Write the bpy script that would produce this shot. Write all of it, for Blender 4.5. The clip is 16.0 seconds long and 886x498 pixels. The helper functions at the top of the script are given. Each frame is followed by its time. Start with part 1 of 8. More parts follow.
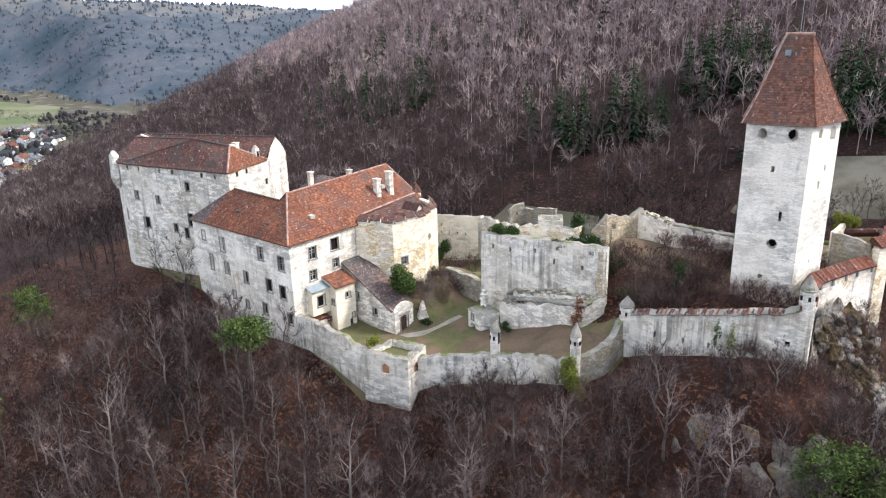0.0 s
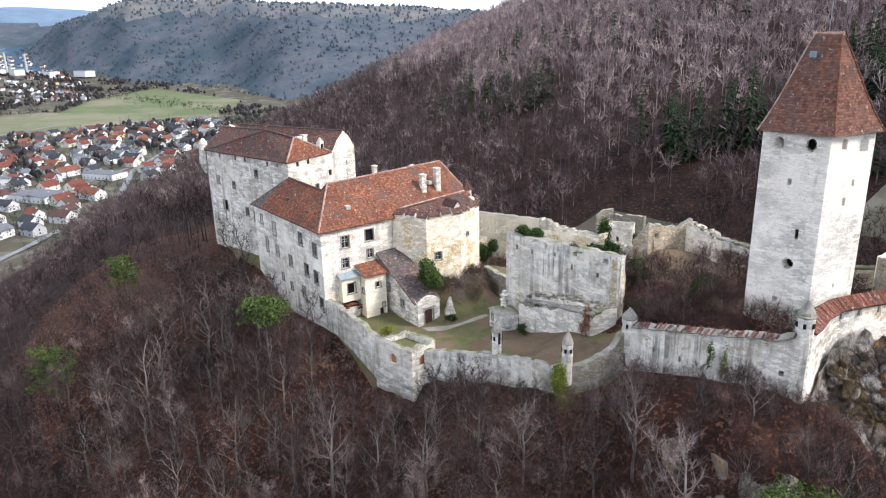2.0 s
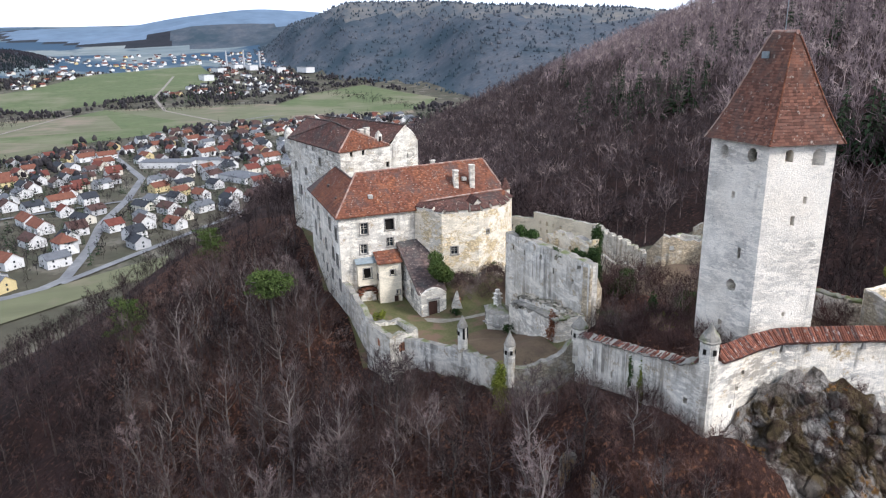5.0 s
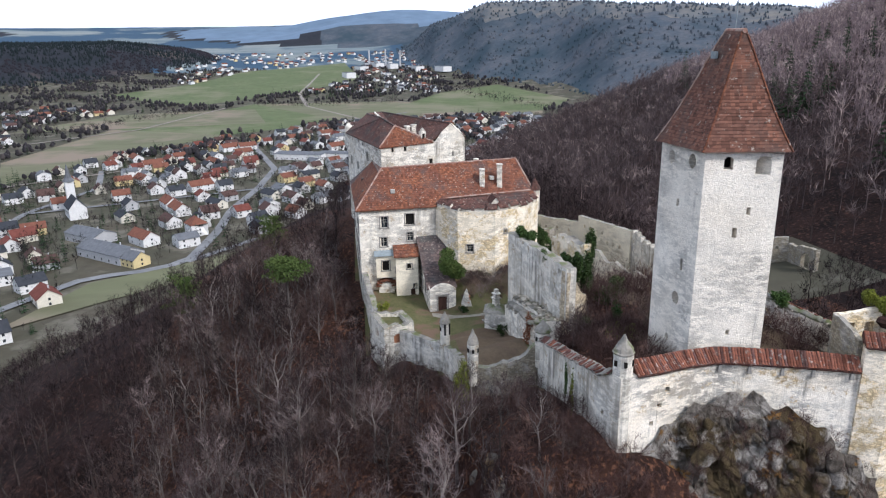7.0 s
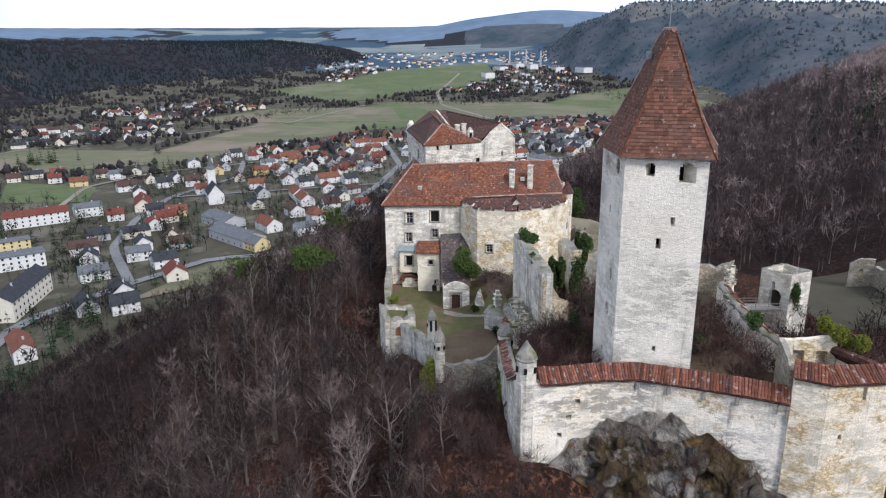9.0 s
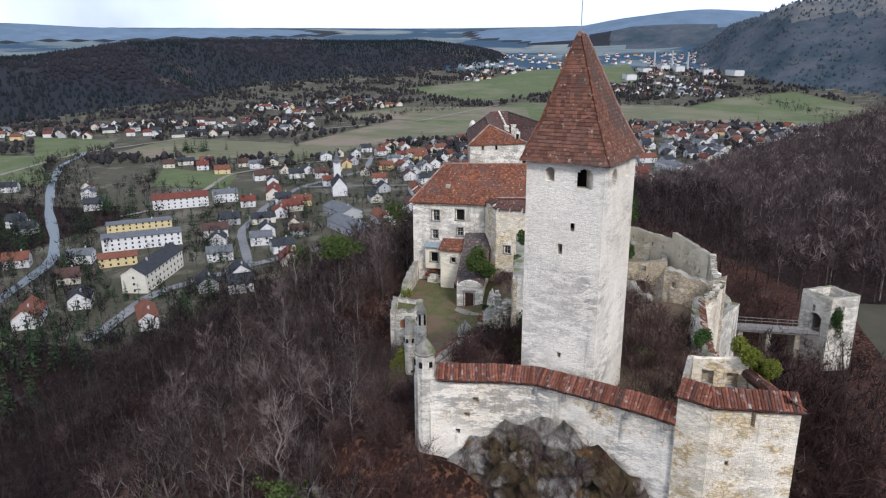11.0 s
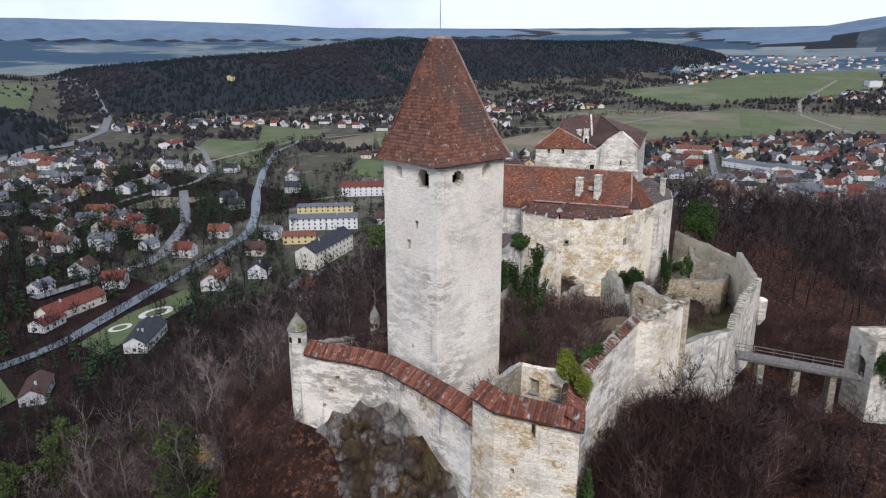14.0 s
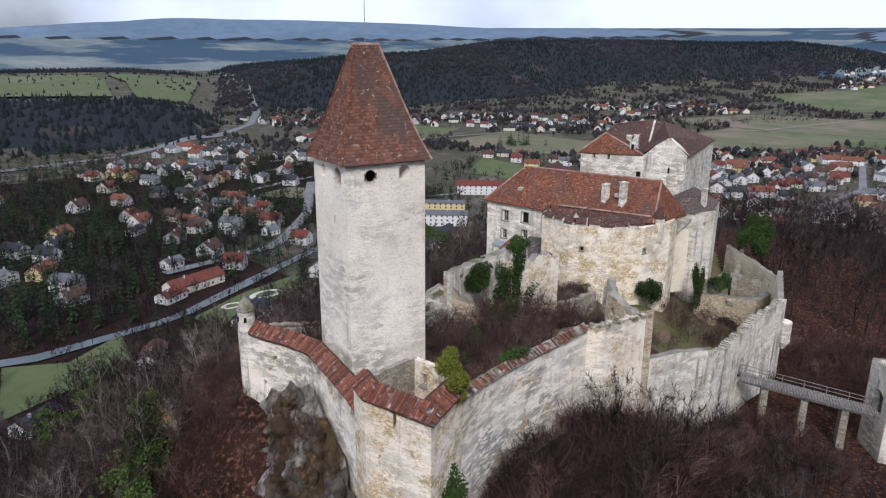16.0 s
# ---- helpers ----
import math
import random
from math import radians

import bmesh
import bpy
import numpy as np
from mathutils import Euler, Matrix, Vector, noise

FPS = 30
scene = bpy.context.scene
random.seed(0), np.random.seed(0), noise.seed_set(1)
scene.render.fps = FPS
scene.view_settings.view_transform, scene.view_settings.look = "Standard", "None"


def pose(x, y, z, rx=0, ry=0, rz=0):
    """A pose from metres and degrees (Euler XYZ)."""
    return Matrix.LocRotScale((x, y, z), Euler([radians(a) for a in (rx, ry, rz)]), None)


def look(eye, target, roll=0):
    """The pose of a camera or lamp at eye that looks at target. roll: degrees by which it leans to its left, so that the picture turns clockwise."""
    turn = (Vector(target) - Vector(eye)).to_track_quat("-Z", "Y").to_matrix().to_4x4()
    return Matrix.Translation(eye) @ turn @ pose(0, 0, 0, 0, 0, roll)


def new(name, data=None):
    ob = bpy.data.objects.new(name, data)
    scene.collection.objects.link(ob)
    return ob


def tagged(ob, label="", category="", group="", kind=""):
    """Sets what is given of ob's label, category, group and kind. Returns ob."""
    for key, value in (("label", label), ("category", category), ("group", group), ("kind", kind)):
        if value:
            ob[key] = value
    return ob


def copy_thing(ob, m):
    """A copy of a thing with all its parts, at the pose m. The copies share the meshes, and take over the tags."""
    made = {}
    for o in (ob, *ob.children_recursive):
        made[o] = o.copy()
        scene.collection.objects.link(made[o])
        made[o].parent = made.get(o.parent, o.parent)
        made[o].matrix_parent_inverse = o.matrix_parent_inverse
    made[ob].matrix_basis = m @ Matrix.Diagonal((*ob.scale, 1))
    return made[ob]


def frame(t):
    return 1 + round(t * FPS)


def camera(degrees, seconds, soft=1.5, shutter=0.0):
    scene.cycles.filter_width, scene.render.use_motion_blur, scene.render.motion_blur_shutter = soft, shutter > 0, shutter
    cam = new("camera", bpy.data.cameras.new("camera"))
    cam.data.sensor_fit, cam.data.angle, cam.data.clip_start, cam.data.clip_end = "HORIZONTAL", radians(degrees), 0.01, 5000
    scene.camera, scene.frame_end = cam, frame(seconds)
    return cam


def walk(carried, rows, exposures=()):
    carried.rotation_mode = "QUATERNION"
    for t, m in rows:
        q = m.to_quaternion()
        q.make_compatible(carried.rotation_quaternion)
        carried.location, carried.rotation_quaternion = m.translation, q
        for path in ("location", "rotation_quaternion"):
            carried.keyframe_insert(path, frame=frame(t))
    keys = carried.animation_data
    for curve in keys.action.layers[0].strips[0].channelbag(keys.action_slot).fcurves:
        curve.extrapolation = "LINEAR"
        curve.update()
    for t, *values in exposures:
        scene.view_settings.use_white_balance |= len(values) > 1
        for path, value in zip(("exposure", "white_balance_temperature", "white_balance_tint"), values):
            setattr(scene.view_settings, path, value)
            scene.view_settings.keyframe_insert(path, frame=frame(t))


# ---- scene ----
cam = camera(64.8, 16.0, soft=1.2)
METRES, EYE, TILT, LEAN, TURN = 150.0, 45.0, 0.0, 0.0, 43.2
ROWS = [
    (0.0, 0.0, 0.0, 0.0, -0.45, -17.66, 1.41),
    (0.5, 0.0291, -0.0008, -0.0011, 2.71, -17.56, 1.38),
    (1.0, 0.0619, -0.0003, -0.002, 6.18, -17.49, 1.36),
    (1.5, 0.0907, 0.0017, -0.003, 9.22, -17.42, 1.33),
    (2.0, 0.1235, 0.0054, -0.0042, 12.59, -17.32, 1.31),
    (2.5, 0.1521, 0.0103, -0.0053, 14.95, -17.24, 1.27),
    (3.0, 0.1844, 0.0171, -0.0065, 17.74, -17.17, 1.22),
    (3.5, 0.2124, 0.0244, -0.0075, 20.39, -17.11, 1.18),
    (4.0, 0.2439, 0.0344, -0.0088, 23.37, -17.03, 1.13),
    (6.5, 0.3817, 0.1012, -0.0127, 37.19, -16.78, 0.93),
    (7.0, 0.4089, 0.1203, -0.0137, 40.19, -16.73, 0.87),
    (7.5, 0.4318, 0.1381, -0.0148, 42.84, -16.68, 0.81),
    (8.0, 0.4567, 0.1601, -0.0164, 45.91, -16.64, 0.73),
    (10.5, 0.5587, 0.2753, -0.0165, 60.14, -16.46, 0.39),
    (11.0, 0.5781, 0.3027, -0.0159, 63.16, -16.46, 0.31),
    (11.5, 0.5934, 0.328, -0.0164, 65.82, -16.45, 0.27),
    (12.0, 0.6102, 0.3575, -0.0168, 68.85, -16.44, 0.22),
    (12.5, 0.6232, 0.3843, -0.0172, 71.53, -16.42, 0.16),
    (13.0, 0.6373, 0.4153, -0.0164, 74.57, -16.4, 0.1),
    (13.5, 0.6484, 0.4428, -0.0156, 77.24, -16.4, 0.06),
    (14.0, 0.6596, 0.4747, -0.0141, 80.29, -16.4, -0.02),
    (14.5, 0.6679, 0.503, -0.0129, 82.96, -16.42, -0.1),
    (15.0, 0.6753, 0.5338, -0.0118, 85.83, -16.42, -0.16),
    (15.5, 0.6812, 0.565, -0.0109, 88.72, -16.43, -0.23),
    (16.0, 0.6853, 0.5964, -0.0103, 91.61, -16.45, -0.31),
]
walk(cam, [(t, pose(0, 0, EYE, TILT, LEAN, TURN) @ pose(METRES * x, METRES * y, METRES * z, 90 + pitch, roll, yaw)) for t, x, y, z, yaw, pitch, roll in ROWS],
     exposures=((0.0, 1.6, 5900, 12.5), (4.0, 1.22, 5700, 12.5), (8.0, 0.8, 5600, 12.5), (12.0, 0.56, 5600, 13), (16.0, 0.48, 5650, 15)))

# ---- world, sun, exposure ----
SUN_ELEV, SUN_TURN = radians(42), radians(48)
world = bpy.data.worlds.new("world")
scene.world = world
world.use_nodes = True
wn = world.node_tree.nodes
sky = wn.new("ShaderNodeTexSky")
sky.sky_type, sky.sun_disc = "NISHITA", False
sky.sun_elevation, sky.sun_rotation = SUN_ELEV, SUN_TURN
sky.dust_density = 3.0
wn["Background"].inputs["Strength"].default_value = 0.091
wco = wn.new("ShaderNodeTexCoord")
wno = wn.new("ShaderNodeTexNoise")
wno.inputs["Scale"].default_value = 2.2
wno.inputs["Detail"].default_value = 7
wra = wn.new("ShaderNodeValToRGB")
wra.color_ramp.elements[0].position, wra.color_ramp.elements[1].position = 0.22, 0.50
wmx = wn.new("ShaderNodeMix")
wmx.data_type = "RGBA"
wmx.inputs[7].default_value = (7.9, 8.3, 9.0, 1)
wl = world.node_tree.links
wl.new(wco.outputs["Generated"], wno.inputs["Vector"])
wl.new(wno.outputs["Fac"], wra.inputs["Fac"])
wl.new(wra.outputs["Color"], wmx.inputs[0])
wl.new(sky.outputs["Color"], wmx.inputs[6])
wl.new(wmx.outputs[2], wn["Background"].inputs["Color"])
sun = new("sun", bpy.data.lights.new("sun", "SUN"))
sun.data.energy, sun.data.angle, sun.data.color = 2.3, radians(14), (1.0, 0.91, 0.79)
SUN_FROM = Vector((math.sin(SUN_TURN) * math.cos(SUN_ELEV), math.cos(SUN_TURN) * math.cos(SUN_ELEV), math.sin(SUN_ELEV)))
sun.matrix_world = look(SUN_FROM * 300, (0, 0, 0))


# ---- materials ----
def nodes_of(name, rough=0.85, metal=0.0):
    m = bpy.data.materials.new(name)
    m.use_nodes = True
    b = m.node_tree.nodes["Principled BSDF"]
    b.inputs["Roughness"].default_value, b.inputs["Metallic"].default_value = rough, metal
    b.inputs["Specular IOR Level"].default_value = 0.5 if rough < 0.6 else 0.06
    return m, m.node_tree.nodes, m.node_tree.links, b


def noise_node(m, scale, detail=5, stretch=(1, 1, 1), rough=0.6):
    n, l = m.node_tree.nodes, m.node_tree.links
    co, mp, no = n.new("ShaderNodeNewGeometry"), n.new("ShaderNodeMapping"), n.new("ShaderNodeTexNoise")
    mp.inputs["Scale"].default_value = stretch
    no.inputs["Scale"].default_value, no.inputs["Detail"].default_value, no.inputs["Roughness"].default_value = scale, detail, rough
    l.new(co.outputs["Position"], mp.inputs["Vector"])
    l.new(mp.outputs["Vector"], no.inputs["Vector"])
    return no.outputs["Fac"]


def ramp(m, fac, lo, hi):
    r = m.node_tree.nodes.new("ShaderNodeMapRange")
    r.inputs["From Min"].default_value, r.inputs["From Max"].default_value = lo, hi
    m.node_tree.links.new(fac, r.inputs["Value"])
    return r.outputs["Result"]


def mix(m, fac, a, b, how="MIX"):
    x = m.node_tree.nodes.new("ShaderNodeMix")
    x.data_type, x.blend_type = "RGBA", how
    for sock, v in ((x.inputs[0], fac), (x.inputs[6], a), (x.inputs[7], b)):
        if isinstance(v, (tuple, list)):
            sock.default_value = (*v, 1) if len(v) == 3 else v
        elif isinstance(v, (int, float)):
            sock.default_value = v
        else:
            m.node_tree.links.new(v, sock)
    return x.outputs[2]


def bump(m, b, fac, strength, dist):
    u = m.node_tree.nodes.new("ShaderNodeBump")
    u.inputs["Strength"].default_value, u.inputs["Distance"].default_value = strength, dist
    m.node_tree.links.new(fac, u.inputs["Height"])
    m.node_tree.links.new(u.outputs["Normal"], b.inputs["Normal"])


def masonry(m, scale, stretch):
    """Joint lines and a tone for each stone of a rubble wall."""
    n, l = m.node_tree.nodes, m.node_tree.links
    co, mp = n.new("ShaderNodeNewGeometry"), n.new("ShaderNodeMapping")
    wob, add = n.new("ShaderNodeTexNoise"), n.new("ShaderNodeMix")
    edge, cell = n.new("ShaderNodeTexVoronoi"), n.new("ShaderNodeTexVoronoi")
    mp.inputs["Scale"].default_value = stretch
    wob.inputs["Scale"].default_value = 1.7
    add.data_type, add.blend_type = "RGBA", "LINEAR_LIGHT"
    add.inputs[0].default_value = 0.16
    l.new(co.outputs["Position"], wob.inputs["Vector"])
    l.new(co.outputs["Position"], add.inputs[6])
    l.new(wob.outputs["Color"], add.inputs[7])
    l.new(add.outputs[2], mp.inputs["Vector"])
    edge.feature = "DISTANCE_TO_EDGE"
    for v in (edge, cell):
        v.inputs["Scale"].default_value = scale
        l.new(mp.outputs["Vector"], v.inputs["Vector"])
    sep = n.new("ShaderNodeSeparateColor")
    l.new(cell.outputs["Color"], sep.inputs["Color"])
    return ramp(m, edge.outputs["Distance"], 0.14, 0.02), sep.outputs[0]


def plaster(name, base, grey, stone, grey_at=(0.48, 0.62), stone_at=(0.62, 0.7), streak_at=(0.55, 0.75), seed=0.0, worn=1.0, bare=0.0):
    """Weathered lime plaster: grey weather streaks, bare rubble masonry where it has fallen, fine dirt."""
    m, n, l, b = nodes_of(name, 0.92)
    joint, tone = masonry(m, 2.1, (1.0, 1.0, 2.0))
    broad = ramp(m, noise_node(m, 0.12 + seed, 5, (1, 1, 1.0), 0.6), grey_at[0] - 0.10, grey_at[1] - 0.02)
    flake = ramp(m, noise_node(m, 0.75 + seed, 12, (0.6, 0.6, 1.7), 0.80), 0.465, 0.515)
    film = ramp(m, noise_node(m, 0.35 + seed, 6, (1, 1, 0.5), 0.6), 0.42, 0.68)
    streak = ramp(m, noise_node(m, 1.3, 5, (1, 1, 0.07), 0.65), *streak_at)
    long_ = ramp(m, noise_node(m, 0.22 + seed, 3), 0.40, 0.60)
    patch = ramp(m, noise_node(m, 0.42 + seed, 12, (0.9, 0.9, 1.2), 0.80), stone_at[0] - 0.055 - bare, stone_at[0] + 0.01 - bare)
    fine = ramp(m, noise_node(m, 3.4, 9, (1, 1, 1.6), 0.8), 0.48, 0.68)
    soil = ramp(m, noise_node(m, 0.09 + seed, 5), 0.42, 0.66)
    pits = ramp(m, noise_node(m, 4.6 + seed * 9, 3, (1, 1, 1.3), 0.7), 0.655, 0.70)
    c = mix(m, mix(m, 0.40, (0, 0, 0), film), base, tuple(0.5 * u + 0.5 * v for u, v in zip(base, grey)))
    c = mix(m, mix(m, flake, (0, 0, 0), mix(m, worn, (0, 0, 0), broad)), c, tuple(v * 0.66 for v in grey))
    c = mix(m, mix(m, streak, (0, 0, 0), mix(m, 0.85, (0, 0, 0), long_)), c, tuple(v * 0.36 for v in grey))
    c = mix(m, mix(m, 0.34, (0, 0, 0), soil), c, tuple(stone))
    rub = mix(m, ramp(m, tone, 0.1, 0.9), tuple(v * 1.15 for v in stone), tuple(v * 0.68 for v in stone))
    rub = mix(m, mix(m, 0.75, (0, 0, 0), joint), rub, tuple(v * 0.42 for v in stone))
    c = mix(m, patch, c, rub)
    c = mix(m, mix(m, 0.045, (0, 0, 0), joint), c, (0.16, 0.14, 0.12))
    c = mix(m, mix(m, 0.34, (0, 0, 0), fine), c, (0.12, 0.11, 0.10))
    c = mix(m, mix(m, 0.75, (0, 0, 0), pits), c, (0.05, 0.045, 0.04))
    l.new(c, b.inputs["Base Color"])
    bump(m, b, mix(m, mix(m, 0.15, (0, 0, 0), joint), noise_node(m, 2.0, 10, (1, 1, 1.8), 0.78), (0, 0, 0)), 0.8, 0.16)
    return m


def tiles(name, c1, c2, moss, step=0.30, moss_at=(0.5, 0.66)):
    """Plain clay tiles in level courses."""
    m, n, l, b = nodes_of(name, 0.85)
    co, sep = n.new("ShaderNodeNewGeometry"), n.new("ShaderNodeSeparateXYZ")
    l.new(co.outputs["Position"], sep.inputs["Vector"])
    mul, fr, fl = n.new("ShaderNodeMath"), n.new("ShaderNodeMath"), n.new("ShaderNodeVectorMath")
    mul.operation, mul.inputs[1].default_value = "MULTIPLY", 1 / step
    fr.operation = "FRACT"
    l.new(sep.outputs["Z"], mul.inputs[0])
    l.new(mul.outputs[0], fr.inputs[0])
    fl.operation = "SNAP"
    fl.inputs[1].default_value = (0.34, 0.34, step)
    l.new(co.outputs["Position"], fl.inputs[0])
    wh = n.new("ShaderNodeTexWhiteNoise")
    l.new(fl.outputs[0], wh.inputs["Vector"])
    c = mix(m, ramp(m, noise_node(m, 0.35, 6), 0.35, 0.65), c1, c2)
    c = mix(m, mix(m, 0.75, (0, 0, 0), wh.outputs["Value"]), c, [v * 0.36 for v in c2])
    c = mix(m, ramp(m, noise_node(m, 0.28, 9, (1, 1, 0.7), 0.72), *moss_at), c, moss)
    # Each course is darker along its lower edge.
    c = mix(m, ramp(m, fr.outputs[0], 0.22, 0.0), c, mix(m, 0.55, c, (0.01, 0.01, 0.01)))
    c = mix(m, ramp(m, noise_node(m, 1.6, 8, (1, 1, 1), 0.75), 0.60, 0.66), c, tuple(0.5 * v for v in moss))
    c = mix(m, ramp(m, noise_node(m, 2.6, 6, (1, 1, 1), 0.7), 0.60, 0.66), c, (0.30, 0.255, 0.215))
    l.new(c, b.inputs["Base Color"])
    bump(m, b, fr.outputs[0], 0.6, 0.06)
    return m


def rough_mat(name, c1, c2, scale, c3=None, c3_at=(0.6, 0.7), rough=0.9, bumpy=0.3, dist=0.1, stretch=(1, 1, 1), scale3=None):
    m, n, l, b = nodes_of(name, rough)
    c = mix(m, ramp(m, noise_node(m, scale, 7, stretch), 0.35, 0.65), c1, c2)
    c = mix(m, ramp(m, noise_node(m, scale * 6, 5, stretch), 0.3, 0.8), c, mix(m, 0.45, c, [v * 0.3 for v in c1]))
    if c3:
        c = mix(m, ramp(m, noise_node(m, scale3 or scale * 0.5, 6), *c3_at), c, c3)
    l.new(c, b.inputs["Base Color"])
    if bumpy:
        bump(m, b, noise_node(m, scale * 5, 6, stretch), bumpy, dist)
    return m


def vary(m, lo, hi):
    """Lets each object that carries the material be lighter or darker."""
    n, l = m.node_tree.nodes, m.node_tree.links
    b = n["Principled BSDF"]
    src = b.inputs["Base Color"].links[0].from_socket
    oi, mr, hs = n.new("ShaderNodeObjectInfo"), n.new("ShaderNodeMapRange"), n.new("ShaderNodeHueSaturation")
    mr.inputs["To Min"].default_value, mr.inputs["To Max"].default_value = lo, hi
    l.new(oi.outputs["Random"], mr.inputs["Value"])
    l.new(mr.outputs["Result"], hs.inputs["Value"])
    l.new(src, hs.inputs["Color"])
    l.new(hs.outputs["Color"], b.inputs["Base Color"])
    return m


M = {}
M["plaster"] = plaster("white_plaster", (0.82, 0.765, 0.655), (0.42, 0.40, 0.36), (0.50, 0.41, 0.29), (0.44, 0.60), (0.60, 0.70), (0.50, 0.68), 0.0, 0.75)
M["plaster_tower"] = plaster("tower_plaster", (0.82, 0.755, 0.645), (0.32, 0.305, 0.275), (0.57, 0.48, 0.36), (0.55, 0.66), (0.66, 0.76), (0.62, 0.82), 0.03, 0.72)
M["plaster_old"] = plaster("grey_white_plaster", (0.78, 0.73, 0.63), (0.38, 0.365, 0.325), (0.46, 0.39, 0.28), (0.40, 0.58), (0.60, 0.72), (0.48, 0.66), 0.05, 0.8)
M["plaster_cream"] = plaster("cream_plaster", (0.76, 0.69, 0.54), (0.60, 0.54, 0.42), (0.55, 0.46, 0.33), (0.52, 0.7), (0.68, 0.75), (0.66, 0.85), 0.02)
M["plaster_streak"] = plaster("streaked_plaster", (0.78, 0.73, 0.63), (0.30, 0.29, 0.265), (0.45, 0.37, 0.26), (0.42, 0.60), (0.60, 0.72), (0.45, 0.58), 0.07, 0.55)
M["plaster_wall"] = plaster("stained_wall_plaster", (0.88, 0.81, 0.69), (0.44, 0.425, 0.39), (0.58, 0.44, 0.25), (0.46, 0.62), (0.60, 0.65), (0.54, 0.74), 0.045, 0.95)
M["stone"] = plaster("bare_stone_wall", (0.70, 0.62, 0.49), (0.40, 0.37, 0.32), (0.50, 0.41, 0.28), (0.42, 0.60), (0.50, 0.66), (0.6, 0.8), 0.09, 1.0, 0.03)
M["stone_grey"] = plaster("grey_stone_wall", (0.40, 0.37, 0.32), (0.24, 0.23, 0.21), (0.30, 0.26, 0.19), (0.42, 0.60), (0.50, 0.66), (0.55, 0.75), 0.04)
M["ridge_top"] = rough_mat("weathered_wall_top", (0.16, 0.15, 0.13), (0.34, 0.31, 0.26), 0.8, (0.10, 0.11, 0.05), (0.52, 0.62))
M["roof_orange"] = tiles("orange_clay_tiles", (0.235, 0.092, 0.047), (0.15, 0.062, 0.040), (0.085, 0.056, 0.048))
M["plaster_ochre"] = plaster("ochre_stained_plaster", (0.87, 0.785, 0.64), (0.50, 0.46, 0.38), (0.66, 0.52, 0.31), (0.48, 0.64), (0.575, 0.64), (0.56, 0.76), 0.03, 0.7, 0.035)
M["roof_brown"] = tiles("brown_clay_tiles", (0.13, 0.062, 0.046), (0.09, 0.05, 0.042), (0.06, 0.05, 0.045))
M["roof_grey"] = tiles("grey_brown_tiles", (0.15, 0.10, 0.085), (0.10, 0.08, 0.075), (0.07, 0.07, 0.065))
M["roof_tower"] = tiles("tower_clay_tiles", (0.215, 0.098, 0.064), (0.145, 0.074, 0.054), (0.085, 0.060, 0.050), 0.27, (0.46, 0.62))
M["ridge_tile"] = rough_mat("ridge_tile", (0.22, 0.10, 0.07), (0.38, 0.30, 0.25), 1.1)
M["cap_tile"] = vary(rough_mat("half_round_tile", (0.225, 0.086, 0.052), (0.125, 0.056, 0.042), 2.6, (0.27, 0.23, 0.20), (0.58, 0.66), scale3=2.4), 0.5, 1.35)
# Near-black fill for openings: the unlit inside is put into the colour.
M["dark"] = rough_mat("dark_room", (0.012, 0.011, 0.010), (0.02, 0.018, 0.016), 1.0, bumpy=0)
M["glass"] = nodes_of("old_window_glass", 0.15)[0]
M["glass"].node_tree.nodes["Principled BSDF"].inputs["Base Color"].default_value = (0.02, 0.025, 0.03, 1)
M["frame"] = rough_mat("weathered_stone_frame", (0.30, 0.28, 0.25), (0.20, 0.19, 0.17), 3.0)
M["sash"] = rough_mat("pale_wooden_sash", (0.45, 0.43, 0.38), (0.32, 0.30, 0.26), 4.0)
M["door"] = rough_mat("brown_wooden_door", (0.075, 0.042, 0.032), (0.05, 0.03, 0.025), 3.0, stretch=(6, 6, 0.6))
M["zinc"] = rough_mat("weathered_zinc", (0.25, 0.29, 0.30), (0.17, 0.20, 0.21), 2.0, rough=0.5)
M["brick_arch"] = rough_mat("orange_brick", (0.42, 0.20, 0.11), (0.30, 0.14, 0.08), 3.0)
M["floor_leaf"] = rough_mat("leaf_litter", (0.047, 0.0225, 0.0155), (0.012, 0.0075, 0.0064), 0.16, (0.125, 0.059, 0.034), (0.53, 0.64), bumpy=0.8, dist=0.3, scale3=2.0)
# Darker copy of the leaf litter, for ground farther from the walls.
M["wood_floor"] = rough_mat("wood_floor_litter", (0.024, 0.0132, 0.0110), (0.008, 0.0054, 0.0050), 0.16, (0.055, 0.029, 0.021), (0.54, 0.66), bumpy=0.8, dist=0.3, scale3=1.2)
M["grass"] = rough_mat("winter_grass", (0.072, 0.063, 0.046), (0.054, 0.054, 0.036), 0.02, (0.105, 0.096, 0.075), (0.52, 0.62), bumpy=0.2, scale3=0.035)
M["court"] = rough_mat("courtyard_grass", (0.082, 0.084, 0.034), (0.115, 0.105, 0.052), 0.55, (0.125, 0.085, 0.058), (0.50, 0.62), bumpy=0.7, scale3=0.30)
M["dry"] = rough_mat("dry_grass", (0.13, 0.095, 0.06), (0.085, 0.062, 0.042), 0.4, (0.12, 0.08, 0.055), (0.55, 0.7))
M["rock"] = rough_mat("limestone_rock", (0.20, 0.178, 0.152), (0.055, 0.046, 0.037), 0.55, (0.23, 0.13, 0.05), (0.62, 0.67), bumpy=1.0, dist=0.5, scale3=0.3)
M["loose_stone"], _n, _l, _b = nodes_of("loose_wall_stone", 0.95)
_g = _n.new("ShaderNodeNewGeometry")
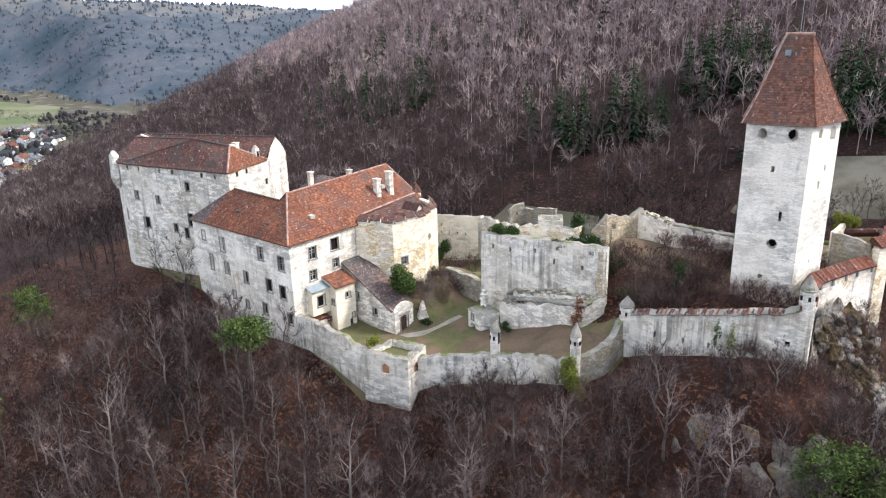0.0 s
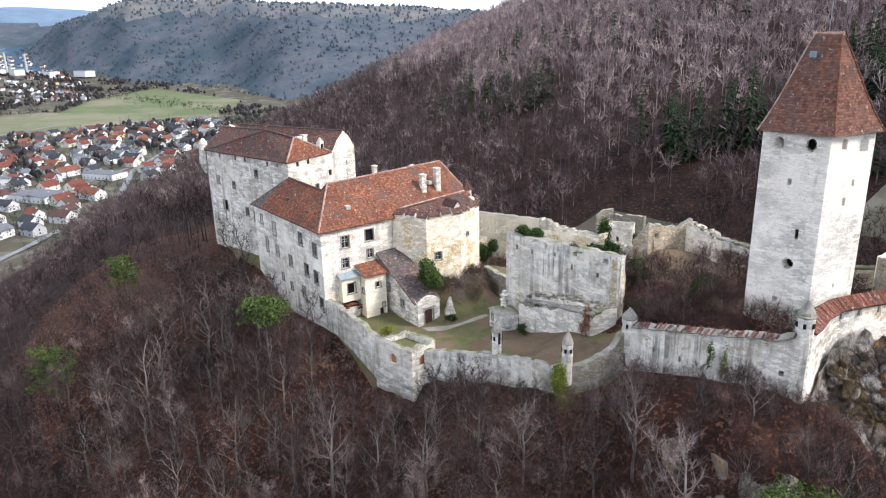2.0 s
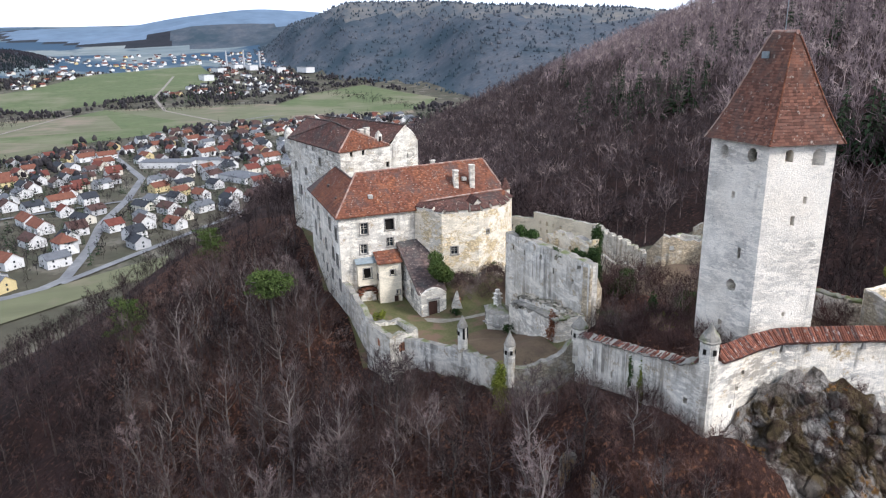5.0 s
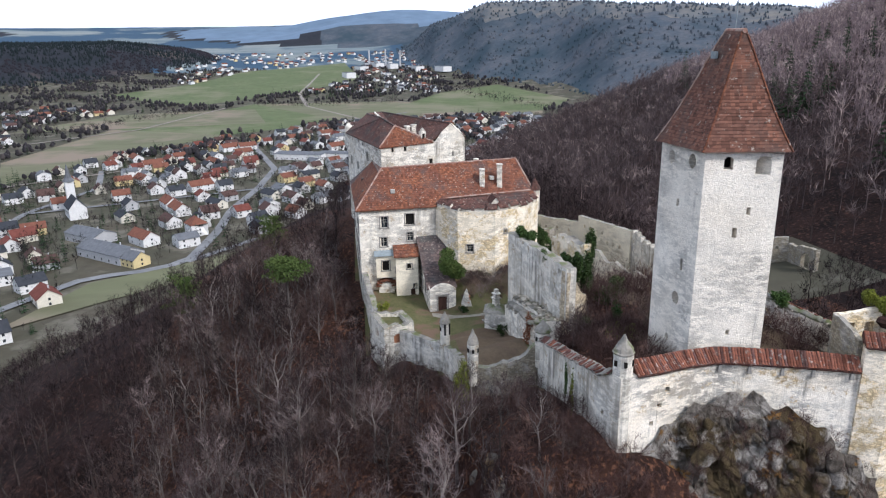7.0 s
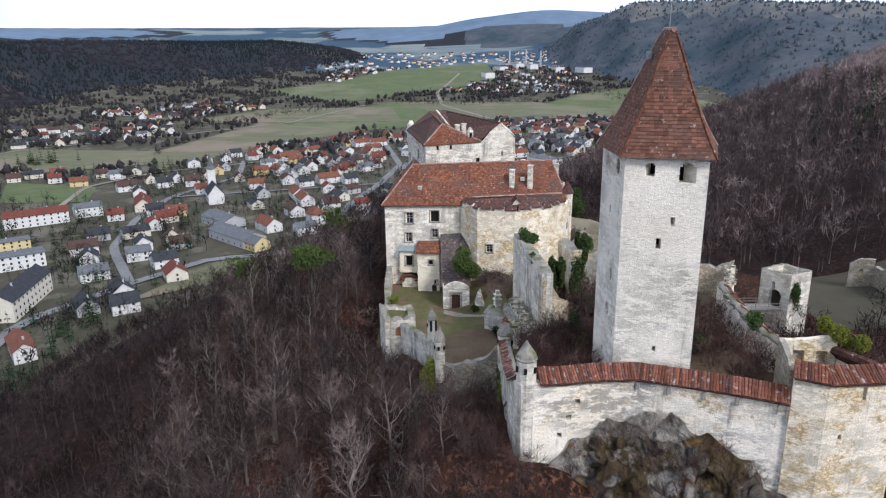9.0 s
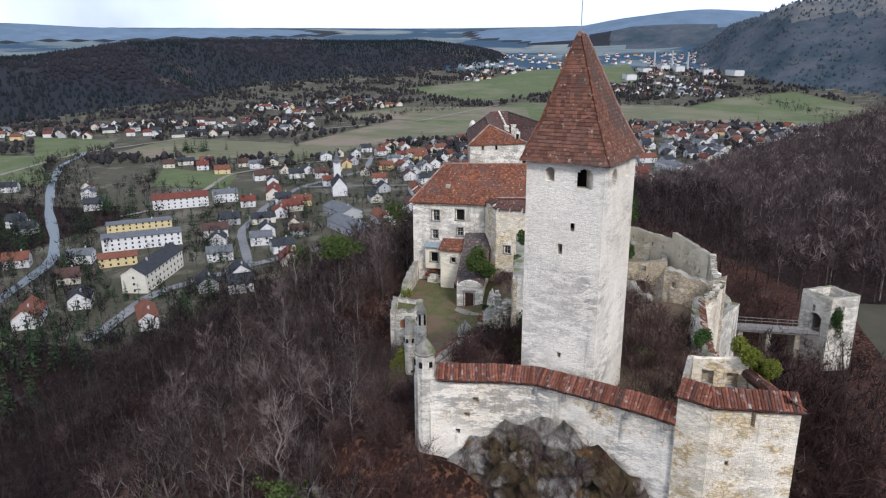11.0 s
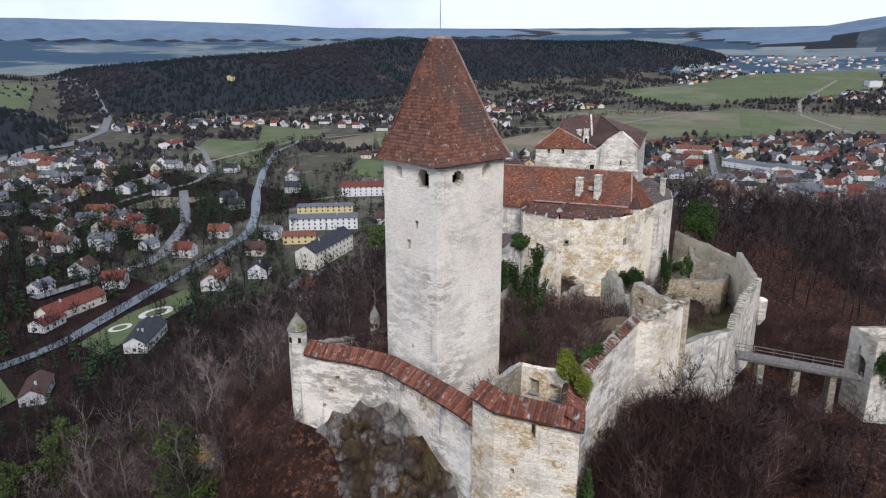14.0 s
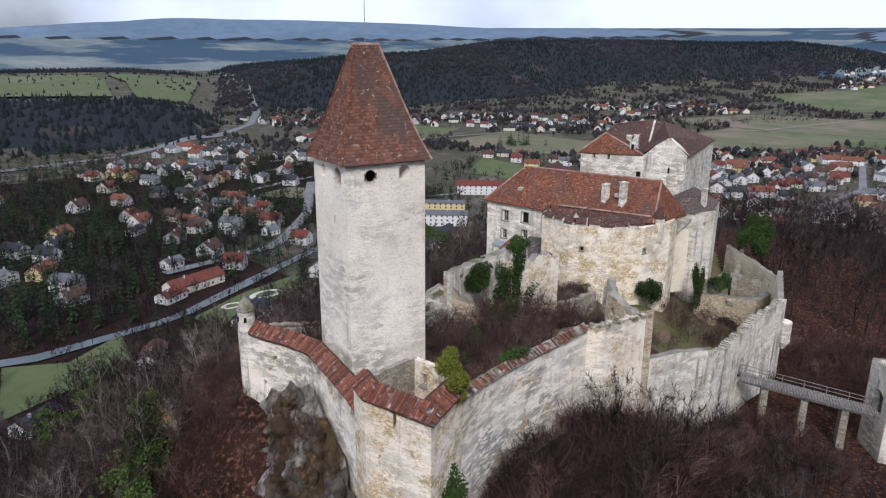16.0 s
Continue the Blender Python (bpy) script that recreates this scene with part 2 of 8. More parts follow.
_c = mix(M["loose_stone"], _g.outputs["Random Per Island"], (0.11, 0.10, 0.085), (0.50, 0.44, 0.35))
_c = mix(M["loose_stone"], ramp(M["loose_stone"], noise_node(M["loose_stone"], 1.4, 6), 0.45, 0.62), _c, (0.10, 0.095, 0.06))
_l.new(_c, _b.inputs["Base Color"])
M["crag"], _n, _l, _b = nodes_of("craggy_limestone", 0.95)
_joint, _tone = masonry(M["crag"], 0.55, (1.0, 1.0, 0.8))
_c = mix(M["crag"], ramp(M["crag"], _tone, 0.2, 0.95), (0.15, 0.128, 0.106), (0.44, 0.405, 0.36))
_c = mix(M["crag"], ramp(M["crag"], noise_node(M["crag"], 1.8, 9, (1, 1, 0.6), 0.75), 0.50, 0.68), _c, (0.075, 0.062, 0.050))
_c = mix(M["crag"], ramp(M["crag"], noise_node(M["crag"], 0.22, 7, (1, 1, 0.7), 0.7), 0.49, 0.56), _c, (0.105, 0.078, 0.042))
_c = mix(M["crag"], ramp(M["crag"], noise_node(M["crag"], 0.34, 8, (1, 1, 1.4), 0.7), 0.60, 0.64), _c, (0.25, 0.135, 0.045))
_c = mix(M["crag"], mix(M["crag"], 0.5, (0, 0, 0), _joint), _c, (0.018, 0.015, 0.012))
_l.new(_c, _b.inputs["Base Color"])
bump(M["crag"], _b, noise_node(M["crag"], 1.6, 10, (1, 1, 1), 0.8), 1.0, 0.6)
M["evergreen"] = rough_mat("evergreen_leaves", (0.045, 0.070, 0.020), (0.080, 0.105, 0.030), 0.8, bumpy=0)
M["cap_dark"] = vary(rough_mat("old_half_round_tile", (0.135, 0.062, 0.048), (0.075, 0.045, 0.040), 2.0, (0.24, 0.22, 0.20), (0.54, 0.64), scale3=1.4), 0.6, 1.4)
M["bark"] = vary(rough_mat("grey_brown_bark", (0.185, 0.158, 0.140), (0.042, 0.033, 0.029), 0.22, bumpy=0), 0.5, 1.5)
# Darker copy of the bark: the farther wood's shade put into its colour.
M["bark_shade"] = rough_mat("dark_wood_bark", (0.085, 0.066, 0.060), (0.018, 0.0132, 0.0122), 0.22, bumpy=0)
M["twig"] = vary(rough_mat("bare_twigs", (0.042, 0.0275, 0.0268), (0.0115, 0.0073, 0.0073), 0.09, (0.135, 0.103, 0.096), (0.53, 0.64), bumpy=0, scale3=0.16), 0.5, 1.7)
# Darker copy of the twigs, shaded in colour for the farther wood.
M["twig_shade"] = rough_mat("bare_wood_twigs", (0.0225, 0.0146, 0.0152), (0.0058, 0.0039, 0.0042), 0.09, (0.068, 0.049, 0.047), (0.54, 0.64), bumpy=0, scale3=0.12)
# Upper twigs are paled with haze; the low copy has shade in its colour.
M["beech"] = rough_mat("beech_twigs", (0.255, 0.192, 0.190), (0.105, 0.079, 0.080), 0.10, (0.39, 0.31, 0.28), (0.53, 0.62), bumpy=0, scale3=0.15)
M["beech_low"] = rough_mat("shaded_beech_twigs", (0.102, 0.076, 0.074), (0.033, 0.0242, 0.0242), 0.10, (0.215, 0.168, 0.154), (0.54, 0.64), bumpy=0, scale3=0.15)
M["needle"] = rough_mat("pine_needles", (0.030, 0.055, 0.016), (0.055, 0.085, 0.025), 0.5, bumpy=0)
M["spruce"] = rough_mat("spruce_needles", (0.020, 0.038, 0.018), (0.036, 0.056, 0.026), 0.1, bumpy=0)
M["ivy"] = rough_mat("ivy_leaves", (0.022, 0.042, 0.014), (0.045, 0.065, 0.02), 1.2, bumpy=0)
M["shrub_y"] = rough_mat("yellow_green_leaves", (0.16, 0.17, 0.025), (0.10, 0.12, 0.025), 1.2, bumpy=0)
M["shrub_r"] = rough_mat("rusty_creeper", (0.22, 0.085, 0.04), (0.13, 0.065, 0.04), 1.5, bumpy=0)
M["wood"] = rough_mat("grey_weathered_wood", (0.24, 0.22, 0.20), (0.14, 0.13, 0.12), 2.0)


# ---- mesh helpers ----
def mesh_ob(name, verts, faces, material, parent=None, label="", smooth=False, mats=None, idx=None):
    me = bpy.data.meshes.new(name)
    me.from_pydata([tuple(v) for v in verts], [], [tuple(f) for f in faces])
    for mm in ([material] if mats is None else mats):
        me.materials.append(mm)
    if idx is not None:
        me.polygons.foreach_set("material_index", idx)
    if smooth:
        me.polygons.foreach_set("use_smooth", [True] * len(faces))
    me.update()
    ob = new(name, me)
    if parent:
        ob.parent = parent
    if label:
        ob["label"] = label
    return ob


def part(name, bm, material, parent, label=""):
    bmesh.ops.recalc_face_normals(bm, faces=bm.faces)
    me = bpy.data.meshes.new(name)
    bm.to_mesh(me)
    bm.free()
    me.materials.append(material)
    ob = new(name, me)
    ob.parent = parent
    if label:
        ob["label"] = label
    return ob


def empty(name, label, category, at=(0, 0, 0), group="", kind=""):
    ob = new(name)
    ob.location = at
    ob.empty_display_size = 0.5
    return tagged(ob, label, category, group, kind)


def under(ob):
    """World-built mesh data moved under an empty that is not at the origin."""
    ob.matrix_parent_inverse = Matrix.Translation(ob.parent.location).inverted()
    return ob


def box_bm(bm, c, size, rz=0.0, taper=1.0, bev=0.0):
    r = bmesh.ops.create_cube(bm, size=1)
    for v in r["verts"]:
        if v.co.z > 0:
            v.co.x *= taper
            v.co.y *= taper
    m = Matrix.Translation(c) @ Matrix.Rotation(rz, 4, "Z") @ Matrix.Diagonal((*size, 1))
    bmesh.ops.transform(bm, matrix=m, verts=r["verts"])
    if bev:
        es = list({e for v in r["verts"] for e in v.link_edges})
        bmesh.ops.bevel(bm, geom=es, offset=bev, segments=1, affect="EDGES")


def ring_bm(bm, rings, seg=14, jitter=0.0, cap=True):
    """Rings (x, y, z, radius) joined to a turned body."""
    last = None
    for x, y, z, r in rings:
        vs = [bm.verts.new((x + r * math.cos(2 * math.pi * i / seg) + random.uniform(-jitter, jitter),
                            y + r * math.sin(2 * math.pi * i / seg) + random.uniform(-jitter, jitter), z)) for i in range(seg)]
        if last:
            for i in range(seg):
                bm.faces.new((last[i], last[(i + 1) % seg], vs[(i + 1) % seg], vs[i]))
        elif cap:
            bm.faces.new(vs[::-1])
        last = vs
    if cap:
        bm.faces.new(last)


class Path:
    """A plan line with mitred offsets; the outer side lies to the right of the way."""

    def __init__(self, pts, closed=False):
        self.p = [Vector(p[:2]) for p in pts]
        self.closed = closed
        if closed:
            self.p.append(self.p[0].copy())
        self.s = [0.0]
        for a, b in zip(self.p, self.p[1:]):
            self.s.append(self.s[-1] + (b - a).length)
        d = [(b - a).normalized() for a, b in zip(self.p, self.p[1:])]
        nrm = [Vector((v.y, -v.x)) for v in d]
        self.n = nrm
        self.m = []
        for i in range(len(self.p)):
            a = nrm[i - 1] if i > 0 else (nrm[-1] if closed else nrm[0])
            b = nrm[i] if i < len(nrm) else (nrm[0] if closed else nrm[-1])
            v = (a + b)
            v = v / max(0.4, v.dot(b)) if v.length > 1e-6 else b
            self.m.append(v)

    def at(self, s, off=0.0):
        s = min(max(s, 0.0), self.s[-1])
        for i in range(len(self.s) - 1):
            if s <= self.s[i + 1] + 1e-9:
                break
        f = (s - self.s[i]) / max(1e-9, self.s[i + 1] - self.s[i])
        q = self.p[i].lerp(self.p[i + 1], f) + self.m[i].lerp(self.m[i + 1], f) * off
        return q, self.n[i]

    def near(self, x, y):
        best = None
        for i in range(len(self.p) - 1):
            a, b = self.p[i], self.p[i + 1]
            f = max(0, min(1, (Vector((x, y)) - a).dot(b - a) / (b - a).length_squared))
            q = a.lerp(b, f)
            dd = (q - Vector((x, y))).length
            if best is None or dd < best[0]:
                best = (dd, self.s[i] + f * (b - a).length)
        return best[1]


def lerp_list(tab, s):
    if s <= tab[0][0]:
        return tab[0][1]
    for (a, va), (b, vb) in zip(tab, tab[1:]):
        if s <= b:
            return va + (vb - va) * (s - a) / max(1e-9, b - a)
    return tab[-1][1]


def loose_stones(parent, pa, top_z, low_z, th, seed, much):
    """Uneven stones lying on and breaking out of the top of a ruined wall, in one mesh."""
    r = random.Random(900 + seed)
    verts, faces = [], []
    s = 0.2
    while s < pa.s[-1] - 0.2:
        for _ in range(2):
            if r.random() > 0.85 * much:
                continue
            q, nn = pa.at(s, -th * r.uniform(-0.02, 0.98))
            z, big = top_z(s), r.uniform(0.14, 0.36)
            if z - low_z(s) < 0.5:
                continue
            m = (Matrix.Translation((q.x, q.y, z + big * r.uniform(-0.35, 0.45))) @ Matrix.Rotation(math.atan2(nn.y, nn.x) + r.uniform(-0.5, 0.5), 4, "Z")
                 @ Matrix.Rotation(r.uniform(-0.25, 0.25), 4, "X") @ Matrix.Diagonal((big * r.uniform(0.7, 1.3), big * r.uniform(0.8, 1.7), big * r.uniform(0.45, 0.9), 1)))
            k = len(verts)
            for dx in (-1, 1):
                for dy in (-1, 1):
                    for dz in (-1, 1):
                        verts.append(m @ Vector((dx * r.uniform(0.6, 1), dy * r.uniform(0.6, 1), dz * r.uniform(0.6, 1))))
            faces += [(k, k + 1, k + 3, k + 2), (k + 4, k + 6, k + 7, k + 5), (k, k + 4, k + 5, k + 1), (k + 2, k + 3, k + 7, k + 6), (k, k + 2, k + 6, k + 4), (k + 1, k + 5, k + 7, k + 3)]
        s += 0.34
    if len(faces) > 110 * 6:
        tagged(mesh_ob("loose_stones", verts, faces, M["loose_stone"], parent), kind="stuff")


def thick_wall(name, pts, base, tops, th, material, parent=None, holes=(), ragged=0.0, step=0.7, closed=False, batter=0.0,
               label="", merlon=None, lean_z=None, top_mat=None, seed=1, uneven=0.0):
    """An upright wall along a plan line. pts: plan points; base: z or list a point; tops: z a point; holes: (x, y, z, w, h, kind)."""
    pa = Path(pts, closed)
    n = len(pts)
    tops = [tops] * n if not isinstance(tops, (list, tuple)) else list(tops)
    base = [base] * n if not isinstance(base, (list, tuple)) else list(base)
    if closed:
        tops, base = tops + tops[:1], base + base[:1]
    tt, bb = list(zip(pa.s, tops)), list(zip(pa.s, base))
    cuts = set(pa.s)
    k = 0.0
    while k < pa.s[-1]:
        cuts.add(k)
        k += step
    hs = []
    for x, y, z, w, h, kind in holes:
        s = pa.near(x, y)
        if kind == "round":
            for j in range(6):
                a0, a1 = -1 + j / 3, -1 + (j + 1) / 3
                hh = math.sqrt(max(0.03, 1 - ((a0 + a1) / 2) ** 2))
                hs.append((s + a0 * w / 2, s + a1 * w / 2, z - hh * h / 2, z + hh * h / 2))
        elif kind == "arch":
            for j in range(6):
                a0, a1 = -1 + j / 3, -1 + (j + 1) / 3
                hh = math.sqrt(max(0.03, 1 - ((a0 + a1) / 2) ** 2))
                hs.append((s + a0 * w / 2, s + a1 * w / 2, z - h / 2, z + h / 2 - w / 2 * (1 - hh)))
        else:
            hs.append((s - w / 2, s + w / 2, z - h / 2, z + h / 2))
    for h in hs:
        cuts |= {h[0], h[1]}
    cuts = sorted(c for c in cuts if 0 <= c <= pa.s[-1])
    cuts = [c for i, c in enumerate(cuts) if i == 0 or c - cuts[i - 1] > 1e-4]
    verts, faces, idx, seen = [], [], [], {}

    def top_z(s):
        z = lerp_list(tt, s)
        if ragged:
            z += ragged * (noise.noise(Vector((s * 0.55, seed * 7.3, 0))) * 1.1 + 0.6 * noise.noise(Vector((s * 1.9, seed * 3.1, 5))))
        if merlon:
            per, frac, dep = merlon
            if (s + per * 5) % per > per * frac:
                z -= dep
        return z

    def vert(s, z, off):
        key = (round(s, 4) if not (closed and s > pa.s[-1] - 1e-4) else 0.0, round(z, 4), off)
        if key in seen:
            return seen[key]
        seen[key] = len(verts)
        zb, zt = lerp_list(bb, s), lerp_list(tt, s)
        f = (zt - z) / max(0.1, zt - zb)
        o = off + (batter * f if off > 0 else 0)
        if uneven:
            q0 = pa.at(s)[0]
            o += uneven * noise.noise(Vector((q0.x * 0.6, q0.y * 0.6, z * 0.6)))
        q, _ = pa.at(s, o)
        verts.append((q.x, q.y, z))
        return len(verts) - 1

    cols = []
    for a, b in zip(cuts, cuts[1:]):
        mid = (a + b) / 2
        cut = sorted((h[2], h[3]) for h in hs if h[0] < mid < h[1])
        lo_a, lo_b = lerp_list(bb, a), lerp_list(bb, b)
        ta, tb = (top_z(a), top_z(b)) if not merlon else (top_z(mid), top_z(mid))
        iv, za, zb = [], lo_a, lo_b
        for z0, z1 in cut:
            iv.append((za, zb, z0, z0))
            za = zb = z1
        iv.append((za, zb, ta, tb))
        cols.append((a, b, iv))
    for ci, (a, b, iv) in enumerate(cols):
        prev = cols[ci - 1][2] if ci > 0 or closed else None
        nxt = cols[(ci + 1) % len(cols)][2] if ci + 1 < len(cols) or closed else None
        for ii, (za, zb, ta, tb) in enumerate(iv):
            if ta <= za and tb <= zb:
                continue
            i = [vert(a, za, 0), vert(b, zb, 0), vert(b, tb, 0), vert(a, ta, 0),
                 vert(a, za, -th), vert(b, zb, -th), vert(b, tb, -th), vert(a, ta, -th)]
            faces += [(i[0], i[1], i[2], i[3]), (i[5], i[4], i[7], i[6]), (i[3], i[2], i[6], i[7])]
            idx += [0, 0, 1 if ii == len(iv) - 1 and top_mat else 0]
            if ii > 0:
                faces.append((i[1], i[0], i[4], i[5]))
                idx.append(0)
            if prev is None or len(prev) != len(iv) or len(iv) > 1 or merlon:
                faces.append((i[0], i[3], i[7], i[4]))
                idx.append(0)
            if nxt is None or len(nxt) != len(iv) or len(iv) > 1 or merlon:
                faces.append((i[2], i[1], i[5], i[6]))
                idx.append(0)
    ob = mesh_ob(name, verts, faces, material, parent, label, mats=[material, top_mat] if top_mat else None, idx=idx if top_mat else None)
    if ragged:
        loose_stones(ob, pa, top_z, lambda s: lerp_list(bb, s), th, seed, 0.45 if ragged < 0.2 or merlon else 0.9)
    return ob, pa


def slab(name, polys, material, parent, th=0.18, label=""):
    """Sloping roof planes with a thickness."""
    verts, faces = [], []
    for poly in polys:
        k, n = len(verts), len(poly)
        verts += [Vector(p) for p in poly] + [Vector(p) - Vector((0, 0, th)) for p in poly]
        faces.append(tuple(range(k, k + n)))
        faces.append(tuple(range(k + 2 * n - 1, k + n - 1, -1)))
        for i in range(n):
            j = (i + 1) % n
            faces.append((k + i, k + n + i, k + n + j, k + j))
    return mesh_ob(name, verts, faces, material, parent, label)


def bar(bm, a, b, r, seg=6, sag=0.0):
    a, b = Vector(a), Vector(b)
    d = (b - a).normalized()
    u = d.orthogonal().normalized()
    w = d.cross(u)
    ends = []
    for q in (a, b):
        ends.append([bm.verts.new(q + (u * math.cos(2 * math.pi * i / seg) + w * math.sin(2 * math.pi * i / seg)) * r) for i in range(seg)])
    for i in range(seg):
        bm.faces.new((ends[0][i], ends[0][(i + 1) % seg], ends[1][(i + 1) % seg], ends[1][i]))
    bm.faces.new(ends[0][::-1])
    bm.faces.new(ends[1])


def window(parent, pa, x, y, z, w, h, style="sash", name="window"):
    """A window set into an opening of a wall: stone surround, cross bars and a pane behind, near-black for shade where
    there is no sash.
    """
    s = pa.near(x, y)
    q, nn = pa.at(s)
    rz = math.atan2(nn.y, nn.x) + math.pi / 2
    m = Matrix.Translation((q.x, q.y, z)) @ Matrix.Rotation(rz, 4, "Z")
    bm = bmesh.new()
    if style != "hole":
        fw = 0.14
        for cx, cz, sx, sz in ((-w / 2 - fw / 2, 0, fw, h + 2 * fw), (w / 2 + fw / 2, 0, fw, h + 2 * fw), (0, h / 2 + fw / 2, w, fw), (0, -h / 2 - fw / 2, w + 4 * fw, fw)):
            box_bm(bm, (cx, -0.02, cz), (sx, 0.16, sz))
    else:
        box_bm(bm, (0, 0.25, -h / 2 - 0.04), (w + 0.1, 0.5, 0.08))
    bmesh.ops.transform(bm, matrix=m, verts=bm.verts)
    fr = part(name, bm, M["frame"], parent)
    if style == "sash":
        bm = bmesh.new()
        for i in (-1, 0, 1):
            box_bm(bm, (i * (w / 2 - 0.04), 0.22, 0), (0.07, 0.07, h))
        for i in (-0.5, 0.0, 0.5):
            box_bm(bm, (0, 0.222, i * (h - 0.08)), (w, 0.06, 0.06))
        box_bm(bm, (0, 0.222, h * 0.2), (w, 0.06, 0.05))
        bmesh.ops.transform(bm, matrix=m, verts=bm.verts)
        part("sash", bm, M["sash"], fr)
    # Without a sash the pane is a near-black sheet standing for shade.
    bm = bmesh.new()
    box_bm(bm, (0, 0.36, 0), (w, 0.04, h))
    bmesh.ops.transform(bm, matrix=m, verts=bm.verts)
    part("pane", bm, M["glass"] if style == "sash" else M["dark"], fr)
    return fr


# ---- ground ----
# castle edge in plan, with the ground's height at the foot of the walls
EDGE = np.array([(-133.5, 53, 3), (-127.5, 51.6, 4), (-105.5, 52.6, 4), (-93, 53.2, 0), (-80.4, 53.8, 1), (-73, 54.6, -0.6), (-66.8, 54.8, -3.4), (-60.2, 56.8, -3.8), (-60.6, 59.4, -1.4), (-52, 64.2, 0.4),
                 (-41.2, 66.2, 3), (-38.6, 69.5, 3.8), (-38.4, 73.7, 5), (-28, 74.6, 8.3), (-20.6, 75.1, 9.6), (-19.2, 75.5, 9.4), (-19.0, 76.6, 8.6), (-19.5, 79.0, 8), (-20.4, 82, 6), (-20.6, 85, 5), (-18.6, 91.5, 3),
                 (-16.6, 97.6, -2), (-17.6, 103.4, -3), (-22.4, 101.2, 1), (-30, 98.9, 4), (-41, 98.5, 4.5), (-46.5, 99.9, 2), (-52.1, 102.5, 0), (-57, 103.8, -2), (-61.6, 105.6, -3), (-70, 104.6, -3.6), (-79, 104.2, -4), (-87.6, 104.6, -4.6),
                 (-102.3, 98.8, -4), (-110.5, 90.9, -2.5), (-117, 84, -1.5), (-138.5, 69, 0)], float)
# heights inside the walls
INSIDE = np.array([(-66, 67, 1.4), (-74, 64, 1.4), (-60, 63, 1.2), (-70, 75, 1.5), (-76, 60, 1.6), (-71, 82, 2), (-74, 94, 2), (-86, 96, -0.8), (-97, 93, -2.4), (-90, 98, -1.5), (-105, 90, -2), (-80, 99.5, 0.3), (-74, 101, 0.8), (-87, 91, 0.5), (-58, 72, 2.6), (-52, 69, 4.2),
                   (-45, 72, 6.5), (-42, 70, 5.5), (-38, 77, 9.5), (-48, 86, 11), (-50, 96, 12.6), (-40, 95, 12.5), (-30, 80, 13), (-22, 80, 12.6), (-19, 90, 12.6),
                   (-28, 97, 12.8), (-20, 101, 14), (-57, 82, 9), (-60, 92, 8), (-74, 71.5, 7), (-73.3, 77, 7), (-71.6, 73.4, 4), (-74, 70.2, 4.5), (-69.8, 66.5, 1.3), (-69.2, 69.0, 1.4), (-69.2, 71.5, 1.6), (-73, 66, 1.3), (-80, 86, 4), (-95, 70, 6), (-120, 62, 4), (-60, 98, 8), (-64, 100, 4)], float)


def edge_dist(x, y):
    """Signed distance to the castle edge (inside is negative) and the foot height at the nearest place."""
    best, foot = np.full(x.shape, 1e9), np.zeros(x.shape)
    inside = np.zeros(x.shape, bool)
    k = len(EDGE)
    for i in range(k):
        ax, ay, az = EDGE[i]
        bx, by, bz = EDGE[(i + 1) % k]
        f = np.clip(((x - ax) * (bx - ax) + (y - ay) * (by - ay)) / ((bx - ax) ** 2 + (by - ay) ** 2), 0, 1)
        d = np.hypot(x - ax - f * (bx - ax), y - ay - f * (by - ay))
        sel = d < best
        best, foot = np.where(sel, d, best), np.where(sel, az + f * (bz - az), foot)
        cross = ((ay > y) != (by > y)) & (x < (bx - ax) * (y - ay) / (by - ay + 1e-12) + ax)
        inside ^= cross
    return np.where(inside, -best, best), foot


def wave(x, y, scale, k=0.0):
    """Smooth irregular swell between about -1 and 1."""
    a, b = x / scale, y / scale
    return (np.sin(a * 1.0 + 1.3 * np.sin(b * 0.7 + k) + k) + np.sin(b * 1.13 + 1.1 * np.sin(a * 0.83 - k) + 2.1 * k) + 0.5 * np.sin(a * 2.3 + b * 1.9 + k)) / 2.5


def smooth_max(a, b, r):
    h = np.clip(0.5 + 0.5 * (a - b) / r, 0, 1)
    return b + (a - b) * h + r * h * (1 - h)


# rises of the country round the valley: bearing, where each one begins, its height, then front, top and back lengths and unevenness
RISES = (
    ((99, 103, 108, 115, 123, 130, 136, 142, 149, 153), (2900, 2650, 2400, 2180, 1880, 1520, 1350, 1200, 1250, 1500), (-40, 17, 47, 49, 52, 41, 9, -3, -26, -60), 650, 350, 700, 5),
    ((40, 56, 66, 70, 74.5, 80, 84, 87.5), (1400, 1400, 1420, 1500, 1870, 1960, 2300, 2900), (90, 105, 138, 137, 172, 170, 113, 0), 900, 200, 800, 9),
    ((80, 83, 87, 91.4, 96, 100, 104), (3500, 3500, 3500, 3500, 3600, 3700, 3700), (120, 150, 163, 143, 80, 58, 45), 600, 150, 500, 6),
    ((150.5, 153, 158, 170, 180, 190), (1000, 870, 860, 840, 840, 840), (-85, -62, -48, -44, -44, -44), 320, 1150, 400, 2),
)


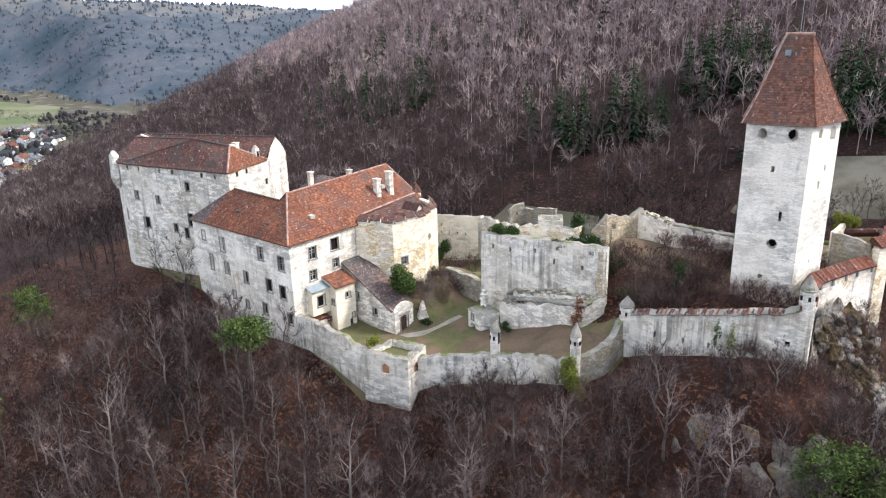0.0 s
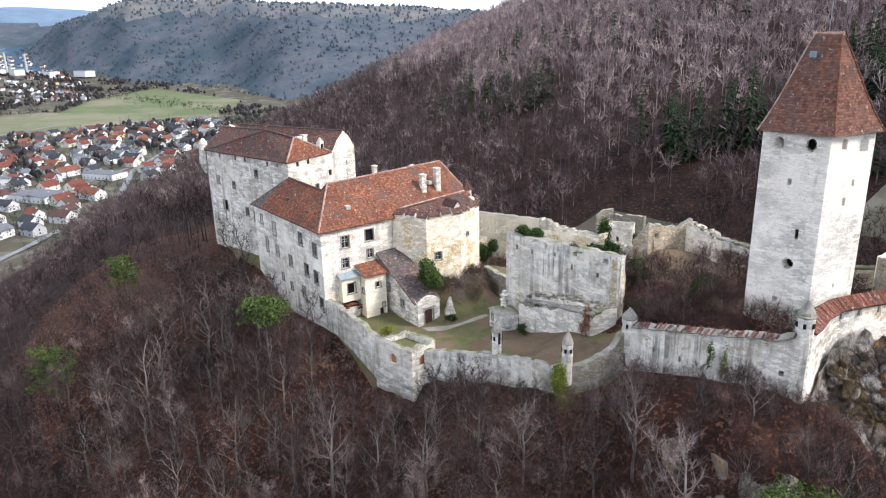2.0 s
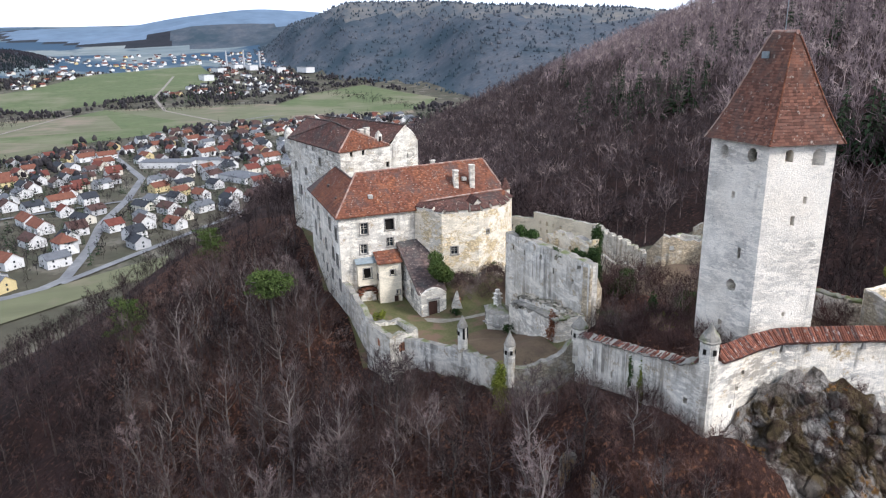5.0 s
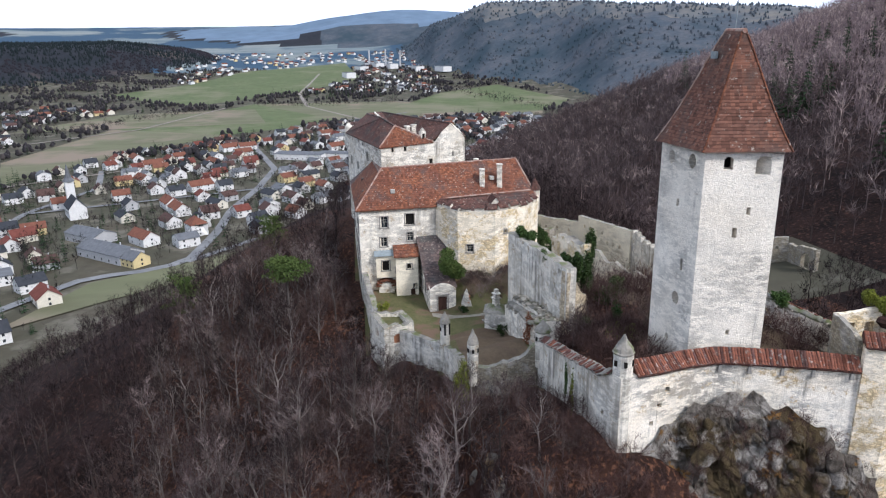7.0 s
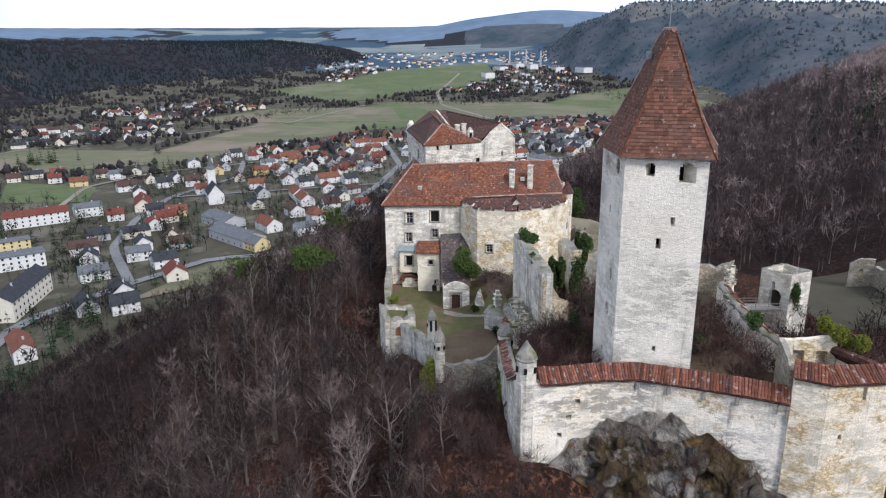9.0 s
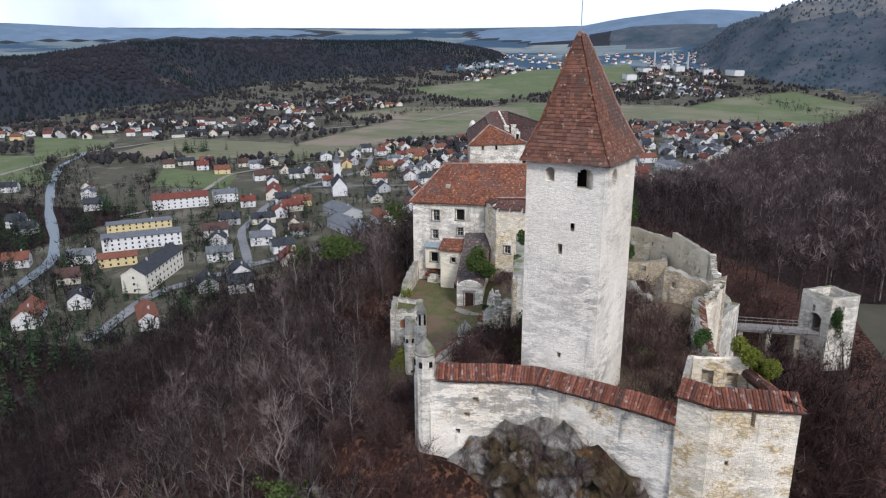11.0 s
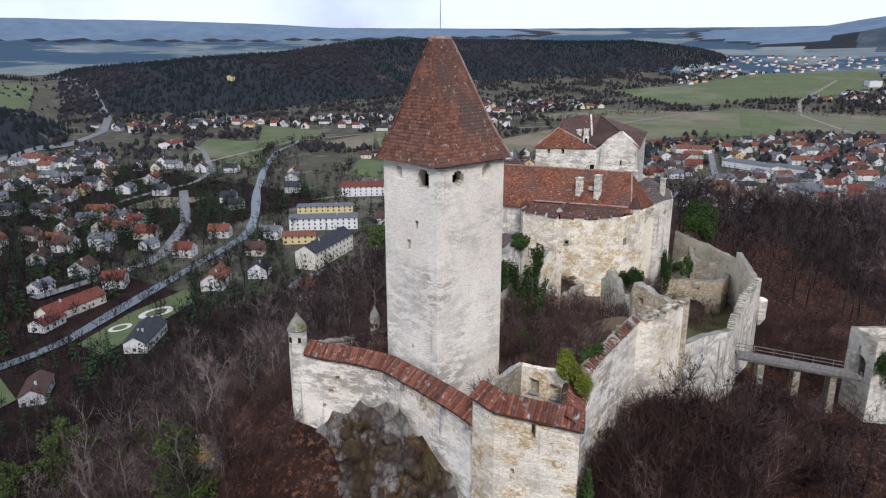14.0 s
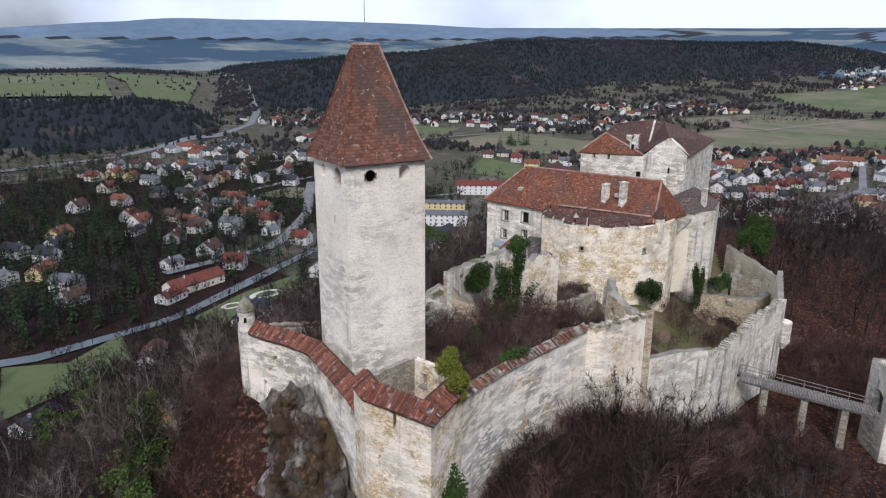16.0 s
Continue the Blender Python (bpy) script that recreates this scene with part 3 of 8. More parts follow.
def ground(x, y, inner_too=True):
    x, y = np.asarray(x, float), np.asarray(y, float)
    d, foot = edge_dist(x, y)
    far = np.hypot(x, y - 60)
    bear = np.degrees(np.arctan2(-x, y - 60))
    # valley floor, which climbs far off towards the horizon
    z = -90 + 195 * np.clip((far - 1500) / 3300, 0, 1.15) ** 1.5
    # the wooded hill across the saddle
    crest = 690 + 30 * np.sin(bear * 0.16)
    hill = -53 + 0.37 * y + 0.078 * x + 3.0 * wave(x, y, 45, 1.0) - 0.55 * np.maximum(0, far - crest) - 0.25 * np.maximum(0, -500 - x) - 8 * np.clip((-420 - x) / 60, 0, 1)
    hill = np.where(y > 0, hill, -200)
    # the castle's own spur, running on to the west
    out = np.maximum(d, 0)
    south = np.clip((75 - y) / 40, 0, 1)
    west = np.clip((-130 - x) / 60, 0, 1)
    east = np.clip((x + 18) / 10, 0, 1)
    drop = 0.34 * out + 0.0016 * np.minimum(out, 150) ** 2 + np.where(out > 150, 0.35 * (out - 150), 0)
    drop_n = 0.12 * out + 0.0012 * out ** 2
    fall = drop * np.maximum(south, east) + drop_n * (1 - np.maximum(south, east))
    fall = fall + 9 * east * np.clip(out / 9, 0, 1) + 1.2 * south * np.clip(out / 4, 0, 1) * (1 - west)
    fall = np.where((west > 0), fall * (1 - west) + west * (0.10 * out + 0.0011 * out * out * (0.45 + 1.1 * np.clip((62 - y) / 90, 0, 1)) + np.minimum(0.3 * out, 24) * np.clip((48 - y) / 45, 0, 1)), fall)
    spur = foot - fall + 1.2 * wave(x, y, 14, 2.0) * np.clip(out / 10, 0, 1)
    spur = spur - 6.5 * np.clip((67 - y) / 3, 0, 1) * np.clip((x + 31) / 5, 0, 1) * np.clip((-8 - x) / 5, 0, 1) * np.clip((y - 20) / 30, 0, 1)
    near = smooth_max(spur, hill, 10)
    # far ranges of hills
    ridge = np.zeros(x.shape)
    for b0, wid, d0, wd, hgt, k in ((97, 6, 4550, 420, 40, 8), (86, 9, 4600, 500, 130, 9), (152, 22, 4700, 400, 80, 10), (128, 12, 4750, 380, 26, 15), (20, 20, 1700, 700, 330, 12)):
        g = np.exp(-np.abs((bear - b0) / wid) ** 3 - np.abs((far - d0) / wd) ** 2.4)
        ridge = np.maximum(ridge, hgt * g * (1 + 0.10 * wave(x, y, 160, k)))
    valley = z
    for turn, base, top, front, flat_top, back, rough in RISES:
        st = np.interp(bear, turn, base) + 70 * wave(x, y, 170, rough)
        s = np.clip((far - st) / front, 0, 1)
        e = np.clip((far - st - front - flat_top) / back, 0, 1)
        s = s * s * (3 - 2 * s) * (1 - e * e * (3 - 2 * e)) * np.clip((bear - turn[0]) / 3, 0, 1) * np.clip((turn[-1] - bear) / 3, 0, 1)
        ridge = np.maximum(ridge, (np.interp(bear, turn, top) + rough * wave(x, y, 110, rough) - valley) * s)
    z = z + ridge
    z = np.where(near > z - 12, smooth_max(near, z, 8), z)
    if not inner_too:
        return np.where(d < 0, np.minimum(z, foot) - 0.5 + 0.0 * d, z)
    w = np.zeros(x.shape)
    acc = np.zeros(x.shape)
    for px, py, pz in INSIDE:
        q = 1 / ((x - px) ** 2 + (y - py) ** 2 + 4) ** 1.6
        w, acc = w + q, acc + q * pz
    inner = acc / w
    return np.where(d < 0, inner, z)


def gz(x, y):
    return float(ground(np.array([x]), np.array([y]))[0])


def qz(x, y):
    """Ground height outside the walls, read off the built sheet."""
    i = min(max(int(np.searchsorted(gx, x)) - 1, 0), len(gx) - 2)
    j = min(max(int(np.searchsorted(gy, y)) - 1, 0), len(gy) - 2)
    u, v = (x - gx[i]) / (gx[i + 1] - gx[i]), (y - gy[j]) / (gy[j + 1] - gy[j])
    return float((GZ[j, i] * (1 - u) + GZ[j, i + 1] * u) * (1 - v) + (GZ[j + 1, i] * (1 - u) + GZ[j + 1, i + 1] * u) * v)


def graded(lo, hi, fine_lo, fine_hi, step, grow):
    xs = list(np.arange(fine_lo, fine_hi + 0.01, step))
    s, a = step, fine_hi
    while a < hi:
        s = min(s * grow, 90)
        a += s
        xs.append(a)
    s, a = step, fine_lo
    while a > lo:
        s = min(s * grow, 90)
        a -= s
        xs.insert(0, a)
    return np.array(xs)


gx = graded(-5200, 2500, -150, 0, 1.6, 1.05)
gy = graded(-4200, 4200, 30, 125, 1.6, 1.05)
GX, GY = np.meshgrid(gx, gy)
GZ = ground(GX, GY, False)
nx, ny = len(gx), len(gy)
ii = np.arange(nx * ny).reshape(ny, nx)
quads = np.stack([ii[:-1, :-1], ii[:-1, 1:], ii[1:, 1:], ii[1:, :-1]], -1).reshape(-1, 4)
cx, cy = (GX[:-1, :-1] + GX[1:, 1:]).ravel() / 2, (GY[:-1, :-1] + GY[1:, 1:]).ravel() / 2
cz = ground(cx, cy)
cd, _ = edge_dist(cx, cy)
cfar = np.hypot(cx, cy - 60)
flat = -90 + 195 * np.clip((cfar - 1500) / 3300, 0, 1.15) ** 1.5
which = np.where(cz > flat + 6, 0, 1)
which = np.where(cd < 0, 2, which)
which = np.where((cd < 0) & (cx > -58) & (cy > 83), 3, which)
which = np.where(((np.abs(cx + 104) < 17) & (np.abs(cy - 146) < 13)) | ((np.abs(cx + 35) < 26) & (np.abs(cy - 176) < 13)), 1, which)
cbear = np.degrees(np.arctan2(-cx, cy - 60))
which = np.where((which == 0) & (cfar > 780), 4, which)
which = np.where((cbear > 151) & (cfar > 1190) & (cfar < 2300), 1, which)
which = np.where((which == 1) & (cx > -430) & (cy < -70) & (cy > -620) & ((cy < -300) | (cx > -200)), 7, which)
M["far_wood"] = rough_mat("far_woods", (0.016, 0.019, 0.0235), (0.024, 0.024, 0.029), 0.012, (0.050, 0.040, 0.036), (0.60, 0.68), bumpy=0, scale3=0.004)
# Distant hillside colours are paled and blued: haze put into the base colour.
M["hazy_wood"] = rough_mat("distant_hill_wood", (0.050, 0.064, 0.080), (0.082, 0.085, 0.094), 0.022, (0.028, 0.042, 0.053), (0.44, 0.62), bumpy=0, scale3=0.006)
M["hazy_open"] = rough_mat("distant_dry_hillside", (0.145, 0.132, 0.115), (0.10, 0.103, 0.106), 0.016, (0.062, 0.073, 0.083), (0.44, 0.62), bumpy=0, scale3=0.010)
# The plain's blue is haze put into its colour.
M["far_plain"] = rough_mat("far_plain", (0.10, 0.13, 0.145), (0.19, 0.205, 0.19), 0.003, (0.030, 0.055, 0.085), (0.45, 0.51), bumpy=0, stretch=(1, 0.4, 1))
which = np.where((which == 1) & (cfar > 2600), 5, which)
# Ridge on the horizon, its blue painted in for haze.
M["hazy_ridge"] = rough_mat("blue_distant_ridge", (0.12, 0.165, 0.225), (0.10, 0.14, 0.19), 0.002, bumpy=0)
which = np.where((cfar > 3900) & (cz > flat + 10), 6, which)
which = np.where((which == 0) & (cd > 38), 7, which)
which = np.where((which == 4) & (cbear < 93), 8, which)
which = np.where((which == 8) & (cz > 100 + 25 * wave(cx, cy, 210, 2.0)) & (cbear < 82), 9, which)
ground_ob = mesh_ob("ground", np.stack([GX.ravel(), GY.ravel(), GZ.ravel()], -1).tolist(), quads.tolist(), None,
                    mats=[M["floor_leaf"], M["grass"], M["court"], M["dry"], M["far_wood"], M["far_plain"], M["hazy_ridge"], M["wood_floor"], M["hazy_wood"], M["hazy_open"]], idx=which.tolist(), smooth=True)
tagged(ground_ob, "brown leaf-littered slopes, winter meadows and far wooded hills", "ground", kind="structure")


# the made ground inside the walls
ix, iy = np.meshgrid(np.arange(-140, -14, 0.6), np.arange(50, 107, 0.6))
idist, _ = edge_dist(ix, iy)
iz = ground(ix, iy) + 0.12 * wave(ix, iy, 1.7, 3.0)
k2 = np.arange(ix.size).reshape(ix.shape)
iq = np.stack([k2[:-1, :-1], k2[:-1, 1:], k2[1:, 1:], k2[1:, :-1]], -1).reshape(-1, 4)
ok = (idist.ravel()[iq] < -0.2).all(1)
iq = iq[ok]
mx, my = ix.ravel()[iq].mean(1), iy.ravel()[iq].mean(1)
inner_ob = mesh_ob("courtyard_ground", np.stack([ix.ravel(), iy.ravel(), iz.ravel()], -1).tolist(), iq.tolist(), None, mats=[M["court"], M["dry"], M["floor_leaf"]],
                   idx=np.where((mx > -58) & (my > 86 + 3 * np.sin(mx * 0.4)), 1, np.where((mx > -60) & (mx < -40) & (my < 74) & (my > 66), 1, np.where((my > 76) & (mx > -64), 2, 0))).tolist(), smooth=True)
tagged(inner_ob, "worn grass and bare earth inside the castle walls", "ground", kind="structure")
# pale worn path in the courtyard
px_, py_ = np.meshgrid(np.linspace(0, 1, 26), np.linspace(-1, 1, 6))
pyy = 64.6 + px_ * 9.6
pxx = -69.2 + 3.6 * px_ + 0.5 * np.sin(px_ * 5) + py_ * (0.85 + 0.25 * np.sin(px_ * 9)) * (1 - 0.55 * px_)
pzz = ground(pxx, pyy) + 0.12 * wave(pxx, pyy, 1.7, 3.0) + 0.05
k3 = np.arange(px_.size).reshape(px_.shape)
M["gravel"] = rough_mat("pale_gravel", (0.30, 0.27, 0.22), (0.20, 0.18, 0.14), 0.8)
tagged(mesh_ob("path", np.stack([pxx.ravel(), pyy.ravel(), pzz.ravel()], -1).tolist(), np.stack([k3[:-1, :-1], k3[:-1, 1:], k3[1:, 1:], k3[1:, :-1]], -1).reshape(-1, 4).tolist(), M["gravel"]),
       "pale worn gravel path before the chapel door", "path", kind="structure")


# ---- the keep ----
TOWER = [(-29.3, 82.5), (-22.5, 83.3), (-21.3, 89.5), (-28.5, 91.5), (-30.9, 87.2)]
keep = empty("keep_tower", "tall five-sided white stone keep with steep tiled roof", "tower")
holes = [(-27.5, 82.3, 32.5, 1.0, 1.3, "round"), (-24.3, 83.0, 32.6, 1.05, 1.3, "round"), (-22.1, 85.2, 32.7, 0.75, 1.1, "arch"), (-21.6, 88.0, 32.5, 1.25, 1.6, "arch"),
         (-23.4, 90.3, 32.5, 1.2, 1.25, "round"), (-26.5, 91.3, 32.7, 1.1, 1.3, "arch"), (-25.1, 82.5, 19.8, 1.15, 1.25, "round"),
         (-24.6, 82.8, 23.2, 0.35, 1.1, "r"), (-21.7, 86.2, 26.7, 0.4, 0.9, "r"), (-21.8, 87.2, 28.6, 0.35, 0.7, "r"), (-26, 82.7, 28.6, 0.4, 0.7, "r"),
         (-26, 82.6, 15.6, 0.5, 0.6, "r"), (-21.6, 86.5, 17.5, 0.3, 0.5, "r"), (-27.5, 82.4, 14.2, 0.4, 0.4, "r")]
tower_wall, tp = thick_wall("wall", TOWER, 9.0, 34.0, 1.3, M["plaster_tower"], keep, holes, closed=True, step=1.5, batter=0.25)
# Near-black lining added behind the openings to stand for shade inside.
bm = bmesh.new()
inner = [Vector((x, y, 0)).lerp(Vector((-27, 87, 0)), 0.32) for x, y in TOWER]
vs0, vs1 = [bm.verts.new((v.x, v.y, 9)) for v in inner], [bm.verts.new((v.x, v.y, 33.9)) for v in inner]
for i in range(5):
    bm.faces.new((vs0[i], vs0[(i + 1) % 5], vs1[(i + 1) % 5], vs1[i]))
bm.faces.new(vs1)
part("inner_shaft", bm, M["dark"], keep)


def tower_roof():
    ctr = Vector((-26.2, 86.9, 0))
    ridge = [Vector((-27.3, 86.5, 43.2)), Vector((-24.7, 86.6, 43.2)), Vector((-24.6, 86.9, 43.2)), Vector((-27.2, 87.0, 43.2)), Vector((-27.5, 86.8, 43.2))]
    rings = []
    pa = Path(TOWER, True)
    eave = []
    for i, (x, y) in enumerate(TOWER):
        o = pa.m[i] * 0.5
        eave.append(Vector((x + o.x, y + o.y, 33.7)))
    n = 34
    verts, faces = [], []
    for j in range(n + 1):
        f = j / n
        z = 33.7 + (43.2 - 33.7) * f
        g = f + 0.16 * f * (1 - f) * (1 - f) * 2.0
        for i in range(5):
            q = eave[i].lerp(ridge[i], g)
            q.z = z
            lip = 0.05 if j < n else 0
            d = (q - Vector((ctr.x, ctr.y, q.z)))
            verts.append(q + d.normalized() * lip)
            verts.append(q - d.normalized() * 0.0 + Vector((0, 0, 0.02)))
    for j in range(n):
        for i in range(5):
            k = (i + 1) % 5
            a, b = (j * 5 + i) * 2, (j * 5 + k) * 2
            a2, b2 = ((j + 1) * 5 + i) * 2, ((j + 1) * 5 + k) * 2
            faces.append((a, b, b2 + 1, a2 + 1))
            faces.append((a2 + 1, b2 + 1, b2, a2))
    e = n * 10
    faces.append(tuple(e + 2 * i for i in range(5)))
    faces.append((8, 6, 4, 2, 0))
    mesh_ob("roof", verts, faces, M["roof_tower"], keep, "steep red-brown tiled roof with flared eaves")
    for i in range(5):
        bm = bmesh.new()
        last = None
        for j in range(0, n + 1, 2):
            p = verts[(j * 5 + i) * 2]
            if last is not None:
                bar(bm, last, Vector(p), 0.09, 5)
            last = Vector(p)
        part("hip_tiles", bm, M["roof_orange"] if i in (1, 2) else M["ridge_tile"], keep)
    bm = bmesh.new()
    bar(bm, (-27.5, 86.7, 43.25), (-24.5, 86.75, 43.25), 0.2, 8)
    part("ridge_tiles", bm, M["ridge_tile"], keep)
    bm = bmesh.new()
    bar(bm, (-26.0, 86.7, 43.2), (-26.0, 86.7, 47.6), 0.035, 5)
    part("lightning_rod", bm, M["zinc"], keep, "thin dark metal rod")
    bm = bmesh.new()
    box_bm(bm, (-26.6, 85.35, 41.3), (0.6, 0.3, 0.6), 0.1)
    part("roof_hatch", bm, M["zinc"], keep, "small pale metal roof hatch")


tower_roof()


# ---- the old hall at the west end ----
old = empty("old_hall", "tall weathered white hall with brown tiled roofs on the spur's end", "castle building")
OLD = [(-127.5, 51.6), (-102.7, 58.4), (-107.7, 69.4), (-111.6, 76.0), (-138.5, 69.0), (-133.5, 53.0)]
old_holes = []
old_wins = [(-123, 52.8, 12.5, 1.5, 2.0), (-124.6, 52.4, 17.5, 0.8, 1.5), (-119.5, 53.8, 17.0, 0.8, 1.4), (-112.0, 55.8, 20.0, 0.9, 1.5), (-116.0, 54.8, 12.2, 0.9, 1.6), (-112.2, 55.8, 14.0, 1.2, 2.4),
            (-128, 51.7, 13.5, 0.7, 2.0), (-107.0, 57.2, 17.0, 0.8, 1.3), (-105.7, 65.0, 17.2, 0.8, 1.4), (-113.5, 55.4, 11.5, 0.9, 2.0)]
old_small = [(-126, 52, 22.4, 0.4, 0.7), (-123.2, 52.8, 22.3, 0.5, 0.8), (-118.2, 54.1, 22.3, 0.5, 0.8), (-115.2, 54.9, 22.3, 0.5, 0.8), (-108.5, 56.8, 22.2, 0.5, 0.8), (-105.6, 57.6, 22.2, 0.4, 0.6),
             (-103.8, 60.6, 22.4, 0.6, 0.8), (-104.9, 63.2, 22.4, 0.6, 0.8), (-109.3, 72.2, 24.6, 0.4, 0.5), (-109.9, 73.3, 24.6, 0.4, 0.5), (-110.0, 73.4, 20.4, 0.4, 1.1), (-107.4, 68.5, 19.4, 0.8, 1.0)]
hh = [(x, y, z, w, h, "r") for x, y, z, w, h in old_wins + old_small]
_, op = thick_wall("wall", OLD, 1.0, [23.2, 23.2, 23.2, 23.2, 23.4, 23.4], 0.9, M["plaster_old"], old, hh, closed=True, step=2.5, batter=0.9)
for x, y, z, w, h in old_wins:
    window(old, op, x, y, z, w, h, "plain")
for x, y, z, w, h in old_small:
    window(old, op, x, y, z, w, h, "hole")
HA, HM, HB = (-106.3, 61.4, 26.8), (-113.5, 59.0, 27.7), (-130.4, 56.2, 26.9)
G1, G2, LOW = (-109.9, 72.9, 26.6), (-133.2, 59.8, 26.9), (-122.0, 62.4, 23.5)
slab("roof", [[(-127.8, 51.2, 23.1), (-102.3, 58.1, 23.1), HA, HM], [(-127.8, 51.2, 23.1), HM, HB]], M["roof_brown"], old, label="brown weathered tiles")
slab("roof", [[(-102.3, 58.1, 23.1), (-107.4, 69.2, 23.2), HA]], M["roof_orange"], old, label="bright orange hip")
slab("roof", [[HA, (-107.6, 68.6, 23.4), (-112.5, 66.0, 23.2), HM], [HM, (-112.5, 66.0, 23.2), LOW, HB]], M["roof_brown"], old)
slab("roof", [[(-107.6, 68.9, 23.5), G1, G2, LOW, (-112.5, 66.0, 23.3)]], M["roof_brown"], old)
slab("roof", [[HB, LOW, G2]], M["roof_brown"], old)
slab("roof", [[G1, (-111.8, 76.4, 23.2), (-138.8, 69.2, 23.3), G2]], M["roof_brown"], old)
slab("roof", [[HB, G2, (-138.8, 69.2, 23.3), (-134, 52.8, 23.3), (-127.8, 51.2, 23.1)]], M["roof_brown"], old)
bm = bmesh.new()
bar(bm, Vector(LOW) + Vector((0, 0, 0.1)), (Vector(HB) + Vector(G2)) / 2 + Vector((0, 0, 0.1)), 0.22, 6)
part("valley_gutter", bm, M["plaster_old"], old, "pale mortar line in the roof valley")
gab = [(-107.7, 69.4, 23.2), (-111.6, 76.0, 23.2), (-110.8, 74.6, 25.0), (-109.9, 72.9, 26.5), (-108.7, 70.9, 25.0)]
bm = bmesh.new()
f0 = [bm.verts.new(p) for p in gab]
f1 = [bm.verts.new((p[0] - 0.6, p[1] + 0.33, p[2])) for p in gab]
bm.faces.new(f0), bm.faces.new(f1[::-1])
for i in range(5):
    bm.faces.new((f0[i], f0[(i + 1) % 5], f1[(i + 1) % 5], f1[i]))
part("gable", bm, M["plaster_old"], old)
bell = bmesh.new()
box_bm(bell, (-107.4, 66.9, 24.2), (0.8, 1.15, 2.4), 0.42, bev=0.04)
box_bm(bell, (-107.4, 66.9, 25.75), (0.7, 0.95, 0.7), 0.42, 0.25)
part("bell_cote", bell, M["plaster_old"], old, "small white gabled bell cote")
# Near-black block painted as the bell cote's shaded opening.
bell = bmesh.new()
box_bm(bell, (-107.05, 67.06, 24.5), (0.2, 0.5, 1.0), 0.42)
part("bell_opening", bell, M["dark"], old)
for (x, y, z0, z1, sx, sy) in ((-110.6, 64.1, 23.0, 26.0, 0.8, 0.9), (-111.2, 65.4, 23.0, 26.2, 0.8, 0.9)):
    bm = bmesh.new()
    box_bm(bm, (x, y, (z0 + z1) / 2), (sx, sy, z1 - z0), 0.3)
    box_bm(bm, (x, y, z1 + 0.1), (sx + 0.2, sy + 0.2, 0.2), 0.3)
    part("chimney", bm, M["plaster_old"], old)
for a, b in ((HA, HM), (HM, HB), (HB, G2), (G1, G2), (HA, (-102.3, 58.1, 23.15)), (HA, (-107.4, 69.0, 23.3))):
    bm = bmesh.new()
    bar(bm, a, b, 0.16, 6)
    part("ridge_tiles", bm, M["ridge_tile"] if a == HA and b != HM else M["roof_grey"], old)
bm = bmesh.new()
ring_bm(bm, [(-130.8, 51.9, 18.0, 0.3), (-130.8, 51.9, 20.0, 1.1), (-130.8, 51.9, 24.0, 0.9), (-130.8, 51.9, 24.9, 0.3)], 8)
part("corner_turret", bm, M["plaster_old"], old)


# ---- the palace ----
pal = empty("palace", "white-plastered palace with a large orange tiled hipped roof and dark windows", "castle building")
PAL_A = [(-96.0, 63.0), (-105.5, 62.0), (-105.5, 52.6), (-80.4, 53.8), (-81.0, 66.6)]
PAL_B = [(-81.0, 66.6), (-75.8, 69.6), (-74.9, 75.6), (-77.2, 81.0), (-82.0, 84.4), (-88, 85.8), (-94.2, 83.8), (-96.0, 78.0), (-96.0, 63.0)]
pw = [(-80.6, 57.9, 13.9, 1.3, 1.9, "sash"), (-80.7, 62.2, 14.2, 1.5, 1.9, "plain"), (-80.6, 57.7, 10.5, 1.2, 1.6, "sash"), (-80.8, 62.2, 11.2, 1.1, 1.5, "sash"),
      (-75.6, 71.6, 10.2, 1.1, 1.3, "sash"),
      (-102.5, 52.7, 13.9, 0.9, 1.6, "plain"), (-97.4, 53.0, 13.2, 1.2, 2.3, "sash"), (-96.8, 53.0, 9.4, 1.1, 1.9, "sash"), (-91.8, 53.2, 8.9, 1.1, 1.9, "plain"), (-87.4, 53.4, 13.6, 1.2, 2.1, "sash"),
      (-82.6, 53.7, 12.9, 1.3, 2.2, "sash"), (-86.0, 53.5, 8.8, 1.3, 2.1, "plain"), (-82.8, 53.7, 8.4, 1.3, 2.1, "plain"), (-95.5, 53.1, 5.2, 0.7, 1.3, "plain"), (-92.2, 53.2, 4.4, 0.7, 1.3, "plain"),
      (-87.6, 53.4, 4.7, 1.0, 1.8, "plain"), (-81.6, 53.75, 4.5, 1.0, 1.8, "plain"), (-101.0, 52.8, 9.6, 0.8, 2.6, "plain"),
      (-82.4, 84.4, 12.5, 0.5, 0.8, "plain"), (-75.6, 77.5, 12.8, 0.5, 0.6, "plain")]
pal_split = [q for q in pw if q[0] < -80.3 and q[1] < 67], [q for q in pw if not (q[0] < -80.3 and q[1] < 67)]
for pts, lows, ws, mt in ((PAL_A, [0, 0, 0, -3, 0], pal_split[0], "plaster"), (PAL_B, 0, pal_split[1], "plaster_ochre")):
    _, pp = thick_wall("wall", pts, lows, 16.35, 0.8, M[mt], pal, [(x, y, z, w, h, "r") for x, y, z, w, h, _ in ws], step=2.0, batter=0.35)
    for x, y, z, w, h, sty in ws:
        window(pal, pp, x, y, z, w, h, sty)
R1, RR, LW = Vector((-85.9, 58.0, 22.1)), Vector((-90.5, 82.2, 22.2)), Vector((-98.0, 56.6, 21.4))
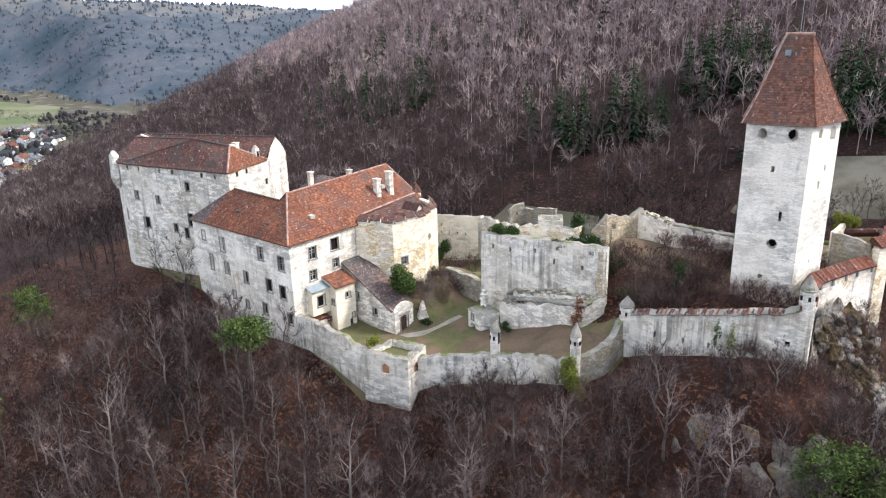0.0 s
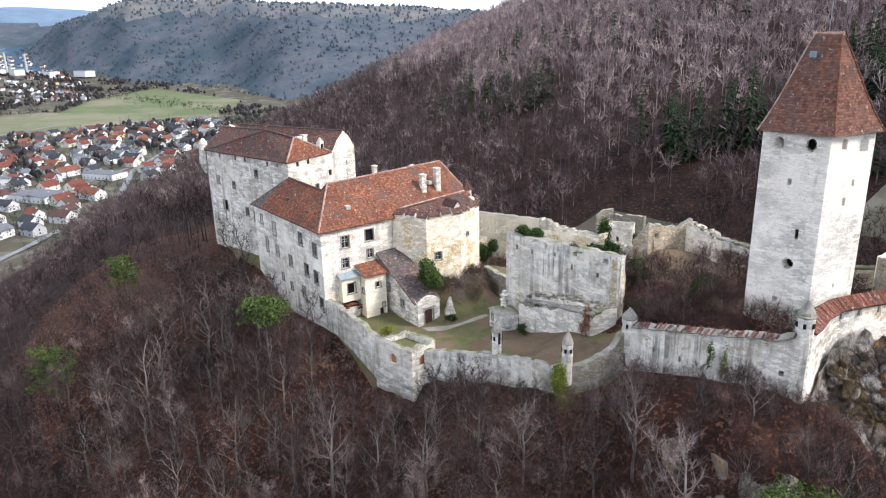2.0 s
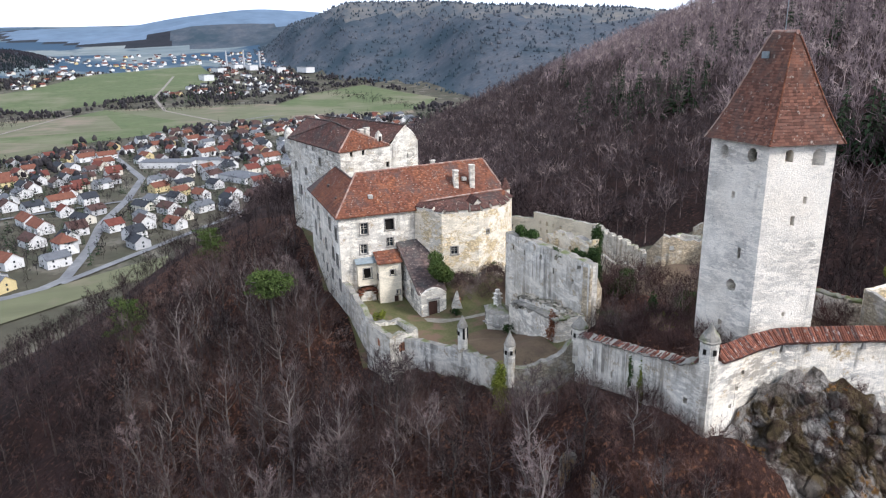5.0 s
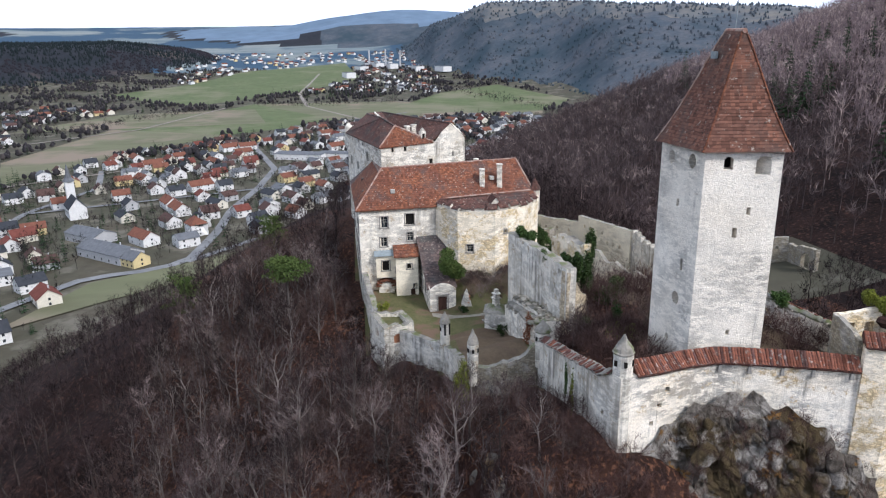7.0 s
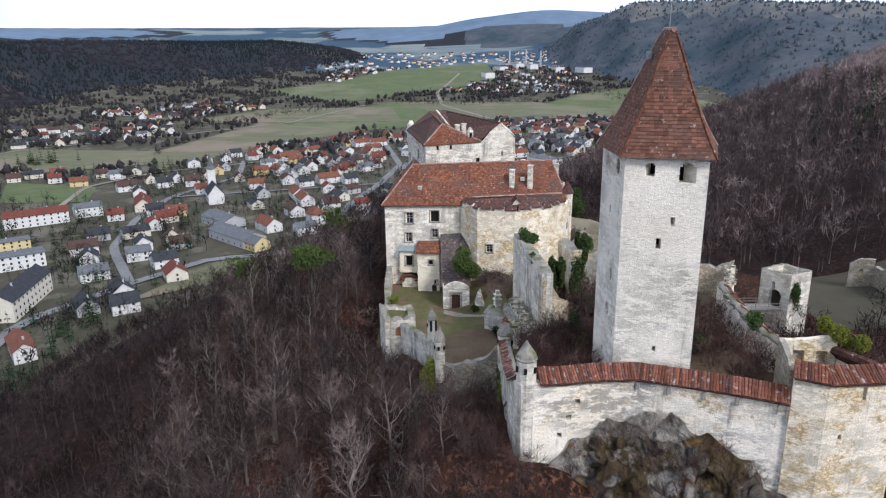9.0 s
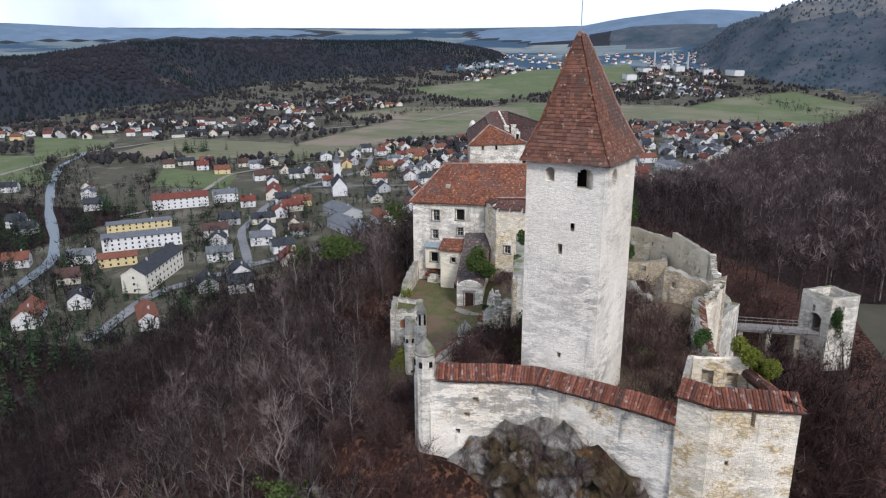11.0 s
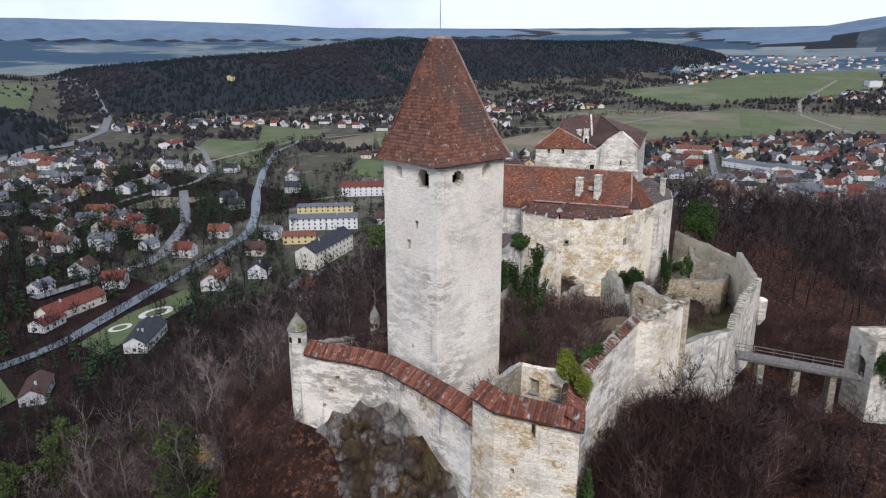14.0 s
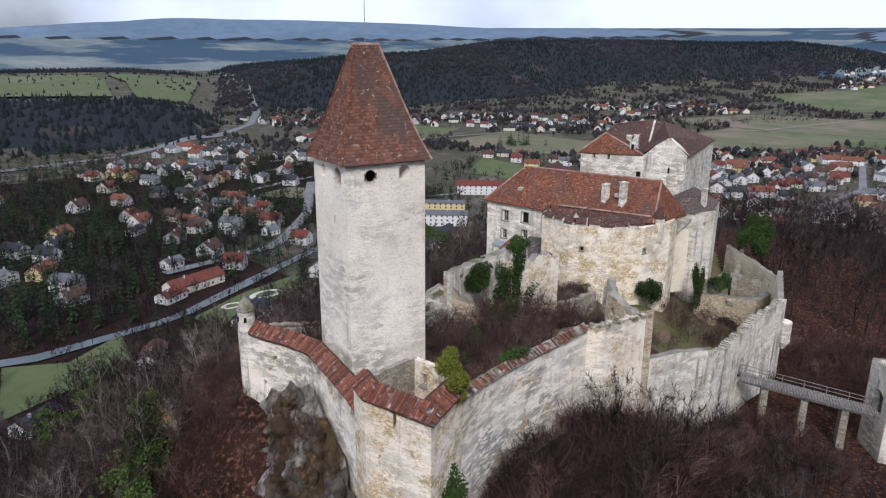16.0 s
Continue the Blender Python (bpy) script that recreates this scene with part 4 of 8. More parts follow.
E1, E2, E3 = Vector((-79.9, 53.3, 16.2)), Vector((-80.6, 67.4, 16.3)), Vector((-84.4, 84.6, 16.7))
LM = Vector((-87.2, 57.6, 20.9))
slab("roof", [[(-105.9, 52.1, 16.1), (-101.2, 52.3, 16.2), LW + Vector((-1.5, -0.3, -0.6))]], M["roof_grey"], pal, label="grey-brown patched corner of the roof")
slab("roof", [[(-101.2, 52.3, 16.2), E1, R1, LM, LW, LW + Vector((-1.5, -0.3, -0.6))]], M["roof_orange"], pal)
slab("roof", [[E1, E2, E3, RR, R1]], M["roof_orange"], pal, label="large orange tiled roof with white lichen specks")
slab("roof", [[E3, (-94.8, 85.0, 16.3), RR]], M["roof_orange"], pal)
slab("roof", [[RR, (-94.8, 85.0, 16.3), (-96.6, 78, 16.3), (-96.6, 63, 16.3), LM, R1]], M["roof_brown"], pal)
slab("roof", [[LM, (-96.6, 63, 16.3), (-106.0, 62.3, 16.2), (-105.9, 52.1, 16.1), LW + Vector((-1.5, -0.3, -0.6)), LW]], M["roof_brown"], pal)
slab("lean_to_roof", [[E2 + Vector((-1.2, 0.2, 0.9)), (-76.6, 70.2, 15.2), (-75.9, 75.4, 15.2), (-78.0, 80.4, 15.3), (-82.4, 83.7, 15.6), E3 + Vector((-0.8, -1.2, 0.7))]], M["roof_brown"], pal, label="lower brown tiled roof behind the parapet")
for a, b, mt in ((R1, RR, "ridge_tile"), (E1, R1, "ridge_tile"), (LW, LM, "roof_grey"), (RR, E3, "ridge_tile"), (LM, R1, "roof_grey"), (E2 + Vector((-1.0, 1.0, 1.05)), E3 + Vector((-0.7, -0.9, 0.75)), "ridge_tile")):
    bm = bmesh.new()
    bar(bm, a + Vector((0, 0, 0.02)), b + Vector((0, 0, 0.02)), 0.14, 6)
    part("ridge_tiles", bm, M[mt], pal)
for x, y, z1 in ((-85.2, 75.2, 21.3), (-85.5, 78.3, 22.0)):
    bm = bmesh.new()
    box_bm(bm, (x, y, (z1 + 16.5) / 2), (1.15, 0.85, z1 - 16.5), -0.12, bev=0.05)
    for k in (0.25, 0.5, 0.78):
        box_bm(bm, (x, y, 17.2 + (z1 - 17.2) * k), (1.24, 0.94, 0.12), -0.12)
    box_bm(bm, (x, y, z1 + 0.08), (1.3, 1.0, 0.16), -0.12)
    part("chimney", bm, M["plaster"], pal, "white plastered chimney with banding")
for x, y, z, rz in ((-94.4, 54.9, 18.6, 0), (-86.6, 54.9, 17.9, 0), (-82.6, 59.6, 18.7, 1.57), (-86.0, 77.0, 19.7, 1.57)):
    bm = bmesh.new()
    box_bm(bm, (x, y, z), (0.75, 0.9, 0.6), rz, bev=0.04)
    part("roof_hatch", bm, M["sash"] if rz else M["roof_grey"], pal)
# parapet of the round front, with tile-capped merlons
FRONT = [(-81.0, 66.7), (-75.8, 69.6), (-74.9, 75.6), (-77.2, 81.0), (-82.0, 84.6)]
fp = Path(FRONT)
s = 0.3
k = 0
while s < fp.s[-1] - 1.2:
    ln = 1.55
    tops = [17.0 + 0.15 * math.sin(k * 2.1)] * 2
    q0, q1 = fp.at(s)[0], fp.at(s + ln)[0]
    ob, _ = thick_wall("merlon", [q0, q1], 16.3, tops[0], 0.6, M["plaster"], pal, step=5)
    cap = [(q0.x, q0.y), (q1.x, q1.y)]
    nn = fp.at(s + ln / 2)[1]
    d = (q1 - q0).normalized()
    a, b = q0 - d * 0.05, q1 + d * 0.05
    o, i2 = nn * 0.2, nn * -0.8
    slab("merlon_cap", [[(a.x + o.x, a.y + o.y, tops[0] - 0.12), (b.x + o.x, b.y + o.y, tops[0] - 0.12), (b.x + i2.x, b.y + i2.y, tops[0] + 0.55), (a.x + i2.x, a.y + i2.y, tops[0] + 0.55)]], M["roof_brown"], pal, 0.1)
    s += ln + 0.55
    k += 1
# small dormer and corner turret
bm = bmesh.new()
box_bm(bm, (-77.3, 75.9, 16.6), (2.2, 1.3, 2.0))
vs = [bm.verts.new(p) for p in ((-76.18, 75.25, 17.6), (-76.18, 76.55, 17.6), (-76.18, 75.9, 18.4))]
bm.faces.new(vs)
part("dormer", bm, M["plaster"], pal, "small white gabled dormer with a dark opening")
slab("dormer_roof", [[(-76.0, 75.05, 17.4), (-76.0, 75.9, 18.5), (-79.4, 75.9, 18.5), (-79.4, 75.05, 17.4)], [(-76.0, 75.9, 18.5), (-76.0, 76.75, 17.4), (-79.4, 76.75, 17.4), (-79.4, 75.9, 18.5)]], M["roof_brown"], pal, 0.1)
# Near-black slab in place of the dormer's shaded hole.
bm = bmesh.new()
box_bm(bm, (-76.17, 75.9, 16.8), (0.06, 0.6, 1.1))
part("dormer_opening", bm, M["dark"], pal)
bm = bmesh.new()
ring_bm(bm, [(-85.9, 84.7, 12.6, 0.2), (-85.9, 84.7, 13.6, 0.95), (-85.9, 84.7, 17.5, 0.95)], 8)
part("corner_turret", bm, M["plaster"], pal)
bm = bmesh.new()
ring_bm(bm, [(-85.9, 84.7, 17.4, 1.2), (-85.9, 84.7, 19.4, 0.05)], 8)
part("turret_roof", bm, M["roof_brown"], pal)
# stair house behind the palace
st = empty("stair_house", "narrow grey plastered stair house with a peaked dark roof and chimneys", "castle building")
STH = [(-98.6, 80.0), (-100.0, 84.2), (-104.0, 85.8), (-112.0, 83.0), (-110.5, 76.4), (-103.0, 75.0)]
_, sp = thick_wall("wall", STH, -1.5, 15.6, 0.7, M["plaster_old"], st, [(-99.3, 82.2, 12.8, 0.7, 1.4, "r"), (-102, 85.0, 13.4, 0.6, 0.9, "r"), (-99.2, 82.0, 6.4, 1.8, 2.6, "arch")], closed=True, step=2)
bm = bmesh.new()
ev = [bm.verts.new((x * 1.0 + (0.3 if x > -104 else -0.3), y, 15.5)) for x, y in STH]
ap = [bm.verts.new((-102.4, 81.8, 18.3)), bm.verts.new((-107.5, 80, 18.6))]
for f in ((0, 1, "a"), (1, 2, "a"), (2, 3, "ab"), (3, 4, "b"), (4, 5, "b"), (5, 0, "ab")):
    i, j, w = f
    if w == "a":
        bm.faces.new((ev[i], ev[j], ap[0]))
    elif w == "b":
        bm.faces.new((ev[i], ev[j], ap[1]))
    elif i == 2:
        bm.faces.new((ev[i], ev[j], ap[1], ap[0]))
    else:
        bm.faces.new((ev[i], ev[j], ap[0], ap[1]))
part("roof", bm, M["roof_grey"], st)
for x, y, z in ((-103.0, 84.0, 19.4), (-101.0, 77.6, 18.6), (-106.6, 77.6, 19.6)):
    bm = bmesh.new()
    box_bm(bm, (x, y, z - 1.6), (0.8, 0.8, 3.2))
    box_bm(bm, (x, y, z), (1.0, 1.0, 0.2))
    part("chimney", bm, M["plaster_old"], st)
bm = bmesh.new()
box_bm(bm, (-96.6, 81.8, 7.5), (4.6, 3.4, 11.0), -0.5)
part("link_wing", bm, M["plaster_cream"], st)
slab("link_roof", [[(-94.4, 79.4, 12.9), (-94.4, 83.8, 12.9), (-99.4, 83.8, 14.6), (-99.4, 79.4, 14.6)]], M["stone_grey"], st, 0.2)

# annex, stair box and chapel in the courtyard
anx = empty("annex", "cream-plastered annex with a small reddish tiled roof against the palace", "castle building")
AX = [(-81.0, 59.5), (-77.9, 59.5), (-77.9, 63.2), (-81.0, 63.2)]
aw = [(-77.9, 61.8, 6.9, 0.8, 0.9, "plain"), (-77.9, 62.6, 3.4, 0.45, 0.7, "plain"), (-78.6, 59.5, 6.2, 0.5, 0.8, "plain")]
_, ap2 = thick_wall("wall", AX, 0.5, [9.4, 8.7, 8.7, 9.4], 0.3, M["plaster_cream"], anx, [(x, y, z, w, h, "r") for x, y, z, w, h, _ in aw] + [(-77.9, 62.4, 1.9, 1.0, 1.9, "r")], closed=True, step=3)
for x, y, z, w, h, sty in aw:
    window(anx, ap2, x, y, z, w, h, sty)
bm = bmesh.new()
box_bm(bm, (-78.25, 62.4, 1.9), (0.1, 1.0, 1.9))
part("door", bm, M["door"], anx)
slab("roof", [[(-77.5, 59.2, 8.7), (-77.5, 63.4, 8.7), (-80.95, 63.4, 10.0), (-80.95, 59.2, 10.0)]], M["roof_orange"], anx, 0.15)
LG = [(-81.0, 56.3), (-79.4, 56.3), (-79.4, 59.45), (-81.0, 59.45)]
_, lp = thick_wall("bay_wall", LG, 4.6, 8.5, 0.25, M["plaster_cream"], anx, [(-79.4, 57.9, 6.7, 1.3, 1.7, "r")], closed=True, step=3)
window(anx, lp, -79.4, 57.9, 6.7, 1.3, 1.7, "plain")
slab("bay_roof", [[(-79.0, 56.0, 8.55), (-79.0, 59.5, 8.55), (-80.95, 59.5, 9.2), (-80.95, 56.0, 9.2)]], M["zinc"], anx, 0.1, "flat zinc roof")
for k in range(7):
    a = math.pi * k / 6
    bm = bmesh.new()
    box_bm(bm, (-80.1, 57.9 + 1.3 * math.cos(a), 3.2 + 0.9 * math.sin(a)), (1.9, 0.85, 0.2), 0)
    part("oven_roof_course", bm, M["roof_orange"], anx, "course of a low rounded red tiled roof")
bm = bmesh.new()
box_bm(bm, (-80.2, 57.9, 1.8), (1.6, 2.6, 3.6))
part("oven_body", bm, M["plaster_old"], anx)

chp = empty("chapel", "white chapel with mossy shed roof and brown double door", "chapel")
CH = [(-81.0, 63.7), (-70.6, 64.4), (-71.0, 68.6), (-81.0, 67.6)]
cw = [(-78.3, 63.9, 5.9, 0.8, 1.3, "plain"), (-74.6, 64.1, 4.2, 0.8, 1.2, "plain"), (-79.6, 63.8, 2.6, 0.5, 0.8, "hole")]
_, cp = thick_wall("wall", CH, 0.3, [10.6, 5.1, 5.1, 10.6], 0.4, M["plaster"], chp, [(x, y, z, w, h, "r") for x, y, z, w, h, _ in cw] + [(-70.8, 66.4, 2.6, 1.5, 2.5, "r")], closed=True, step=2)
for x, y, z, w, h, sty in cw:
    window(chp, cp, x, y, z, w, h, sty)
bm = bmesh.new()
for k in (-0.38, 0.38):
    box_bm(bm, (-71.0, 66.4 + k, 2.6), (0.08, 0.72, 2.5))
part("double_door", bm, M["door"], chp, "brown wooden double door")
bm = bmesh.new()
box_bm(bm, (-70.72, 66.45, 4.25), (0.5, 2.1, 0.16))
box_bm(bm, (-70.65, 65.55, 2.6), (0.16, 0.14, 2.6))
box_bm(bm, (-70.72, 67.3, 2.6), (0.16, 0.14, 2.6))
part("door_surround", bm, M["frame"], chp)
bm = bmesh.new()
fr, bk = [], []
for k in range(11):
    a = -1 + k / 5
    y = 66.5 + 2.1 * a
    z = 5.05 + 0.95 * (1 - a * a)
    x = -70.6 - 0.1 * (a + 1)
    fr.append(bm.verts.new((x + 0.06, y, z)))
    bk.append(bm.verts.new((x - 0.5, y, z)))
lo = [bm.verts.new((-70.54, 64.4, 4.9)), bm.verts.new((-70.74, 68.6, 4.9)), bm.verts.new((-71.1, 64.4, 4.9)), bm.verts.new((-71.3, 68.6, 4.9))]
bm.faces.new([lo[0], lo[1]] + fr[::-1])
bm.faces.new([lo[3], lo[2]] + bk)
for k in range(10):
    bm.faces.new((fr[k], fr[k + 1], bk[k + 1], bk[k]))
part("gable", bm, M["plaster"], chp)
slab("roof", [[(-70.9, 64.0, 5.2), (-71.2, 68.8, 5.3), (-80.9, 67.9, 11.3), (-80.9, 63.2, 11.1)]], M["roof_grey"], chp, 0.2, "dark mossy tiled shed roof")


# ---- curtain walls and ruins ----
def wall_thing(name, label, *a, category="ruined wall", **k):
    ob, pa = thick_wall(name, *a, **k)
    tagged(ob, label, category, kind="structure")
    return ob, pa


T = M["ridge_top"]
front_a, _ = wall_thing("wall_front_west", "low grey-white courtyard wall below the palace with a ragged top", [(-80.2, 53.9), (-73, 54.6), (-67.2, 55.6)], [-3, -5, -6], [5.6, 4.6, 3.3], 0.9,
                        M["plaster_streak"], ragged=0.5, batter=0.4, top_mat=T, seed=2, uneven=0.12)
front_b, _ = wall_thing("wall_front_middle", "weathered courtyard retaining wall with a mossy ragged top", [(-60.6, 59.0), (-52.0, 64.2), (-41.2, 66.2)], [-6, -5, -1], [3.0, 4.2, 6.3], 0.9,
                        M["plaster_streak"], ragged=0.45, batter=0.5, top_mat=T, seed=3, uneven=0.12)
front_c, _ = wall_thing("wall_front_corner", "ragged grey wall climbing to the corner turret", [(-41.2, 66.2), (-38.6, 69.5), (-38.4, 73.6)], [-1, 0, 1], [6.3, 7.2, 9.6], 0.9,
                        M["stone_grey"], ragged=0.7, batter=0.3, top_mat=T, seed=4, uneven=0.15)
wall_low_holes = [(-34.5, 74.0, 8.8, 0.3, 0.8, "r"), (-31, 74.1, 8.9, 0.3, 0.8, "r"), (-28, 74.2, 9.2, 0.3, 0.8, "r"), (-19.8, 74.6, 11.6, 0.5, 0.6, "r"), (-17.9, 74.9, 11.9, 0.5, 0.6, "r")]
front_d, _ = wall_thing("wall_front_long", "long streaked white curtain wall with a tiled ridge", [(-38.4, 73.7), (-28, 74.1), (-20.6, 74.5), (-18.4, 74.9), (-17.9, 75.4), (-18.2, 76.4)], [0, 1, 2, 2, 1, 0],
                        [10.5, 13.1, 15.0, 15.9, 15.8, 15.75], 0.9, M["plaster_streak"], holes=wall_low_holes, batter=0.5, seed=5, uneven=0.1)
TILE = [(-18.2, 76.3), (-18.8, 79.0), (-19.7, 82.0), (-19.9, 85.0), (-18.6, 89.7), (-17.7, 93.0), (-16.7, 96.0)]
tile_w, tile_p = wall_thing("wall_east_tiled", "white curtain wall on the cliff, capped with half-round clay tiles", TILE, [0, 1, 2, 3, 2, 1, -2], [15.75, 15.65, 15.6, 15.65, 15.65, 15.6, 15.5], 0.8,
                            M["plaster_wall"], holes=[(-17.6, 79.8, 12.4, 0.5, 0.5, "r"), (-17.8, 80.5, 13.8, 0.5, 0.5, "r"), (-17.3, 79.0, 10.8, 0.4, 0.5, "r")], batter=0.5, uneven=0.12)
CORNER = [(-16.5, 95.9), (-15.7, 98.2), (-16.9, 104.2), (-22.6, 101.9)]
corner_w, corner_p = wall_thing("wall_corner", "tall yellowish stone corner wall with weathered plaster and a tiled ridge", CORNER, [-3, -6, -6, -5], [17.9, 17.8, 17.6, 17.2], 0.8, M["plaster_ochre"],
                                holes=[(-15.9, 101.1, 16.8, 0.3, 1.2, "r"), (-15.9, 99.6, 13.2, 0.3, 0.4, "r")], batter=0.5, uneven=0.12)
EAST = [(-20.8, 102.0), (-26.5, 100.2), (-31.5, 99.4), (-37.5, 99.2), (-44.2, 99.3), (-45.4, 100.5), (-52.1, 102.4)]
east_w, east_p = wall_thing("wall_north_long", "long white and ochre curtain wall with a broken tiled ridge", EAST, [-5, -3, -4, -4, -5, -5, -6], [16.2, 15.5, 15.2, 15.1, 15.3, 15.5, 15.6], 0.9, M["plaster_wall"],
                            ragged=0.2, batter=0.5, top_mat=T, seed=6, uneven=0.15)
ruin_a, _ = wall_thing("wall_north_ruin", "broken tower corner of bare yellow stone", [(-52.1, 102.5), (-53.4, 99.2), (-54.6, 96.2), (-56.4, 95.4)], [-4, 6, 7, 7], [16.0, 15.0, 15.9, 13.4], 1.0, M["stone"],
                       holes=[(-54.2, 97.3, 14.0, 0.6, 0.9, "r")], ragged=0.8, top_mat=T, seed=7, uneven=0.2)
low_w, _ = wall_thing("wall_north_low", "low grey-topped white curtain wall", [(-52.2, 102.3), (-57, 103.8), (-61.6, 105.6)], [-5, -6, -7], [10.3, 9.9, 9.4], 0.9, M["plaster_streak"],
                      ragged=0.15, batter=0.5, top_mat=T, seed=8, uneven=0.12)
zw_w, _ = wall_thing("wall_north_gate", "white curtain wall with broken battlements at the bridge", [(-61.6, 105.6), (-70, 104.6), (-79, 104.2), (-87.6, 104.6)], [-7, -8, -8, -8], [8.8, 7.9, 8.4, 8.8], 0.9,
                     M["plaster_streak"], holes=[(-73.8, 104.3, 2.4, 2.4, 3.2, "arch"), (-66, 105, 3.5, 0.4, 0.7, "r"), (-81, 104.3, 3.4, 0.5, 0.9, "r")], merlon=(2.3, 0.62, 0.4), ragged=0.45, step=0.4, batter=0.5, seed=9, uneven=0.22, top_mat=T)
bm = bmesh.new()
ring_bm(bm, [(-87.6, 104.9, 1.0, 0.2), (-87.6, 104.9, 2.2, 0.9), (-87.6, 104.9, 5.2, 0.9), (-87.6, 104.9, 5.4, 0.6)], 8, 0.04)
part("bartizan", bm, M["plaster"], zw_w)
fc_holes = [(-95.0 - i * 2.0, 101.0 - i * 0.05, 6.2, 0.5, 0.8, "r") for i in range(4)] + [(-90.0 - i * 1.7, 102.6 - i * 0.55, 4.6, 0.5, 0.8, "r") for i in range(7)]
far_a, _ = wall_thing("wall_west_high", "pale curtain wall pierced by two rows of small openings", [(-87.6, 104.2), (-102.3, 98.8)], [-8, -6], [8.5, 8.1], 0.8, M["plaster_cream"], holes=fc_holes, top_mat=T, seed=10, ragged=0.12, uneven=0.1)
far_b, _ = wall_thing("wall_west_low", "pale ruined outer wall running below the palace", [(-102.4, 98.7), (-110.5, 90.9), (-117, 84)], [-6, -4, -3], [6.7, 6.6, 6.4], 0.8, M["plaster_cream"],
                      holes=[(-104 - i * 2.0, 97.1 - i * 1.92, 4.6, 0.5, 0.8, "r") for i in range(5)], ragged=0.2, top_mat=T, seed=11, uneven=0.1)
far_c, _ = wall_thing("wall_west_inner", "low broken inner wall", [(-104, 91), (-112, 88.4), (-121, 85.2)], [-4, -4, -4], [4.2, 4.6, 4.6], 0.8, M["stone_grey"], ragged=0.9, top_mat=T, seed=12)
vault, _ = wall_thing("wall_gate_vault", "yellow stone vault ruin with an arched passage and a window", [(-104, 96.4), (-97.4, 96.4), (-97.6, 88.0), (-104, 87.6)], [-5, -5, -5, -5], [3.6, 3.9, 2.8, 3.4], 1.0, M["stone"],
                      holes=[(-97.5, 92.8, -1.4, 3.4, 2.6, "arch"), (-97.5, 92.9, 2.2, 1.0, 1.1, "r")], ragged=0.3, top_mat=T, seed=13, uneven=0.15)
bm = bmesh.new()
vs = [bm.verts.new(q) for q in ((-104, 96.0, 0.9), (-98, 96.0, 0.9), (-98.1, 88.4, 0.6), (-104, 88.0, 0.6))]
bm.faces.new(vs)
part("vault_floor", bm, M["ridge_top"], vault)
vault_b, _ = wall_thing("wall_vault_upper", "pale broken wall above the vault", [(-98, 87.4), (-105, 89.6), (-106, 95.8)], [-3, -3, -3], [3.8, 4.8, 4.4], 0.9, M["stone_grey"], ragged=0.9, top_mat=T, seed=31, uneven=0.2)

# the shield wall in the middle and the block below it
shield_holes = [(-61, 75.7, 14.4, 0.35, 0.7, "r"), (-58.3, 76.1, 14.3, 0.35, 0.7, "r"), (-54.5, 76.8, 14.7, 0.5, 0.7, "r"), (-51.5, 77.2, 13.6, 0.35, 0.8, "r"), (-47.4, 77.9, 13.4, 0.45, 0.7, "r"),
                (-46.2, 78.0, 15.6, 0.8, 0.6, "r"), (-51.0, 77.3, 15.5, 0.7, 0.6, "r")]
shield, _ = wall_thing("wall_shield", "high streaked white ruined wall standing free above the courtyard", [(-63.0, 75.3), (-54, 76.9), (-44.2, 78.4)], [3, 5, 8], [16.1, 16.5, 16.5], 1.3, M["plaster_streak"],
                       holes=shield_holes, ragged=0.25, batter=0.5, top_mat=T, seed=14, uneven=0.1)
shield_end, _ = wall_thing("wall_shield_return", "broken yellow masonry edge of the high wall", [(-44.1, 78.5), (-44.9, 80.6), (-47, 82.0)], [8, 9, 9], [16.3, 14.0, 12.0], 1.2, M["stone"], ragged=0.8, top_mat=T, seed=15, uneven=0.2)
inner_b, _ = wall_thing("wall_inner", "pale ruined inner wall behind the courtyard", [(-62.4, 81.6), (-58, 81.8), (-51, 82.6)], [5, 7, 9], [15.3, 16.4, 17.4], 1.0, M["plaster_ochre"], ragged=0.8, top_mat=T, seed=16, uneven=0.2,
                        holes=[(-62, 81.5, 14.5, 0.5, 0.6, "r"), (-56, 81.8, 15.0, 0.6, 0.6, "r"), (-53, 81.9, 14.0, 0.5, 0.5, "r")])
inner_c, _ = wall_thing("wall_inner_west", "low crumbling inner wall", [(-68.6, 86.2), (-67.2, 87.7), (-62.8, 91.4), (-58.4, 94.6)], [3, 3, 4, 5], [10.6, 12.6, 10.6, 9.4], 0.8, M["plaster_cream"], ragged=0.9, top_mat=T, seed=17, uneven=0.2)
gate_in, _ = wall_thing("wall_inner_gate", "grey stone courtyard wall with an arched gateway", [(-75.0, 80.2), (-69, 79.8), (-63.5, 77.5)], [0, 0, 0], [6.8, 6.6, 7.5], 0.9, M["stone_grey"],
                        holes=[(-65.8, 78.4, 2.8, 2.0, 3.0, "arch")], ragged=0.35, top_mat=T, seed=18, uneven=0.15)
block, _ = wall_thing("wall_lower_block", "white battered retaining block under a rubble ledge", [(-58.4, 74.0), (-52, 74.0), (-45.0, 74.4), (-43.6, 77.6), (-57.5, 76.0)], [1, 3, 5, 6, 2],
                      [6.8, 8.2, 9.6, 10.2, 8.6], 1.4, M["plaster"], ragged=0.3, batter=0.6, top_mat=T, closed=True, seed=19, uneven=0.15)


